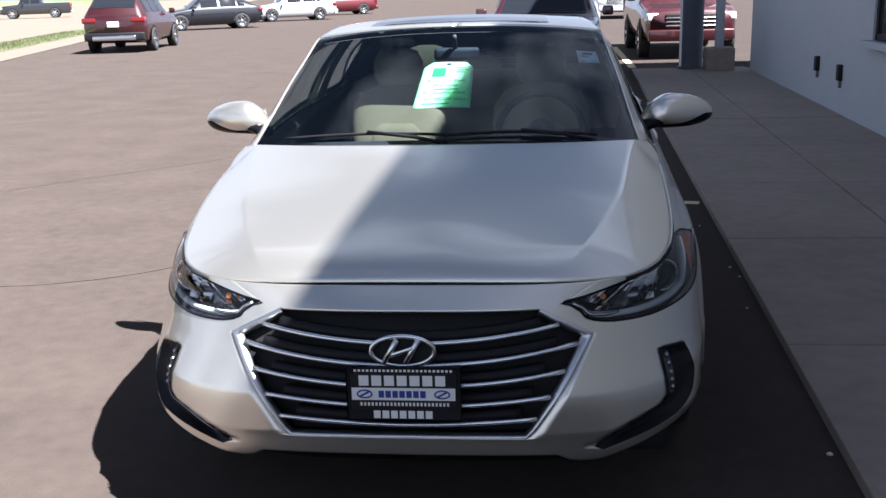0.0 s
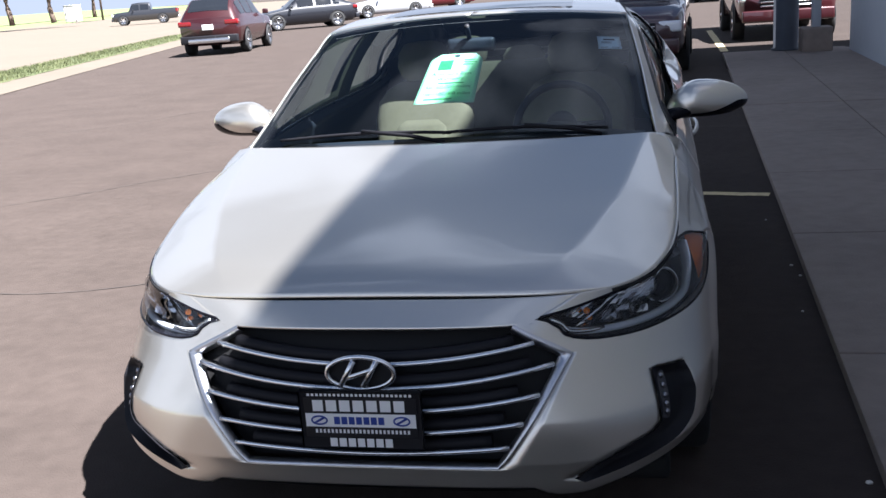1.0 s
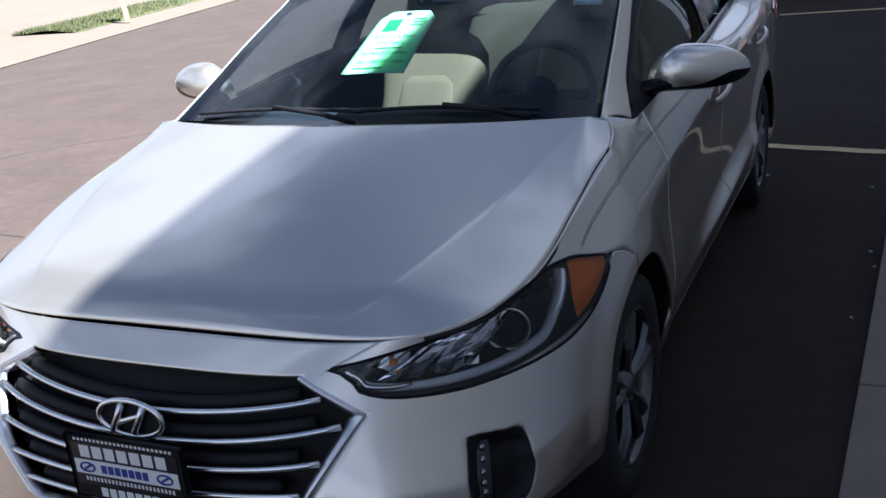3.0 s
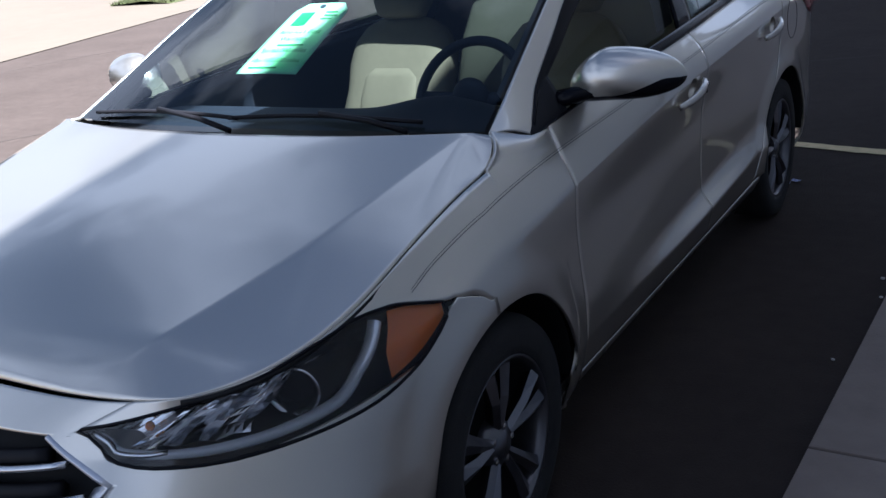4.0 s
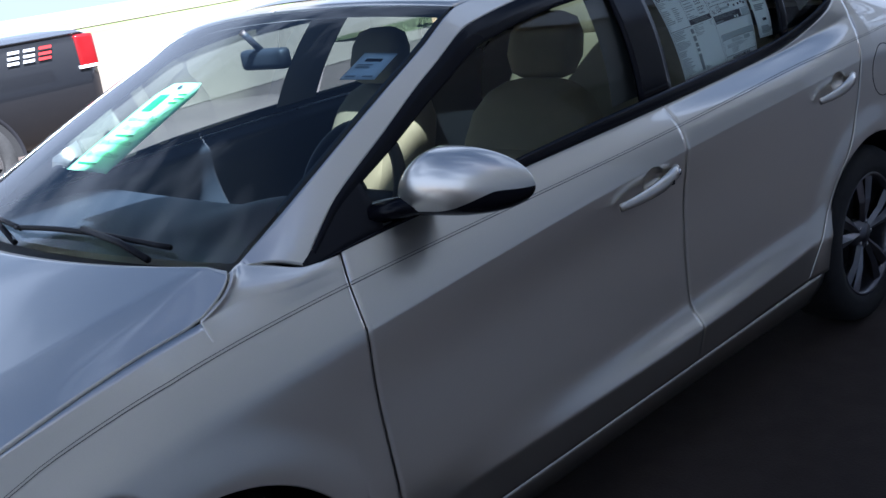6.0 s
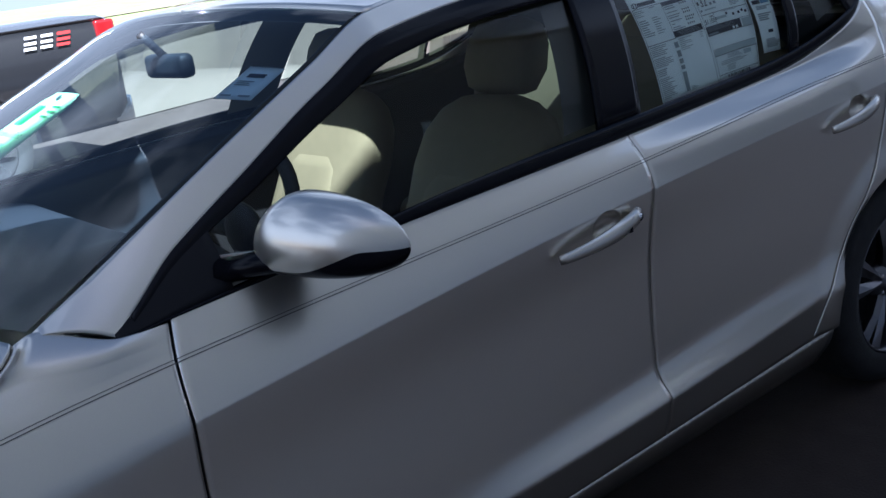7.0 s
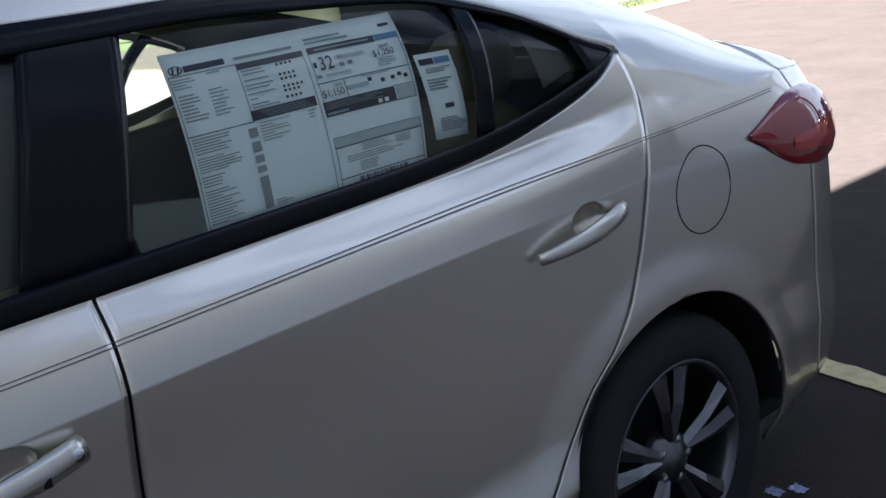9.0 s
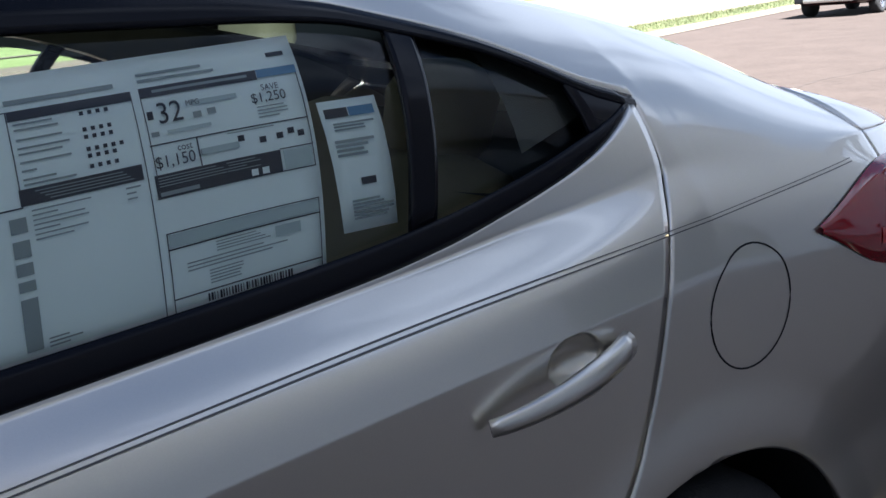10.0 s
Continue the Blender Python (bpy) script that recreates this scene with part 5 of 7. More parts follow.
add_grid(bm, dash_f, 44, 30, (0, 0, -3))
part("dashboard", bm, M_DASH, car, "dark navy soft-touch dashboard")
wheel_c = rel(Vector((0.37, 1.735, 0.945)))
sw = new("steering_wheel")
sw.parent = car
tilt = radians(62)
wx, wz = Vector((1, 0, 0)), Vector((0, math.cos(tilt) * 0.9, math.sin(tilt)))
wn_ = wx.cross(wz).normalized()
bm = bmesh.new()
tube(bm, [wheel_c + wx * 0.185 * math.cos(2 * math.pi * k / 40) + wz * 0.185 * math.sin(2 * math.pi * k / 40) for k in range(40)], 0.016, 8, closed=True, up=wn_)
part("rim", bm, M_TRIM, sw)
bm = bmesh.new()
for t in (0, math.pi, -math.pi / 2):
    tube(bm, [wheel_c, wheel_c + wx * 0.18 * math.cos(t) + wz * 0.18 * math.sin(t)], 0.02, 6, flat=0.5, up=wn_)
part("spokes", bm, M_TRIM, sw)
bm = bmesh.new()
bmesh.ops.create_uvsphere(bm, u_segments=18, v_segments=10, radius=0.065)
for v in bm.verts:
    v.co = wheel_c + Vector((v.co.x, v.co.y * 0.5, v.co.z))
part("airbag_cover", bm, M_TRIM, sw)
part("console", box(rel((-0.11, 1.5, 0.28)), rel((0.11, 2.6, 0.62)), 0.03, 3), M_TRIM, car)
part("cabin_floor", box(rel((-0.74, 1.15, 0.25)), rel((0.74, 3.5, 0.30)), 0.01), M_TRIM, car)
bm = bmesh.new()
add_grid(bm, lambda a, b: rel(Vector((-0.60 + 1.2 * a, 3.50 + 0.58 * b, 1.035 + 0.03 * b))), 8, 6, (0, 0, -3))
part("parcel_shelf", bm, M_TRIM, car)
cut_hatch(skin("headliner", lambda a, b: roof_patch(a * 0.97, b) - Vector((0, 0, 0.032)), 24, 30, M_LINER, car, solid=0, inside=Vector((0, 2.2, -3))), *HATCH)


def card(y0, y1):
    def f(a, b):
        y = y0 + (y1 - y0) * a
        u = u_of_y(y)
        p = body(u, 0.2 + 0.79 * min(1, b))
        ins = 0.085 - 0.060 * smooth01(0.86, 1.0, b) + 0.02 * math.exp(-((b - 0.55) / 0.1) ** 2) * -1
        return Vector((p.x - ins, p.y, p.z))
    return f


skin("door_card", card(1.32, 2.46), 12, 24, M_TRIM, car, "dark inner door panel", solid=0)
skin("door_card", card(2.46, 3.50), 12, 24, M_TRIM, car, "dark inner door panel", solid=0)
skin("pillar_trim", cabin_region(1.30, 3.60, lambda y: q_top(y) - 0.02, flat(0.99), 0.03), 40, 5, M_LINER, car, solid=0)
skin("pillar_trim", cabin_region(2.40, 2.58, q_low, q_top, 0.045, 0.13), 6, 8, M_LINER, car, "grey pillar trim", solid=0)
skin("pillar_trim", cabin_region(3.42, 4.05, lambda y: q_low(min(y, 3.6)) + 0.02 if y < 3.6 else 0.1, flat(0.98), 0.04), 14, 8, M_LINER, car, solid=0)
# rear-view mirror
rv = new("rearview_mirror")
rv.parent = car
bm = bmesh.new()
add_box(bm, rel((-0.095, 1.795, 1.258)), rel((0.105, 1.835, 1.315)), 0.018, 3)
part("mirror_shell", bm, M_TRIM, rv)
bm = bmesh.new()
tube(bm, [rel((0, 1.81, 1.31)), rel((0, 1.775, 1.352)), rel((0, 1.76, 1.368))], 0.010, 8)
part("mirror_stem", bm, M_TRIM, rv)
# sunroof
bm = bmesh.new()
add_grid(bm, lambda a, b: rel(mirror_x(roof_patch(abs(2 * a - 1) * 0.66, 0.10 + 0.36 * b), 1 if a >= 0.5 else -1)) + Vector((0, 0, 0.003)), 16, 8, (0, 0, -3))
part("sunroof", bm, M_ROOFGLASS, car, "dark glass sunroof")

# ---------------------------------------------------------------- papers in the windows
M_PAPER = mat("window_paper", (0.95, 0.99, 0.99), 0.6, vary=0.03, scale=6)
nt_ = M_PAPER.node_tree
tl_ = nt_.nodes.new("ShaderNodeBsdfTranslucent")
tl_.inputs["Color"].default_value = (0.93, 0.98, 0.95, 1)
mx_ = nt_.nodes.new("ShaderNodeMixShader")
mx_.inputs[0].default_value = 0.05
nt_.links.new(nt_.nodes["Principled BSDF"].outputs[0], mx_.inputs[1])
nt_.links.new(tl_.outputs[0], mx_.inputs[2])
nt_.links.new(mx_.outputs[0], nt_.nodes["Material Output"].inputs["Surface"])
M_INK = mat("black_ink", (0.025, 0.025, 0.04), 0.6)
M_INKG = mat("grey_ink", (0.30, 0.33, 0.34), 0.6)
M_INKP = mat("pale_print", (0.50, 0.56, 0.57), 0.6)
M_INKB = mat("blue_ink", (0.12, 0.25, 0.42), 0.6)
M_TAG = mat("green_card", (0.28, 0.90, 0.34), 0.5, color2=(0.72, 0.98, 0.70), scale=4)
M_INKGR = mat("green_ink", (0.02, 0.30, 0.06), 0.6)


def writing(text, place, size, material, parent, name="lettering", align='LEFT'):
    """Flat letters laid on a surface by place(x, y), in sheet metres."""
    cu = bpy.data.curves.new(name, 'FONT')
    cu.body, cu.size, cu.align_x = text, size, align
    tmp = new("tmp", cu)
    bpy.context.view_layer.update()
    me = bpy.data.meshes.new_from_object(tmp.evaluated_get(bpy.context.evaluated_depsgraph_get()))
    bpy.data.objects.remove(tmp)
    for v in me.vertices:
        v.co = place(v.co.x, v.co.y)
    me.materials.clear()
    me.materials.append(material)
    ob = new(name, me)
    ob.parent = parent
    return ob


def flank_at(y, z, inset):
    lo, hi = 0.0, 1.0
    for _ in range(22):
        m_ = (lo + hi) / 2
        if flank(y, m_).z < z:
            lo = m_
        else:
            hi = m_
    p = flank(y, lo, 0.0)
    return Vector((p.x - inset - 0.020 * (1 - lo), y, p.z))


class Sheet:
    """A paper sheet with corners at plan places (y, z) behind the side glass; s, t in 0..1 from its top left corner."""

    def __init__(self, corners, inset):
        self.c, self.inset = corners, inset

    def at(self, s, t, lift=0.0):
        (y0, z0), (y1, z1), (y2, z2), (y3, z3) = self.c
        y = (1 - s) * (1 - t) * y0 + s * (1 - t) * y1 + s * t * y2 + (1 - s) * t * y3
        z = (1 - s) * (1 - t) * z0 + s * (1 - t) * z1 + s * t * z2 + (1 - s) * t * z3
        p = flank_at(y, z, self.inset)
        return Vector((p.x + lift, p.y, p.z))


def sheet_thing(name, sh, label, category, material, rects, n=12):
    c = sh.at(0.5, 1.0)
    ob = thing(name, c, label, category)
    bm = bmesh.new()
    add_grid(bm, lambda a, b: sh.at(a, b) - c, n, n, Vector((-2, 0, 0)))
    pg = part("page", bm, material, ob)
    md_ = pg.modifiers.new("thickness", 'SOLIDIFY')
    md_.thickness, md_.offset = 0.0008, -1
    by = {}
    for s0, t0, s1, t1, mt in rects:
        by.setdefault(mt, []).append((s0, t0, s1, t1))
    for k, (mt, rs) in enumerate(by.items()):
        bm = bmesh.new()
        for s0, t0, s1, t1 in rs:
            na = max(1, int((s1 - s0) * 12))
            add_grid(bm, lambda a, b: sh.at(s0 + (s1 - s0) * a, t0 + (t1 - t0) * b, 0.0012 + 0.0004 * k) - c, na, max(1, int((t1 - t0) * 8)), Vector((-2, 0, 0)))
        part("printing", bm, mt, ob)
    return ob, c


rnd = random.Random(5)
R = []
ST = Sheet([(2.702, 1.290), (3.154, 1.303), (3.098, 1.046), (2.668, 1.037)], 0.020)


def lines(s0, s1, t0, t1, n, mt=None, fill=0.6, short=0.5):
    for k in range(n):
        t = t0 + (t1 - t0) * k / n
        w = (s1 - s0) * (short + (1 - short) * rnd.random())
        R.append((s0, t, s0 + w, t + (t1 - t0) / n * fill, mt or M_INKG))


def frame_box(s0, t0, s1, t1, w=0.004):
    for q in ((s0, t0, s1, t0 + w), (s0, t1 - w, s1, t1), (s0, t0, s0 + w * 0.6, t1), (s1 - w * 0.6, t0, s1, t1)):
        R.append((*q, M_INK))


# left half: emblem and heading, three columns, a starred table and a long list
frame_box(0.008, 0.130, 0.558, 0.985)
R += [(0.010, 0.466, 0.270, 0.471, M_INK), (0.072, 0.082, 0.232, 0.116, M_INK), (0.270, 0.090, 0.520, 0.106, M_INKG)]
R += [(0.271, 0.130, 0.556, 0.166, M_INK), (0.266, 0.407, 0.547, 0.465, M_INK), (0.268, 0.130, 0.2705, 0.47, M_INK)]
for t, n in ((0.172, 4), (0.232, 4), (0.260, 4), (0.305, 5), (0.330, 4), (0.368, 4)):
    for k in range(n):
        R.append((0.428 + 0.0195 * k, t, 0.4375 + 0.0195 * k, t + 0.015, M_INK))
for t in (0.176, 0.196, 0.232, 0.262, 0.282, 0.312, 0.342, 0.372, 0.390):
    R.append((0.280, t, 0.280 + 0.03 + 0.09 * rnd.random(), t + 0.007, M_INKG))
lines(0.014, 0.105, 0.150, 0.215, 4, fill=0.32)
lines(0.018, 0.115, 0.240, 0.400, 8, fill=0.40)
lines(0.135, 0.215, 0.235, 0.400, 8, fill=0.32, short=0.6)
lines(0.150, 0.235, 0.142, 0.165, 1, fill=0.35)
lines(0.018, 0.165, 0.484, 0.580, 6, fill=0.40, short=0.6)
lines(0.018, 0.190, 0.592, 0.680, 6, fill=0.40)
lines(0.018, 0.150, 0.694, 0.760, 4, fill=0.40)
lines(0.018, 0.175, 0.772, 0.965, 12, fill=0.40, short=0.4)
lines(0.286, 0.420, 0.482, 0.600, 7, fill=0.30, short=0.4)
lines(0.500, 0.545, 0.480, 0.540, 3, fill=0.30)
lines(0.285, 0.360, 0.925, 0.965, 3, fill=0.40)
for t0, t1 in ((0.500, 0.552), (0.578, 0.636), (0.655, 0.698), (0.716, 0.752), (0.776, 0.955)):
    R.append((0.236, t0, 0.272, t1, M_INKG))
for k in range(4):
    R.append((0.300 + 0.01 * k, 0.418 + 0.011 * k, 0.50 + 0.008 * k, 0.4215 + 0.011 * k, M_INKG))
# right half: mileage panel, cost, dark band, and a boxed address with a bar code
frame_box(0.578, 0.126, 0.990, 0.552)
R += [(0.578, 0.126, 0.885, 0.166, M_INK), (0.885, 0.126, 0.990, 0.160, M_INKB), (0.575, 0.347, 0.990, 0.352, M_INK), (0.572, 0.462, 0.902, 0.552, M_INK), (0.694, 0.352, 0.6975, 0.462, M_INK), (0.902, 0.458, 0.990, 0.462, M_INK)]
R += [(0.610, 0.139, 0.860, 0.150, M_INKG), (0.585, 0.220, 0.600, 0.252, M_INK), (0.58, 0.068, 0.75, 0.079, M_INKG), (0.58, 0.092, 0.78, 0.103, M_INKG), (0.925, 0.062, 0.972, 0.080, M_INK)]
R += [(0.700, 0.250, 0.722, 0.274, M_INKG), (0.738, 0.246, 0.760, 0.270, M_INKG), (0.700, 0.205, 0.82, 0.222, M_INKP), (0.585, 0.300, 0.605, 0.318, M_INKG), (0.625, 0.302, 0.74, 0.314, M_INKP), (0.70, 0.397, 0.80, 0.420, M_INKP)]
for s0, t0 in ((0.700, 0.398), (0.800, 0.376), (0.855, 0.396), (0.900, 0.392), (0.930, 0.380), (0.955, 0.396)):
    R.append((s0, t0, s0 + 0.017, t0 + 0.024, M_INK))
lines(0.865, 0.945, 0.275, 0.330, 4, fill=0.35)
lines(0.775, 0.955, 0.358, 0.366, 1, fill=0.5)
lines(0.580, 0.860, 0.472, 0.515, 4, fill=0.30, short=0.8)
R += [(0.908, 0.468, 0.982, 0.546, M_INKP)]
for k in range(2):
    R.append((0.818 + 0.029 * k, 0.517, 0.836 + 0.029 * k, 0.543, M_PAPER))
R.append((0.580, 0.528, 0.68, 0.543, M_INKG))
frame_box(0.578, 0.682, 0.988, 0.985)
R += [(0.578, 0.742, 0.988, 0.747, M_INK), (0.580, 0.928, 0.988, 0.933, M_INK), (0.582, 0.688, 0.984, 0.738, M_INKP)]
lines(0.590, 0.975, 0.694, 0.736, 4, fill=0.30, short=0.8)
lines(0.700, 0.850, 0.756, 0.800, 4, fill=0.34, short=0.7)
lines(0.620, 0.900, 0.808, 0.850, 3, fill=0.34, short=0.6)
lines(0.675, 0.800, 0.856, 0.915, 5, fill=0.34, short=0.6)
R.append((0.86, 0.758, 0.93, 0.80, M_INKP))
for k in range(30):
    R.append((0.665 + 0.0079 * k, 0.942, 0.6665 + 0.0079 * k + 0.0042 * rnd.random(), 0.972, M_INK))
price_sheet, pc = sheet_thing("window_sticker", ST, "large white price sheet taped inside a rear side window", "paper sheet", M_PAPER, R, 16)
WID, HEI = 0.435, 0.258
for text, s, t, sz in (("32", 0.606, 0.272, 0.030), ("MPG", 0.685, 0.222, 0.008), ("SAVE", 0.885, 0.212, 0.009), ("$1,250", 0.853, 0.258, 0.0145), ("cost", 0.640, 0.385, 0.010), ("$1,150", 0.578, 0.437, 0.0165)):
    writing(text, lambda x, y: ST.at(s + x / WID, t - y / HEI, 0.0032) - pc, sz, M_INK, price_sheet)

bm = bmesh.new()
oval = [(0.040 + 0.027 * math.cos(2 * math.pi * k / 28), 0.098 + 0.026 * math.sin(2 * math.pi * k / 28)) for k in range(28)]
oin = [(0.040 + 0.022 * math.cos(2 * math.pi * k / 28), 0.098 + 0.020 * math.sin(2 * math.pi * k / 28)) for k in range(28)]
vo = [bm.verts.new(ST.at(p[0], p[1], 0.0030) - pc) for p in oval]
vi = [bm.verts.new(ST.at(p[0], p[1], 0.0030) - pc) for p in oin]
for k in range(28):
    bm.faces.new([vo[k], vo[(k + 1) % 28], vi[(k + 1) % 28], vi[k]])
for s0, s1 in ((0.026, 0.034), (0.046, 0.054)):
    bm.faces.new([bm.verts.new(ST.at(p, q, 0.0030) - pc) for p, q in ((s0 + 0.004, 0.080), (s1 + 0.004, 0.080), (s1 - 0.002, 0.116), (s0 - 0.002, 0.116))])
part("emblem", bm, M_INK, price_sheet, "dark printed oval emblem", smooth=False)
R = []
SM = Sheet([(3.146, 1.226), (3.219, 1.226), (3.201, 1.081), (3.130, 1.082)], 0.020)
R += [(0.06, 0.06, 0.45, 0.13, M_INK), (0.46, 0.06, 0.90, 0.13, M_INKB), (0.42, 0.60, 0.68, 0.655, M_INK)]
lines(0.15, 0.85, 0.17, 0.24, 3)
lines(0.10, 0.90, 0.30, 0.44, 4, short=0.4)
lines(0.20, 0.95, 0.76, 0.92, 6, short=0.6)
sheet_thing("sticker", SM, "small white sticker with grey print on a rear side window", "sticker", M_PAPER, R, 4)


class WsSheet(Sheet):
    """A sheet lying against the inside of the windscreen; corners are (x, height fraction b)."""

    def at(self, s, t, lift=0.0):
        (x0, b0), (x1, b1), (x2, b2), (x3, b3) = self.c
        x = (1 - s) * (1 - t) * x0 + s * (1 - t) * x1 + s * t * x2 + (1 - s) * t * x3
        b = (1 - s) * (1 - t) * b0 + s * (1 - t) * b1 + s * t * b2 + (1 - s) * t * b3
        w = 0.742 - 0.11 * b
        p = ws_patch(min(1, abs(x) / w), b)
        return Vector((x, p.y + self.inset - lift * 0.5, p.z - self.inset * 1.5 + lift))


R = []
WS = WsSheet([(0.520, 0.772), (0.606, 0.775), (0.618, 0.662), (0.530, 0.655)], 0.004)
R += [(0.25, 0.22, 0.75, 0.34, M_INK), (0.0, 0.0, 1, 0.02, M_INKG), (0.1, 0.88, 0.4, 0.93, M_INKG), (0.6, 0.88, 0.9, 0.93, M_INKG)]
lines(0.15, 0.85, 0.45, 0.62, 3)
sheet_thing("sticker", WS, "small white sticker inside the windshield", "sticker", M_PAPER, R, 4)

# the hanging tag against the windscreen
TG = WsSheet([(-0.104, 0.635), (0.098, 0.632), (0.100, 0.255), (-0.125, 0.258)], 0.006)
tc = TG.at(0.5, 1.0)
tag = thing("hang_tag", tc, "bright green warranty tag hanging behind the windshield", "tag")
bm = bmesh.new()


def tag_f(a, b):
    cut = 0.16 * max(0, 1 - b / 0.12)
    return TG.at(cut + (1 - 2 * cut) * a, b) - tc


add_grid(bm, tag_f, 12, 20, Vector((0, 2, -2)))
pg = part("card", bm, M_TAG, tag)
pg.modifiers.new("thickness", 'SOLIDIFY').thickness = 0.0009
bm = bmesh.new()
hc = TG.at(0.5, 0.065, 0.003) - tc
add_grid(bm, lambda a, b: hc + Vector((0.012 * a * math.cos(2 * math.pi * b), 0.0075 * a * math.sin(2 * math.pi * b), 0.0045 * a * math.sin(2 * math.pi * b))), 2, 20, Vector((0, 2, -2)))
part("eyelet", bm, M_INK, tag)
bm = bmesh.new()
add_grid(bm, lambda a, b: TG.at(0.20 + 0.26 * a, 0.15 + 0.20 * b, 0.0022) - tc, 3, 3, Vector((0, 2, -2)))
part("printed_box", bm, M_INKGR, tag)
bm = bmesh.new()
for t0, s0, s1 in ((0.14, 0.64, 0.86), (0.19, 0.66, 0.90), (0.24, 0.64, 0.84), (0.62, 0.30, 0.75), (0.92, 0.14, 0.62)):
    add_grid(bm, lambda a, b: TG.at(s0 + (s1 - s0) * a, t0 + 0.018 * b, 0.0022) - tc, 3, 1, Vector((0, 2, -2)))
part("printing", bm, M_INKGR, tag)
for text, t, sz in (("America's Best", 0.47, 0.026), ("Warranty", 0.57, 0.026), ("5yr/60,000 miles", 0.73, 0.025), ("10yr/100,000 miles", 0.86, 0.023)):
    writing(text, lambda x, y: TG.at(0.5 + x / 0.215, t - y / 0.30, 0.003) - tc, sz, M_INKGR, tag, align='CENTER')

# ---------------------------------------------------------------- surroundings: ground
sheet("road", [(street_x(-80), -80), (street_x(-80) - 38, -80), (street_x(320) - 38, 320), (street_x(320), 320)], 0.012, M_ROADC, "pale sunlit concrete street", "road")
M_LAWN2 = mat("far_lawn", (0.10, 0.15, 0.04), 0.95, color2=(0.17, 0.21, 0.08), scale=3, bump=0.6, bump_scale=30)

# grass verge, a low mound of turf with an uneven edge, and its blades
bm = bmesh.new()
rg = random.Random(3)


def verge(a, b):
    y = 13.5 + (150 - 13.5) * a ** 1.5
    w = 1.40 + 1.75 * b + (0.07 * noise.noise(Vector((y * 2.2, b * 9, 0))) if b in (0, 1) else 0)
    return Vector((street_x(y) - w, y, 0.020 + 0.05 * math.sin(math.pi * b) + 0.02 * noise.noise(Vector((y * 1.3, b * 4, 2)))))


add_grid(bm, verge, 220, 8, (0, 0, -50))
tagged(part("verge", bm, M_GRASS, None), "green grass verge beside the street", "grass", kind="structure")
bm = bmesh.new()
for _ in range(9000):
    a = rg.random() ** 1.3 * 0.36
    p = verge(a, 0.03 + 0.94 * rg.random())
    h = 0.04 + 0.06 * rg.random()
    t = rg.random() * 6.28
    d = Vector((math.cos(t), math.sin(t), 0)) * 0.014
    lean = Vector((rg.uniform(-1, 1), rg.uniform(-1, 1), 0)) * h * 0.5
    bm.faces.new([bm.verts.new(p - d), bm.verts.new(p + d), bm.verts.new(p + lean + Vector((0, 0, h)))])
tagged(part("grass_blades", bm, M_GRASS, None, smooth=False), "short green grass blades of the verge", "grass", kind="stuff")
bm = bmesh.new()
add_grid(bm, lambda a, b: Vector((street_x(-60 + 380 * a) - 38 - 70 * b, -60 + 380 * a, 0.015 + 1.6 * b ** 0.8)), 60, 6, (0, 0, -50))
tagged(part("far_lawn", bm, M_LAWN2, None), "sunlit lawn across the street", "grass", kind="structure")
bm = bmesh.new()
add_grid(bm, lambda a, b: Vector((street_x(-60 + 380 * a) - 46 - 1.6 * b, -60 + 380 * a, 0.34 + 0.03 * b)), 60, 1, (0, 0, -50))
tagged(part("far_path", bm, M_ROADC, None), "pale concrete footpath across the street", "path", kind="structure")

# sidewalk: base and separate slabs with open joints
sheet("sidewalk", [(kerb_x(-12) + 0.01, -12), (wall_x(-12) + 0.1, -12), (wall_x(15.9) + 0.1, 15.9), (kerb_x(15.9) + 0.01, 15.9)], 0.028, M_CONC, "grey-brown concrete sidewalk in shade", "sidewalk", 0.10)
walk_root = bpy.data.objects["sidewalk"]
JOINTS = [-12.0, -9.7, -7.4, -5.1, -2.9, -0.7, 1.55, 3.4, 5.15, 7.0, 8.9, 10.8, 12.7, 14.4, 15.9]
for y0, y1 in zip(JOINTS, JOINTS[1:]):
    cells = ((0.0, 0.5), (0.5, 1.0))
    for c0, c1 in cells:
        bm = bmesh.new()
        vs = []
        for z in (0.0, 0.044):
            for y, c in ((y0 + 0.005, c0), (y0 + 0.005, c1), (y1 - 0.005, c1), (y1 - 0.005, c0)):
                w0, w1 = kerb_x(y), wall_x(y) + 0.03
                e = 0.005 if c == c0 else -0.005
                vs.append(bm.verts.new((w0 + (w1 - w0) * c + e, y, z + (0.004 * (y0 % 1.0) if z else 0))))
        for q in ((4, 5, 6, 7), (0, 1, 5, 4), (1, 2, 6, 5), (2, 3, 7, 6), (3, 0, 4, 7)):
            bm.faces.new([vs[k] for k in q])
        bmesh.ops.recalc_face_normals(bm, faces=bm.faces[:])
        top = [e_ for e_ in bm.edges if all(v.co.z > 0.03 for v in e_.verts)]
        bmesh.ops.bevel(bm, geom=top, offset=0.008, segments=2, profile=0.6, affect='EDGES')
        part("slab", bm, M_CONC, walk_root, smooth=False)

# painted lines
M_YELLOW = mat("yellow_line_paint", (0.64, 0.52, 0.28), 0.8, vary=0.25, scale=22, bump=0.2, bump_scale=90)


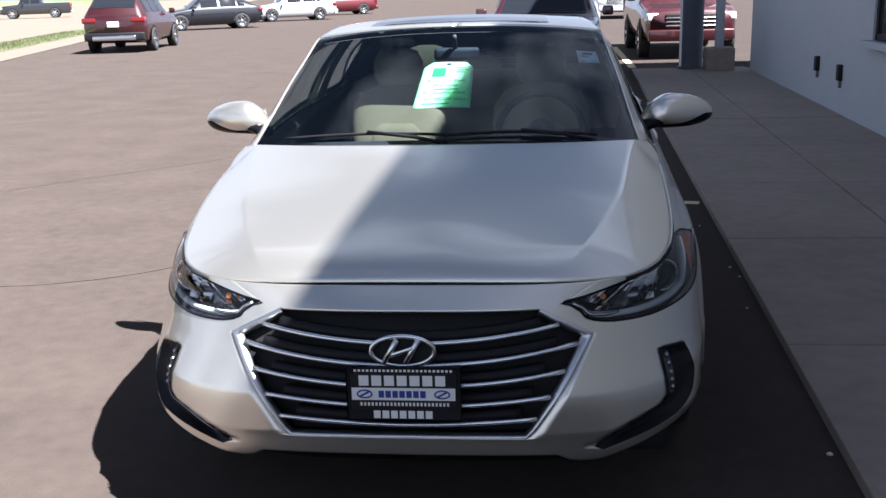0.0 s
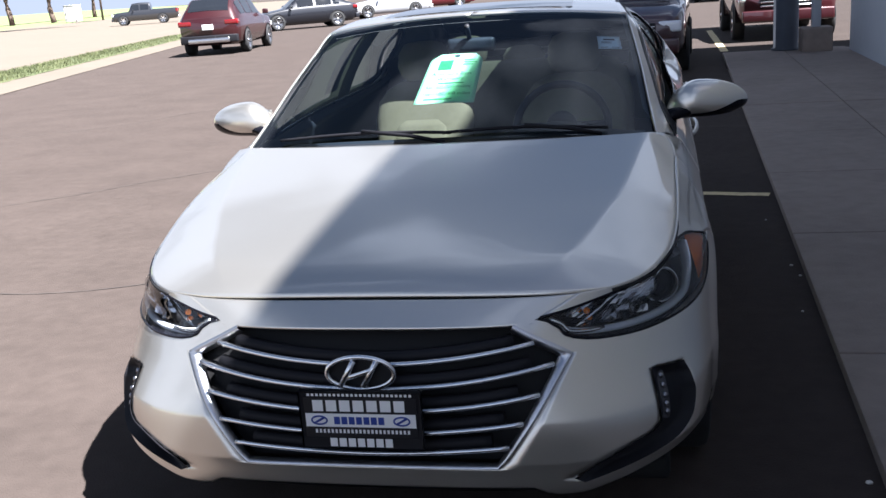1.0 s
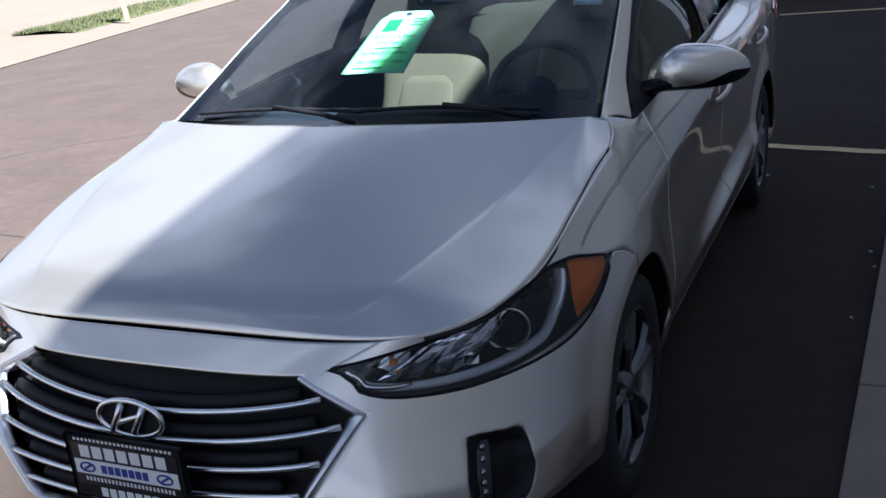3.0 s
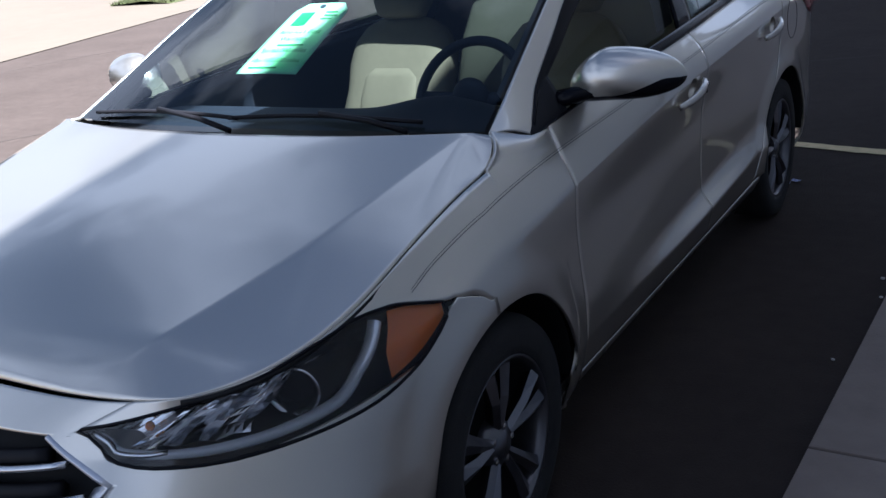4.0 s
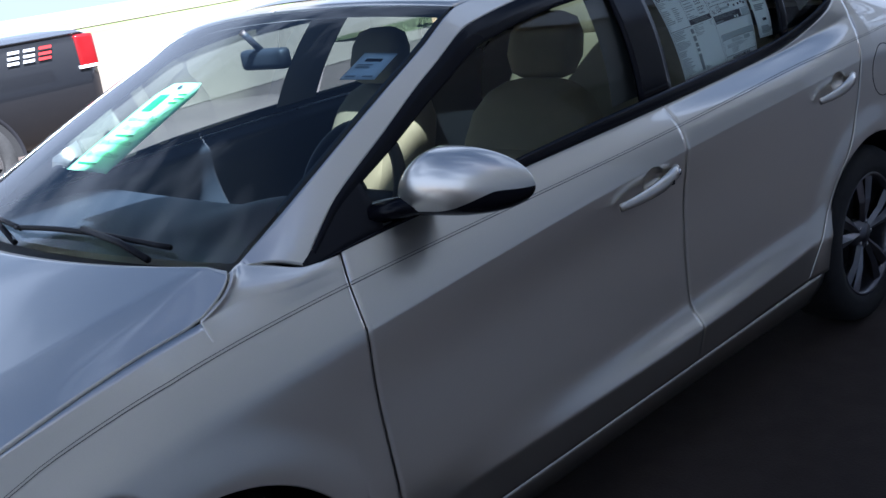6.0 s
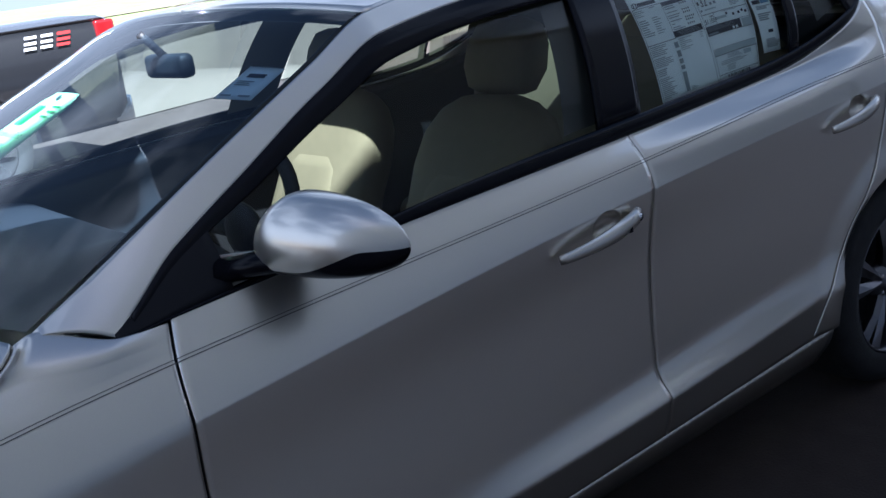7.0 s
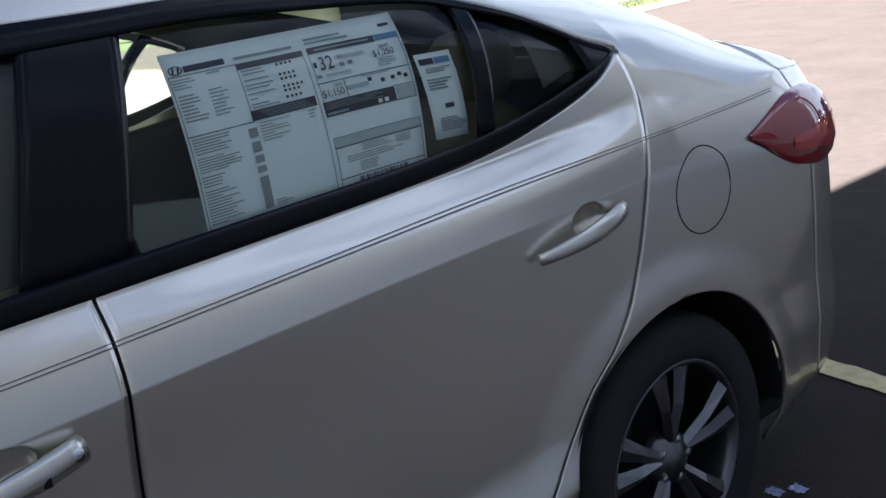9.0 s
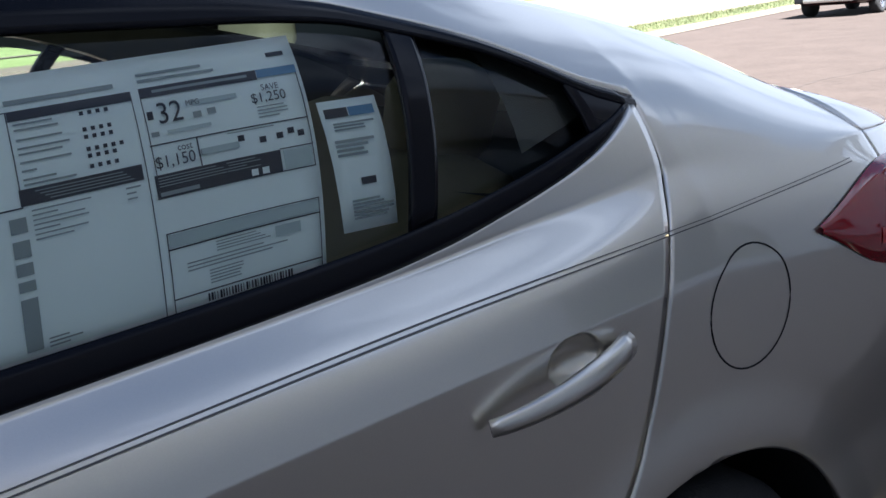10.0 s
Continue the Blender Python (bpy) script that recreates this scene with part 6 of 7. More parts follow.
def stripe_on_ground(p, q, w, label):
    p, q = Vector((*p, 0)), Vector((*q, 0))
    d = (q - p).normalized()
    n_ = Vector((-d.y, d.x, 0)) * w / 2
    bm = bmesh.new()
    n = 40

    def f(a, b):
        e = 0.006 * noise.noise(Vector((a * 55, b * 3, p.y))) if b in (0, 1) else 0
        return p.lerp(q, a) + n_ * (2 * b - 1) * (1 + e / w * 4) + Vector((0, 0, 0.006))
    add_grid(bm, f, n, 1, (0, 0, -50))
    tagged(part("parking_line", bm, M_YELLOW, None), label, "parking line", group="parking lines", kind="structure")


stripe_on_ground((1.50, 4.60), (-0.30, 5.00), 0.10, "worn yellow parking line on asphalt")
stripe_on_ground((1.70, 11.20), (0.2, 11.05), 0.10, "worn yellow parking line on asphalt")
stripe_on_ground((2.04, 16.6), (2.12, 23.0), 0.14, "worn yellow parking line on asphalt")

# litter: pale pebbles along the kerb and a scrap of pale film
M_PEBBLE = mat("pale_pebble", (0.62, 0.60, 0.56), 0.8)
M_FILM = mat("pale_film", (0.45, 0.50, 0.80), 0.4, vary=0.2, scale=60)


def pebble(x, y, r, z=0.0):
    bm = bmesh.new()
    bmesh.ops.create_icosphere(bm, subdivisions=1, radius=r)
    for v in bm.verts:
        v.co = Vector((v.co.x * 1.2, v.co.y, v.co.z * 0.7 + r * 0.6)) * (1 + 0.2 * noise.noise(v.co * 90 + Vector((x, y, 0)) * 7))
    ob = part("pebble", bm, M_PEBBLE, None)
    ob.location = (x, y, z)
    tagged(ob, "small pale pebble lying beside the kerb", "pebble", group="pebbles by the kerb")


for x, y, r in ((1.345, 0.585, 0.010), (1.42, 2.90, 0.008), (1.375, 2.17, 0.006), (1.44, 2.72, 0.007), (1.40, 3.9, 0.006)):
    pebble(x, y, r)
for x, y in ((0.81, 4.03), (0.85, 4.075)):
    bm = bmesh.new()
    add_grid(bm, lambda a, b: Vector(((a - 0.5) * 0.042, (b - 0.5) * 0.032, 0.006 + 0.016 * abs(noise.noise(Vector((a * 5, b * 5, x * 9)))))), 10, 8, (0, 0, -5))
    ob = part("film_scrap", bm, M_FILM, None)
    ob.location = (x, y, 0)
    tagged(ob, "crumpled scrap of pale blue plastic film on asphalt", "litter", group="film scraps")

# ---------------------------------------------------------------- building
WY0, WY1, WH = -12.0, 15.2, 6.6
WIN = (5.6, 8.05, 0.93, 2.6)          # window: y from, to, z from, to


def wall_box(name, y0, y1, z0, z1, thick=0.3):
    bm = bmesh.new()
    vs = []
    for z in (z0, z1):
        for y, d in ((y0, 0), (y1, 0), (y1, thick), (y0, thick)):
            vs.append(bm.verts.new((wall_x(y) + d, y, z)))
    for q in ((0, 1, 2, 3), (4, 5, 6, 7), (0, 1, 5, 4), (1, 2, 6, 5), (2, 3, 7, 6), (3, 0, 4, 7)):
        bm.faces.new([vs[k] for k in q])
    bmesh.ops.recalc_face_normals(bm, faces=bm.faces[:])
    return bm


bld = thing("wall_east", (wall_x(2), 2, 0), "white painted block wall of a dealership, in shade", "wall", kind="structure")
inv = bld.matrix_world.inverted()
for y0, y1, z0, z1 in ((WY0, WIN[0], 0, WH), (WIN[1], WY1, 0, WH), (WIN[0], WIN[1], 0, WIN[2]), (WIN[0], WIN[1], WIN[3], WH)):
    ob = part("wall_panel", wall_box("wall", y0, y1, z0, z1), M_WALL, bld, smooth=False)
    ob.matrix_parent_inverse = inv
bm = bmesh.new()
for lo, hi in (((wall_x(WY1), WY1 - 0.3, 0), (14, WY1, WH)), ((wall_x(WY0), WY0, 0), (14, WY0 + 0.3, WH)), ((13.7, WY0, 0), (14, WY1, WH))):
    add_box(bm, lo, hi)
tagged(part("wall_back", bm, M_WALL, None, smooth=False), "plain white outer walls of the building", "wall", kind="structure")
tagged(part("roof_slab", box((3.6, WY0, WH - 0.2), (14, WY1, WH - 0.004)), M_CONC, None, smooth=False), "flat roof of the building", "roof", kind="structure")
win = thing("window_1", (wall_x(6.8), 6.8, WIN[2]), "dark-framed window with a white sill in the wall", "window", kind="structure")
inv = win.matrix_world.inverted()
M_WINDARK = mat("office_dark", (0.03, 0.035, 0.04), 0.06)
xw = wall_x(6.8)
for nm, lo, hi, mt in (("window_sill", (xw - 0.07, WIN[0] - 0.06, WIN[2] - 0.07), (xw + 0.24, WIN[1] + 0.06, WIN[2]), M_WALL),
                       ("window_frame", (xw + 0.06, WIN[0], WIN[2]), (xw + 0.12, WIN[0] + 0.06, WIN[3]), M_BLACK),
                       ("window_frame", (xw + 0.06, WIN[1] - 0.06, WIN[2]), (xw + 0.12, WIN[1], WIN[3]), M_BLACK),
                       ("window_frame", (xw + 0.06, WIN[0], WIN[2]), (xw + 0.12, WIN[1], WIN[2] + 0.06), M_BLACK),
                       ("window_frame", (xw + 0.06, WIN[0], WIN[3] - 0.06), (xw + 0.12, WIN[1], WIN[3]), M_BLACK),
                       ("pane", (xw + 0.085, WIN[0] + 0.055, WIN[2] + 0.055), (xw + 0.095, WIN[1] - 0.055, WIN[3] - 0.055), M_WINDARK)):
    ob = part(nm, box(lo, hi, 0.004 if nm != "pane" else 0), mt, win, smooth=False)
    ob.matrix_parent_inverse = inv
for y, z in ((9.15, 0.51), (10.25, 0.53)):
    x = wall_x(y)
    ob = thing("outlet_box", (x, y, z), "small dark metal outlet box on the white wall", "outlet", group="wall outlets")
    part("cover", box((-0.05, -0.055, -0.09), (0.004, 0.055, 0.09), 0.012, 3), M_BLACK, ob)
    part("pipe", box((-0.03, -0.02, -0.17), (0.002, 0.02, -0.085), 0.006), M_ALLOY, ob)

# column and post at the building's corner
M_COLUMN = mat("dark_column_paint", (0.055, 0.062, 0.078), 0.6, vary=0.15, scale=5, bump=0.1, bump_scale=60)
col = thing("column", (2.98, 15.75, 0.03), "dark grey round column at the building's corner", "column")
bm = bmesh.new()
revolve(bm, [(0.0, 0.0001), (0.0, 0.235), (0.05, 0.235), (0.06, 0.205), (5.2, 0.205), (5.2, 0.0001)], 32, 'z')
part("shaft", bm, M_COLUMN, col)
blk = thing("post", (3.40, 15.35, 0.03), "white square post on a concrete block", "post")
part("block", box((-0.24, -0.22, 0), (0.24, 0.22, 0.40), 0.03, 3), M_CONC, blk)
part("shaft", box((-0.07, -0.07, 0.39), (0.07, 0.07, 5.2), 0.01), M_WALL, blk)
tagged(part("canopy", box((2.6, 15.2, 5.2), (14, 16.2, 5.5), 0.02), M_WALL, None, smooth=False), "white canopy edge carried by the column", "canopy", kind="structure")

# ---------------------------------------------------------------- other vehicles
M_TINT = mat("dark_auto_glass", (0.012, 0.014, 0.018), 0.04)
STN = {
    "suv": [(0.0, .42, .70, .74, .78, .66), (.03, .30, .82, .86, .93, .84), (.12, .26, .93, .97, 1, .90), (.27, .26, 1.0, 1.05, 1, .86),
            (.42, .26, 1.04, 1.58, 1, .70), (.58, .26, 1.06, 1.65, 1, .70), (.84, .26, 1.08, 1.60, 1, .68), (.94, .28, 1.06, 1.36, .98, .72), (1.0, .42, .96, 1.02, .90, .80)],
    "sedan": [(0.0, .38, .62, .65, .76, .66), (.03, .24, .70, .74, .92, .80), (.14, .20, .80, .84, 1, .86), (.28, .20, .90, .94, 1, .84),
              (.44, .20, .93, 1.40, 1, .66), (.58, .20, .94, 1.44, 1, .66), (.80, .20, .96, 1.28, 1, .68), (.92, .22, .97, 1.06, .98, .78), (1.0, .36, .90, .94, .86, .74)],
    "pickup": [(0.0, .50, .92, .97, .84, .74), (.03, .38, 1.02, 1.07, .95, .86), (.14, .36, 1.10, 1.14, 1, .90), (.25, .36, 1.16, 1.20, 1, .88),
               (.33, .36, 1.20, 1.84, 1, .74), (.45, .36, 1.20, 1.90, 1, .74), (.58, .36, 1.20, 1.86, 1, .74), (.605, .36, 1.22, 1.27, 1, .97), (.80, .36, 1.23, 1.27, 1, .97), (.985, .38, 1.23, 1.27, 1, .97), (1.0, .45, 1.2, 1.24, .97, .94)],
}


def vehicle(name, kind, at, turn, size, colour, label, group="", wheel_r=0.34, facing_detail=True):
    """A parked vehicle: its nose towards local +y, on wheels, with glass, lamps and bumpers."""
    L, W, H = size
    v = thing(name, (at[0], at[1], 0), label, "car" if kind != "pickup" else "pickup", group=group, turn=turn)
    st = STN[kind]
    hs = H / max(s_[3] for s_ in st)
    hw = W / 2

    def prof(f):
        z0, zb, zt, wb, wt = keyed(f, [(s_[0], tuple(s_[1:])) for s_ in st])
        return z0 * hs, zb * hs, zt * hs, wb * hw, wt * hw

    def ring(f):
        z0, zb, zt, wb, wt = prof(f)
        y = L * (0.5 - f)
        half = [(0, z0), (wb * 0.84, z0), (wb * 0.97, z0 + 0.10), (wb, z0 + (zb - z0) * 0.55), (wb * 0.985, zb - 0.06), (wb * 0.955, zb),
                (wt + (wb * 0.955 - wt) * 0.5, zb + (zt - zb) * 0.5), (wt, zt - 0.03), (wt * 0.9, zt), (0, zt + 0.025)]
        return [Vector((x, y, z)) for x, z in half] + [Vector((-x, y, z)) for x, z in reversed(half[1:-1])]
    fs = sorted(set([k / 60 for k in range(61)] + [s_[0] for s_ in st]))
    bm = bmesh.new()
    rings = [[bm.verts.new(p) for p in ring(f)] for f in fs]
    n = len(rings[0])
    for A, B in zip(rings, rings[1:]):
        for k in range(n):
            bm.faces.new([A[k], A[(k + 1) % n], B[(k + 1) % n], B[k]])
    bm.faces.new(rings[0])
    bm.faces.new(rings[-1])
    bmesh.ops.recalc_face_normals(bm, faces=bm.faces[:])
    pm = paint(name + "_paint", colour, metal=0.25, rough=0.42)
    part("body", bm, pm, v)
    cab = {"suv": (0.30, 0.93), "sedan": (0.31, 0.90), "pickup": (0.26, 0.60)}[kind]

    def side(f, q, s, out):
        z0, zb, zt, wb, wt = prof(f)
        return Vector((s * (wb * 0.955 + (wt - wb * 0.955) * q + out), L * (0.5 - f), zb + (zt - 0.03 - zb) * q))
    spans = {"suv": ((0.385, 0.56), (0.585, 0.74), (0.76, 0.88)), "sedan": ((0.40, 0.56), (0.585, 0.74), (0.755, 0.82)), "pickup": ((0.31, 0.42), (0.44, 0.565))}[kind]
    for f0, f1 in spans:
        for s in (1, -1):
            bm = bmesh.new()
            add_grid(bm, lambda a, b: side(f0 + (f1 - f0) * a, 0.10 + 0.74 * b, s, 0.012), 8, 4, (0, 0, 0.6))
            part("side_window", bm, M_TINT, v)

    def top(f, x, out):
        z0, zb, zt, wb, wt = prof(f)
        return Vector((x * wt * 0.88, L * (0.5 - f) , zt + 0.025 * (1 - abs(x)) + out))
    rear = {"suv": (0.87, 0.965), "sedan": (0.70, 0.90), "pickup": (0.584, 0.602)}[kind]
    front = {"suv": (0.285, 0.40), "sedan": (0.295, 0.42), "pickup": (0.258, 0.325)}[kind]
    for nm, (f0, f1) in (("windshield", front), ("rear_window", rear)):
        bm = bmesh.new()
        add_grid(bm, lambda a, b: top(f0 + (f1 - f0) * b, 2 * a - 1, 0.012), 8, 8, (0, 0, 0.3))
        part(nm, bm, M_TINT, v)
    wf = {"suv": (0.195, 0.80), "sedan": (0.195, 0.785), "pickup": (0.165, 0.765)}[kind]
    for f in wf:
        for s in (1, -1):
            w = new("wheel")
            w.parent = v
            w.location = (s * (hw - 0.072), L * (0.5 - f), wheel_r)
            w.scale = (s, 1, 1)
            bm = bmesh.new()
            k = wheel_r
            revolve(bm, [(0.0, k * 0.64), (0.095, k * 0.66), (0.112, k * 0.80), (0.10, k * 0.95), (0.06, k), (-0.12, k), (-0.12, 0.001)], 36)
            part("tyre", bm, M_RUBBER, w)
            bm = bmesh.new()
            revolve(bm, [(0.10, k * 0.665), (0.107, k * 0.64), (0.07, k * 0.60), (0.03, k * 0.2), (0.03, 0.001)], 36)
            rim = part("rim", bm, M_ALLOY if kind != "pickup" else M_DARK, w)
            nsp = 6 if kind == "pickup" else 5
            for j in range(nsp):
                t = 2 * math.pi * j / nsp
                c, s_ = math.cos(t), math.sin(t)
                sd = Vector((0, -s_, c))
                A, B = Vector((0.075, k * 0.14 * c, k * 0.14 * s_)), Vector((0.098, k * 0.63 * c, k * 0.63 * s_))
                bm = bmesh.new()
                q = [A + sd * k * 0.075, A - sd * k * 0.075, B - sd * k * 0.15, B + sd * k * 0.15]
                fr = [bm.verts.new(p) for p in q]
                bk = [bm.verts.new(p - Vector((0.04, 0, 0))) for p in q]
                bm.faces.new(fr)
                for m_ in range(4):
                    bm.faces.new([fr[m_], bk[m_], bk[(m_ + 1) % 4], fr[(m_ + 1) % 4]])
                bmesh.ops.recalc_face_normals(bm, faces=bm.faces[:])
                part("spoke", bm, M_ALLOYM, rim, smooth=False)
            bm = bmesh.new()
            revolve(bm, [(0.07, k * 0.17), (0.10, k * 0.13), (0.104, 0.001)], 20)
            part("hub_cap", bm, M_ALLOYM, rim)
            z0, zb, zt, wb, wt = prof(f)
            bm = bmesh.new()
            n_ = 24
            prv = None
            for j in range(n_ + 1):
                t = math.pi * j / n_
                o = [bm.verts.new((s * (wb * x_), L * (0.5 - f) + r_ * math.cos(t), wheel_r + r_ * math.sin(t))) for x_, r_ in ((1.004, k * 1.20), (1.008, k * 1.12), (0.80, k * 1.10))]
                if prv:
                    bm.faces.new([prv[0], prv[1], o[1], o[0]])
                    bm.faces.new([prv[1], prv[2], o[2], o[1]])
                prv = o
            part("arch_trim", bm, M_BLACK if kind != "sedan" else pm, v)
            bm = bmesh.new()
            prv = None
            for j in range(n_ + 1):
                t = math.pi * j / n_
                o = [bm.verts.new((s * wb * 1.003, L * (0.5 - f) + r_ * math.cos(t), max(z0, wheel_r + r_ * math.sin(t)))) for r_ in (0.0, k * 1.13)]
                if prv:
                    bm.faces.new([prv[0], prv[1], o[1]] if j else o)
                prv = o
            part("arch_shadow", bm, M_DARK, v)
    # bumpers, lamps, plate
    zf = prof(0.03)
    zr = prof(0.97)

    def bar(nm, y0, y1, z0, z1, w, mt, lab="", x0=None):
        lo = (-w if x0 is None else x0, y0, z0)
        part(nm, box(lo, (w, y1, z1), 0.03, 2), mt, v, lab)
    bar("front_bumper", L * 0.5 - 0.10, L * 0.5 + 0.05, zf[0] + 0.02, zf[0] + 0.24, hw * 0.90, pm)
    bar("rear_bumper", -L * 0.5 - 0.06, -L * 0.5 + 0.12, zr[0] + 0.02, zr[0] + 0.24, hw * 0.92, {"pickup": M_ALLOYM, "suv": M_BLACK, "sedan": pm}[kind])
    bar("grille", L * 0.5 - 0.06, L * 0.5 + 0.015, zf[0] + 0.27, zf[2] - 0.10, hw * 0.55, M_BLACK)
    for j in range(3):
        z = zf[0] + 0.30 + (zf[2] - zf[0] - 0.42) * j / 3
        bar("grille_bar", L * 0.5 - 0.03, L * 0.5 + 0.03, z, z + 0.03, hw * 0.54, M_CHROME)
    zl = zf[2] - 0.15
    for s in (1, -1):
        bm = bmesh.new()
        add_box(bm, (min(s * hw * 0.58, s * hw * 0.94), L * 0.5 - 0.20, zl - 0.09), (max(s * hw * 0.58, s * hw * 0.94), L * 0.5 - 0.005, zl + 0.07), 0.04, 3)
        part("headlamp", bm, M_GUIDE, v, "clear headlamp")
        bm = bmesh.new()
        zt_ = zr[1] - 0.02
        if kind == "pickup":
            add_box(bm, (min(s * hw * 0.84, s * hw * 1.012), -L * 0.5 - 0.012, zt_ - 0.28), (max(s * hw * 0.84, s * hw * 1.012), -L * 0.5 + 0.16, zt_ + 0.02), 0.03, 3)
        else:
            add_box(bm, (min(s * hw * 0.52, s * hw * 0.965), -L * 0.5 - 0.01, zt_ - 0.16), (max(s * hw * 0.52, s * hw * 0.965), -L * 0.5 + 0.24, zt_ + 0.0), 0.05, 3)
        part("tail_lamp", bm, M_REDLENS2, v, "red tail lamp")
        bm = bmesh.new()
        zb_ = prof(0.33)[1]
        add_box(bm, (min(s * (hw + 0.02), s * (hw + 0.20)), L * 0.5 - L * 0.345, zb_ + 0.02), (max(s * (hw + 0.02), s * (hw + 0.20)), L * 0.5 - L * 0.345 + 0.10, zb_ + 0.17), 0.04, 3)
        part("door_mirror", bm, pm, v)
    zp = zr[0] + (0.40 if kind != "pickup" else 0.12)
    part("plate", box((-0.16, -L * 0.5 - 0.075, zp), (0.16, -L * 0.5 - 0.03, zp + 0.15), 0.004), M_WHITE, v, "white plate")
    return v


M_REDLENS2 = mat("red_lamp_plastic", (0.16, 0.006, 0.008), 0.15, coat=1.0)
suv = vehicle("red_suv", "suv", (-12.15, 27.6), 8, (4.45, 1.85, 1.66), (0.030, 0.0020, 0.0036), "dark red compact suv parked with its rear to the lot", "parked cars")
part("skid_plate", box((-0.62, -2.32, 0.36), (0.62, -2.20, 0.50), 0.04, 3), M_ALLOYM, suv, "silver skid plate")
vehicle("black_wagon", "sedan", (-15.1, 43.4), 121, (4.75, 1.82, 1.46), (0.008, 0.009, 0.014), "black wagon parked side-on", "parked cars")
vehicle("silver_car", "sedan", (-13.6, 53.5), 118, (4.6, 1.8, 1.46), (0.55, 0.56, 0.58), "silver car parked side-on far off", "parked cars")
vehicle("maroon_car", "sedan", (-13.0, 64.0), 118, (4.6, 1.8, 1.46), (0.10, 0.01, 0.015), "dark red car parked far off", "parked cars")
vehicle("far_pickup", "pickup", (-42.5, 80.5), 112, (5.6, 1.95, 1.85), (0.012, 0.013, 0.018), "black pickup standing side-on across the street", "parked cars", wheel_r=0.40)
vehicle("maroon_pickup", "pickup", (3.35, 21.2), 180, (5.5, 1.90, 1.80), (0.045, 0.005, 0.008), "maroon pickup parked nose out behind the column", "parked cars", wheel_r=0.37)
vehicle("white_suv", "suv", (3.6, 45.0), 180, (4.8, 1.9, 1.8), (0.72, 0.73, 0.74), "white suv parked far off", "parked cars")
vehicle("dark_suv", "suv", (0.42, 15.1), 177, (4.6, 1.86, 1.68), (0.045, 0.010, 0.013), "very dark red suv parked behind the sedan", "parked cars")
truck = vehicle("black_pickup", "pickup", (-7.15, 1.50), 180, (5.5, 2.0, 2.0), (0.007, 0.008, 0.011), "black pickup with chrome six-spoke wheels parked in the sun", "parked cars", wheel_r=0.40)

# ---------------------------------------------------------------- far side of the street and the mailbox
M_WOOD = mat("post_wood", (0.42, 0.27, 0.14), 0.8, vary=0.2, scale=18, bump=0.3, bump_scale=60)
M_BARK = mat("bark", (0.11, 0.08, 0.06), 0.9, vary=0.3, scale=10, bump=0.8, bump_scale=25)
M_LEAF = mat("leaves", (0.055, 0.10, 0.025), 0.7, color2=(0.10, 0.15, 0.04), scale=5)
mb = thing("mailbox", (-12.9, 14.8, 0.03), "black mailbox on a leaning wooden post beside the street", "mailbox", turn=-14)
bm = bmesh.new()
tube(bm, [Vector((0.10, 0, 0)), Vector((0.02, 0, 0.55)), Vector((-0.06, 0, 1.02))], 0.062, 4, flat=1.0)
part("post", bm, M_WOOD, mb, smooth=False)
bm = bmesh.new()
prof_ = [(0.10 * math.cos(t), 0.13 + 0.10 * math.sin(t)) for t in [math.pi * k / 12 for k in range(13)]] + [(-0.10, 0.0), (0.10, 0.0)]
A = [bm.verts.new((-0.06 + x, -0.26, 1.0 + z)) for x, z in prof_]
B = [bm.verts.new((-0.06 + x, 0.26, 1.0 + z)) for x, z in prof_]
for k in range(len(prof_)):
    bm.faces.new([A[k], A[(k + 1) % len(prof_)], B[(k + 1) % len(prof_)], B[k]])
bm.faces.new(A)
bm.faces.new(B)
bmesh.ops.recalc_face_normals(bm, faces=bm.faces[:])
part("box", bm, M_BLACK, mb, smooth=False)
part("flag", box((0.045, -0.1, 1.16), (0.055, -0.02, 1.28), 0.002), M_REDLENS2, mb)


def tree(x, y, z, h, seed):
    rr = random.Random(seed)
    ob = thing("tree", (x, y, z), "leafy roadside tree on the far lawn", "tree", group="trees across the street")
    bm = bmesh.new()
    tube(bm, [Vector((0.1 * math.sin(k * 1.3 + seed), 0.1 * math.cos(k), h * 0.55 * k / 6)) for k in range(7)], lambda t: 0.30 - 0.17 * t, 10)
    tips = []
    for k in range(9):
        t = rr.random() * 6.28
        b0 = Vector((0, 0, h * (0.28 + 0.26 * rr.random())))
        tip = b0 + Vector((math.cos(t), math.sin(t), 0.7 + 0.5 * rr.random())) * h * 0.26
        tube(bm, [b0, b0.lerp(tip, 0.5) + Vector((0, 0, 0.1)), tip], lambda q: 0.10 - 0.075 * q, 6)
        tips.append(tip)
    part("trunk", bm, M_BARK, ob)
    bm = bmesh.new()
    for _ in range(2600):
        c = rr.choice(tips) + Vector((rr.gauss(0, 1), rr.gauss(0, 1), rr.gauss(0.3, 0.7))) * h * 0.10
        d1 = Vector((rr.gauss(0, 1), rr.gauss(0, 1), rr.gauss(0, 1))).normalized() * 0.17
        d2 = d1.orthogonal().normalized() * 0.09
        bm.faces.new([bm.verts.new(c - d1), bm.verts.new(c + d2), bm.verts.new(c + d1), bm.verts.new(c - d2)])
    part("crown", bm, M_LEAF, ob, smooth=False)


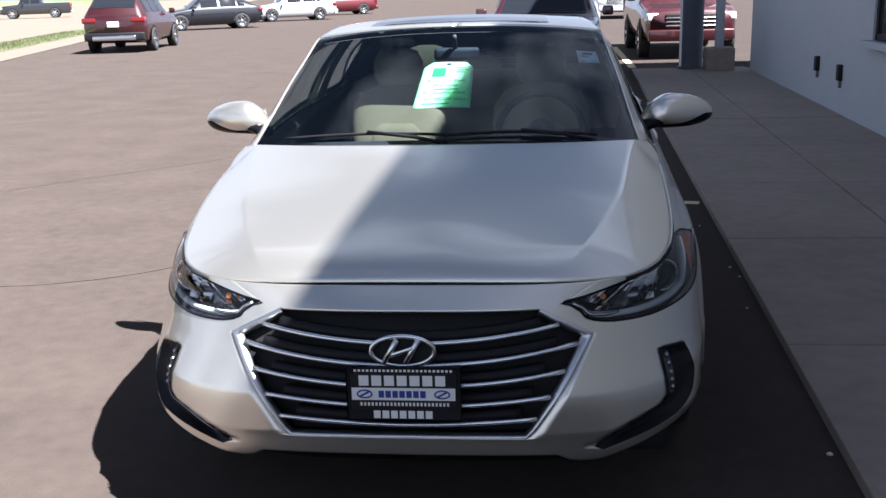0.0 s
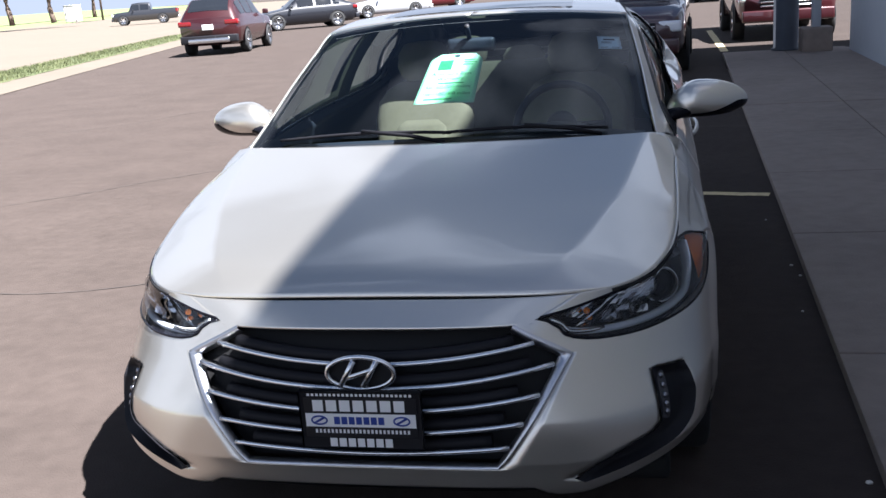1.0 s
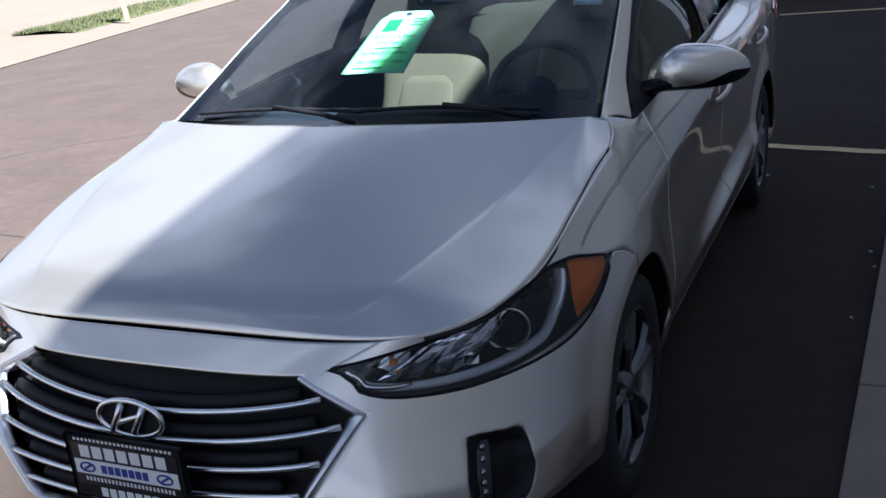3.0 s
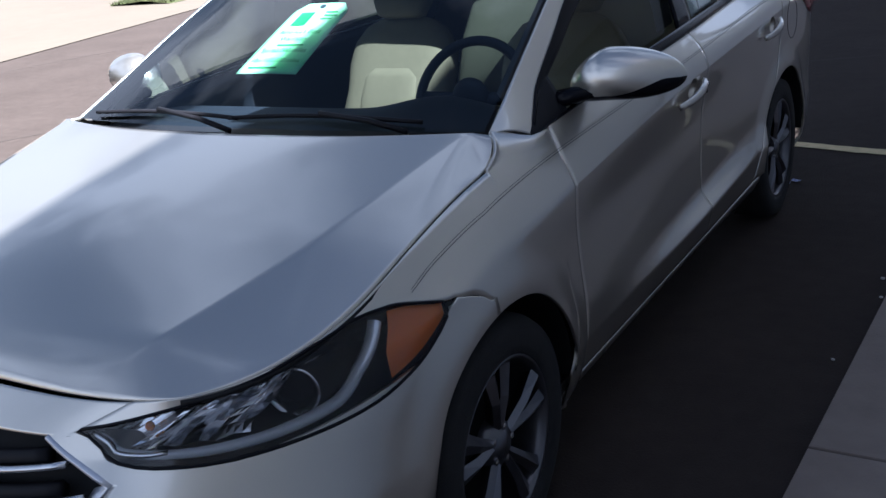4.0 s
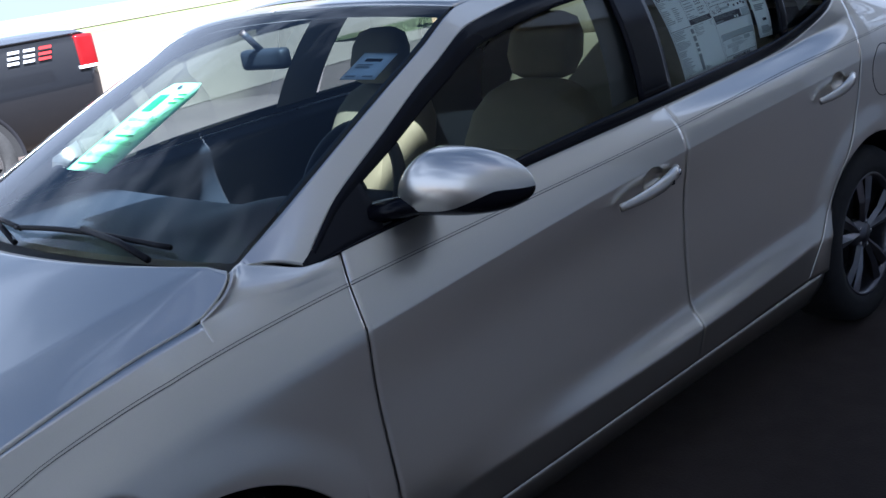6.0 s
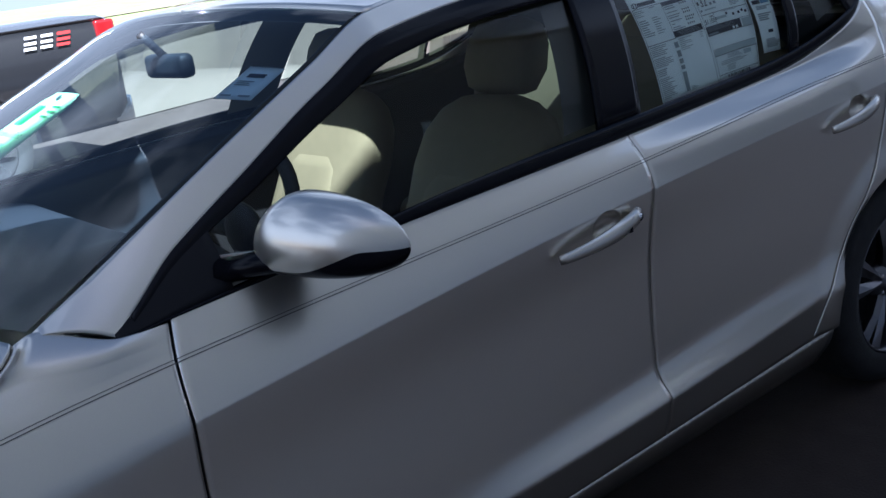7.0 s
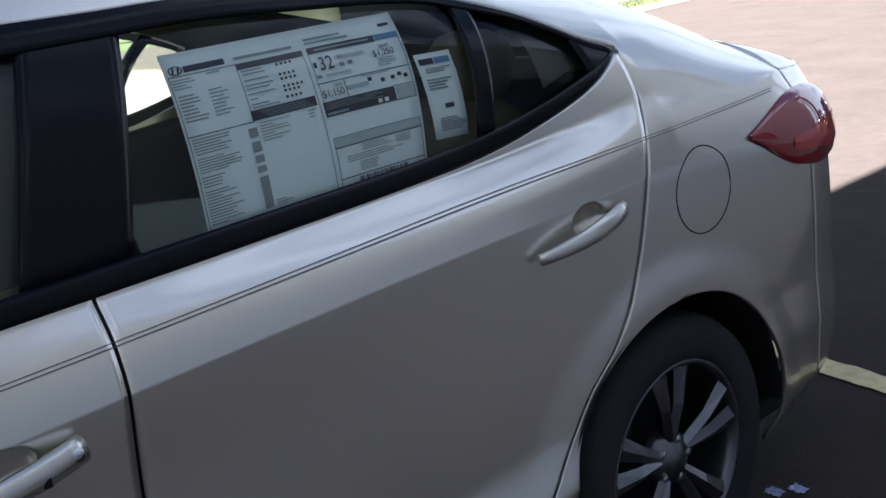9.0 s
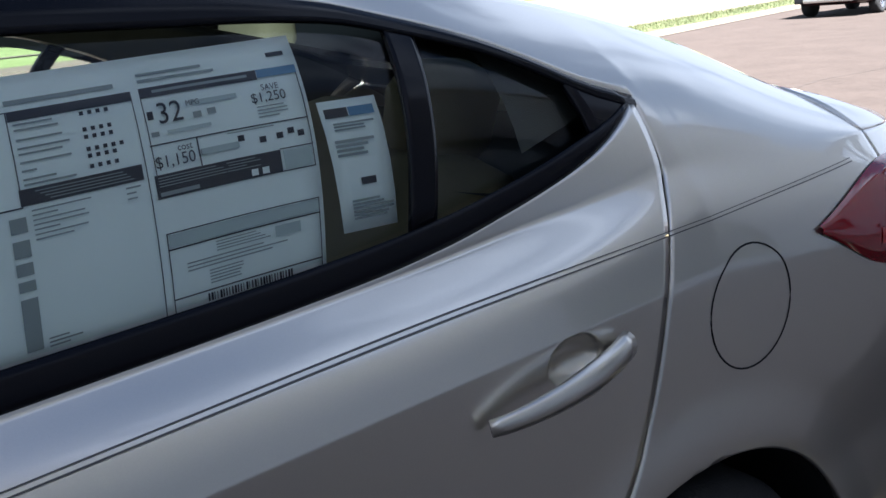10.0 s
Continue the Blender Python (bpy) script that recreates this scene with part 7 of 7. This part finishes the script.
for x, y, h, sd in ((-63.0, 91.0, 9, 1), (-59.5, 93.0, 8, 2), (-82, 84, 10, 3), (-75, 128, 9, 4), (-98, 96, 10, 5)):
    tree(x, y, 0.55, h, sd)
M_GREYW = mat("painted_metal", (0.68, 0.70, 0.68), 0.6, vary=0.05, scale=4)
ub = thing("utility_box", (-58.0, 94.5, 0.5), "pale metal utility cabinet on the far lawn", "utility box")
part("cabinet", box((-0.7, -0.5, 0), (0.7, 0.5, 1.6), 0.04), M_GREYW, ub)
part("lid", box((-0.74, -0.54, 1.6), (0.74, 0.54, 1.68), 0.02), M_GREYW, ub)
for x, y, r, h, mt in ((-56.2, 92.0, 0.10, 1.7, M_WHITE), (-54.4, 94.0, 0.11, 8.0, M_BARK)):
    ob = thing("pole", (x, y, 0.45), "slim pole standing on the far lawn", "pole", group="poles across the street")
    bm = bmesh.new()
    revolve(bm, [(0, 0.001), (0, r), (h, r * 0.8), (h, 0.001)], 12, 'z')
    part("shaft", bm, mt, ob)

# the pickup's bed-side decal, wheel-house liner and white-edged lamp
M_DECAL = mat("decal_grey", (0.50, 0.51, 0.54), 0.4)
M_DECALR = mat("decal_red", (0.50, 0.03, 0.03), 0.4)
for k, (w, mt) in enumerate(((0.10, M_DECAL), (0.10, M_DECAL), (0.11, M_DECALR))):
    bm = bmesh.new()
    y0 = -1.97 - 0.135 * k
    for dz0, dz1 in ((0.0, 0.022), (0.042, 0.064), (0.088, 0.11)):
        vs = [bm.verts.new((-1.006, y, z)) for y, z in ((y0 - dz0 * 0.25, 1.14 + dz0), (y0 - w - dz0 * 0.25, 1.14 + dz0), (y0 - w - dz1 * 0.25, 1.14 + dz1), (y0 - dz1 * 0.25, 1.14 + dz1))]
        bm.faces.new(vs)
    part("decal", bm, mt, truck, "pale decal bars" if k < 2 else "red decal bars", smooth=False)
for s in (1, -1):
    part("lamp_stripe", box((s * 0.992 - 0.025, -2.765, 1.005), (s * 0.992 + 0.025, -2.575, 1.03), 0.004), M_WHITE, truck, "white reversing strip")

# dark shut lines: rubber seals deep in the gaps of bonnet and doors, and the tail lamps' inner pieces
for s in (1, -1):
    lines = [[hood_side(k / 60) - Vector((0.0, 0.0, 0.010)) for k in range(1, 54)]]
    for sm in (seam_f, seam_b, seam_r):
        lines.append([body(sm(v), v) - Vector((0.014, 0, 0)) for v in [0.15 + 0.84 * k / 40 for k in range(41)]])
    for pts in lines:
        bm = bmesh.new()
        tube(bm, [rel_s(p, s) for p in pts], 0.0058, 6)
        part("seal", bm, M_DARK, car, "dark rubber seal")

M_REDCORE = mat("red_core", (0.55, 0.012, 0.012), 0.2, coat=1.0)
for s in (1, -1):
    tl = [o for o in bpy.data.objects if o.name.startswith("tail_lamp") and o.parent is car][0 if s == 1 else 1]
    bm = bmesh.new()
    add_grid(bm, lambda a, b: tail_on(0.16 + 0.62 * a, 0.14 + 0.50 * b * (0.35 + 0.65 * a), 0.0016, s), 24, 10, INSIDE - CAR_AT)
    part("lamp_core", bm, M_REDCORE, tl, "bright red lamp core")

# hairline cracks in the asphalt
M_CRACK = mat("crack_filler", (0.042, 0.035, 0.031), 0.9, vary=0.3, scale=40)
rg3 = random.Random(11)
for x0, y0, ang, length in ((-6.5, 1.0, 1.25, 8.0), (-4.2, 2.5, 0.35, 4.5), (-9.5, 6.0, 1.0, 9.0), (-3.0, 9.0, 2.2, 6.0), (-2.2, 6.6, 0.2, 3.2), (0.5, 7.8, 0.05, 2.2)):
    bm = bmesh.new()
    p = Vector((x0, y0, 0.004))
    prev = None
    n = int(length / 0.12)
    for k in range(n + 1):
        d = Vector((math.cos(ang), math.sin(ang), 0))
        w = 0.0035 + 0.003 * rg3.random()
        nrm = Vector((-d.y, d.x, 0)) * w
        cur = (bm.verts.new(p + nrm), bm.verts.new(p - nrm))
        if prev:
            bm.faces.new([prev[1], cur[1], cur[0], prev[0]])
        prev = cur
        ang += rg3.uniform(-0.16, 0.16) - 0.004
        p = p + d * 0.12
    tagged(part("crack", bm, M_CRACK, None, smooth=False), "thin dark filled crack in the asphalt", "crack", group="cracks in the asphalt", kind="structure")

# black sheet in place of the shade below the front bumper, set back
def chin_shade_f(a, b):
    u = 0.95 * a
    v1 = max(av(u), bumper_low(u)) + 0.02
    p = body(u, 0.0).lerp(body(u, v1), b)
    d = (p - Vector((0, 0.95, p.z))).normalized()
    return p - d * (0.012 + 0.06 * (1 - b) ** 0.7)


skin("front_valance", chin_shade_f, 60, 8, M_BLACK, bumper, "black sheet standing in for the shade below the bumper", solid=0.004)
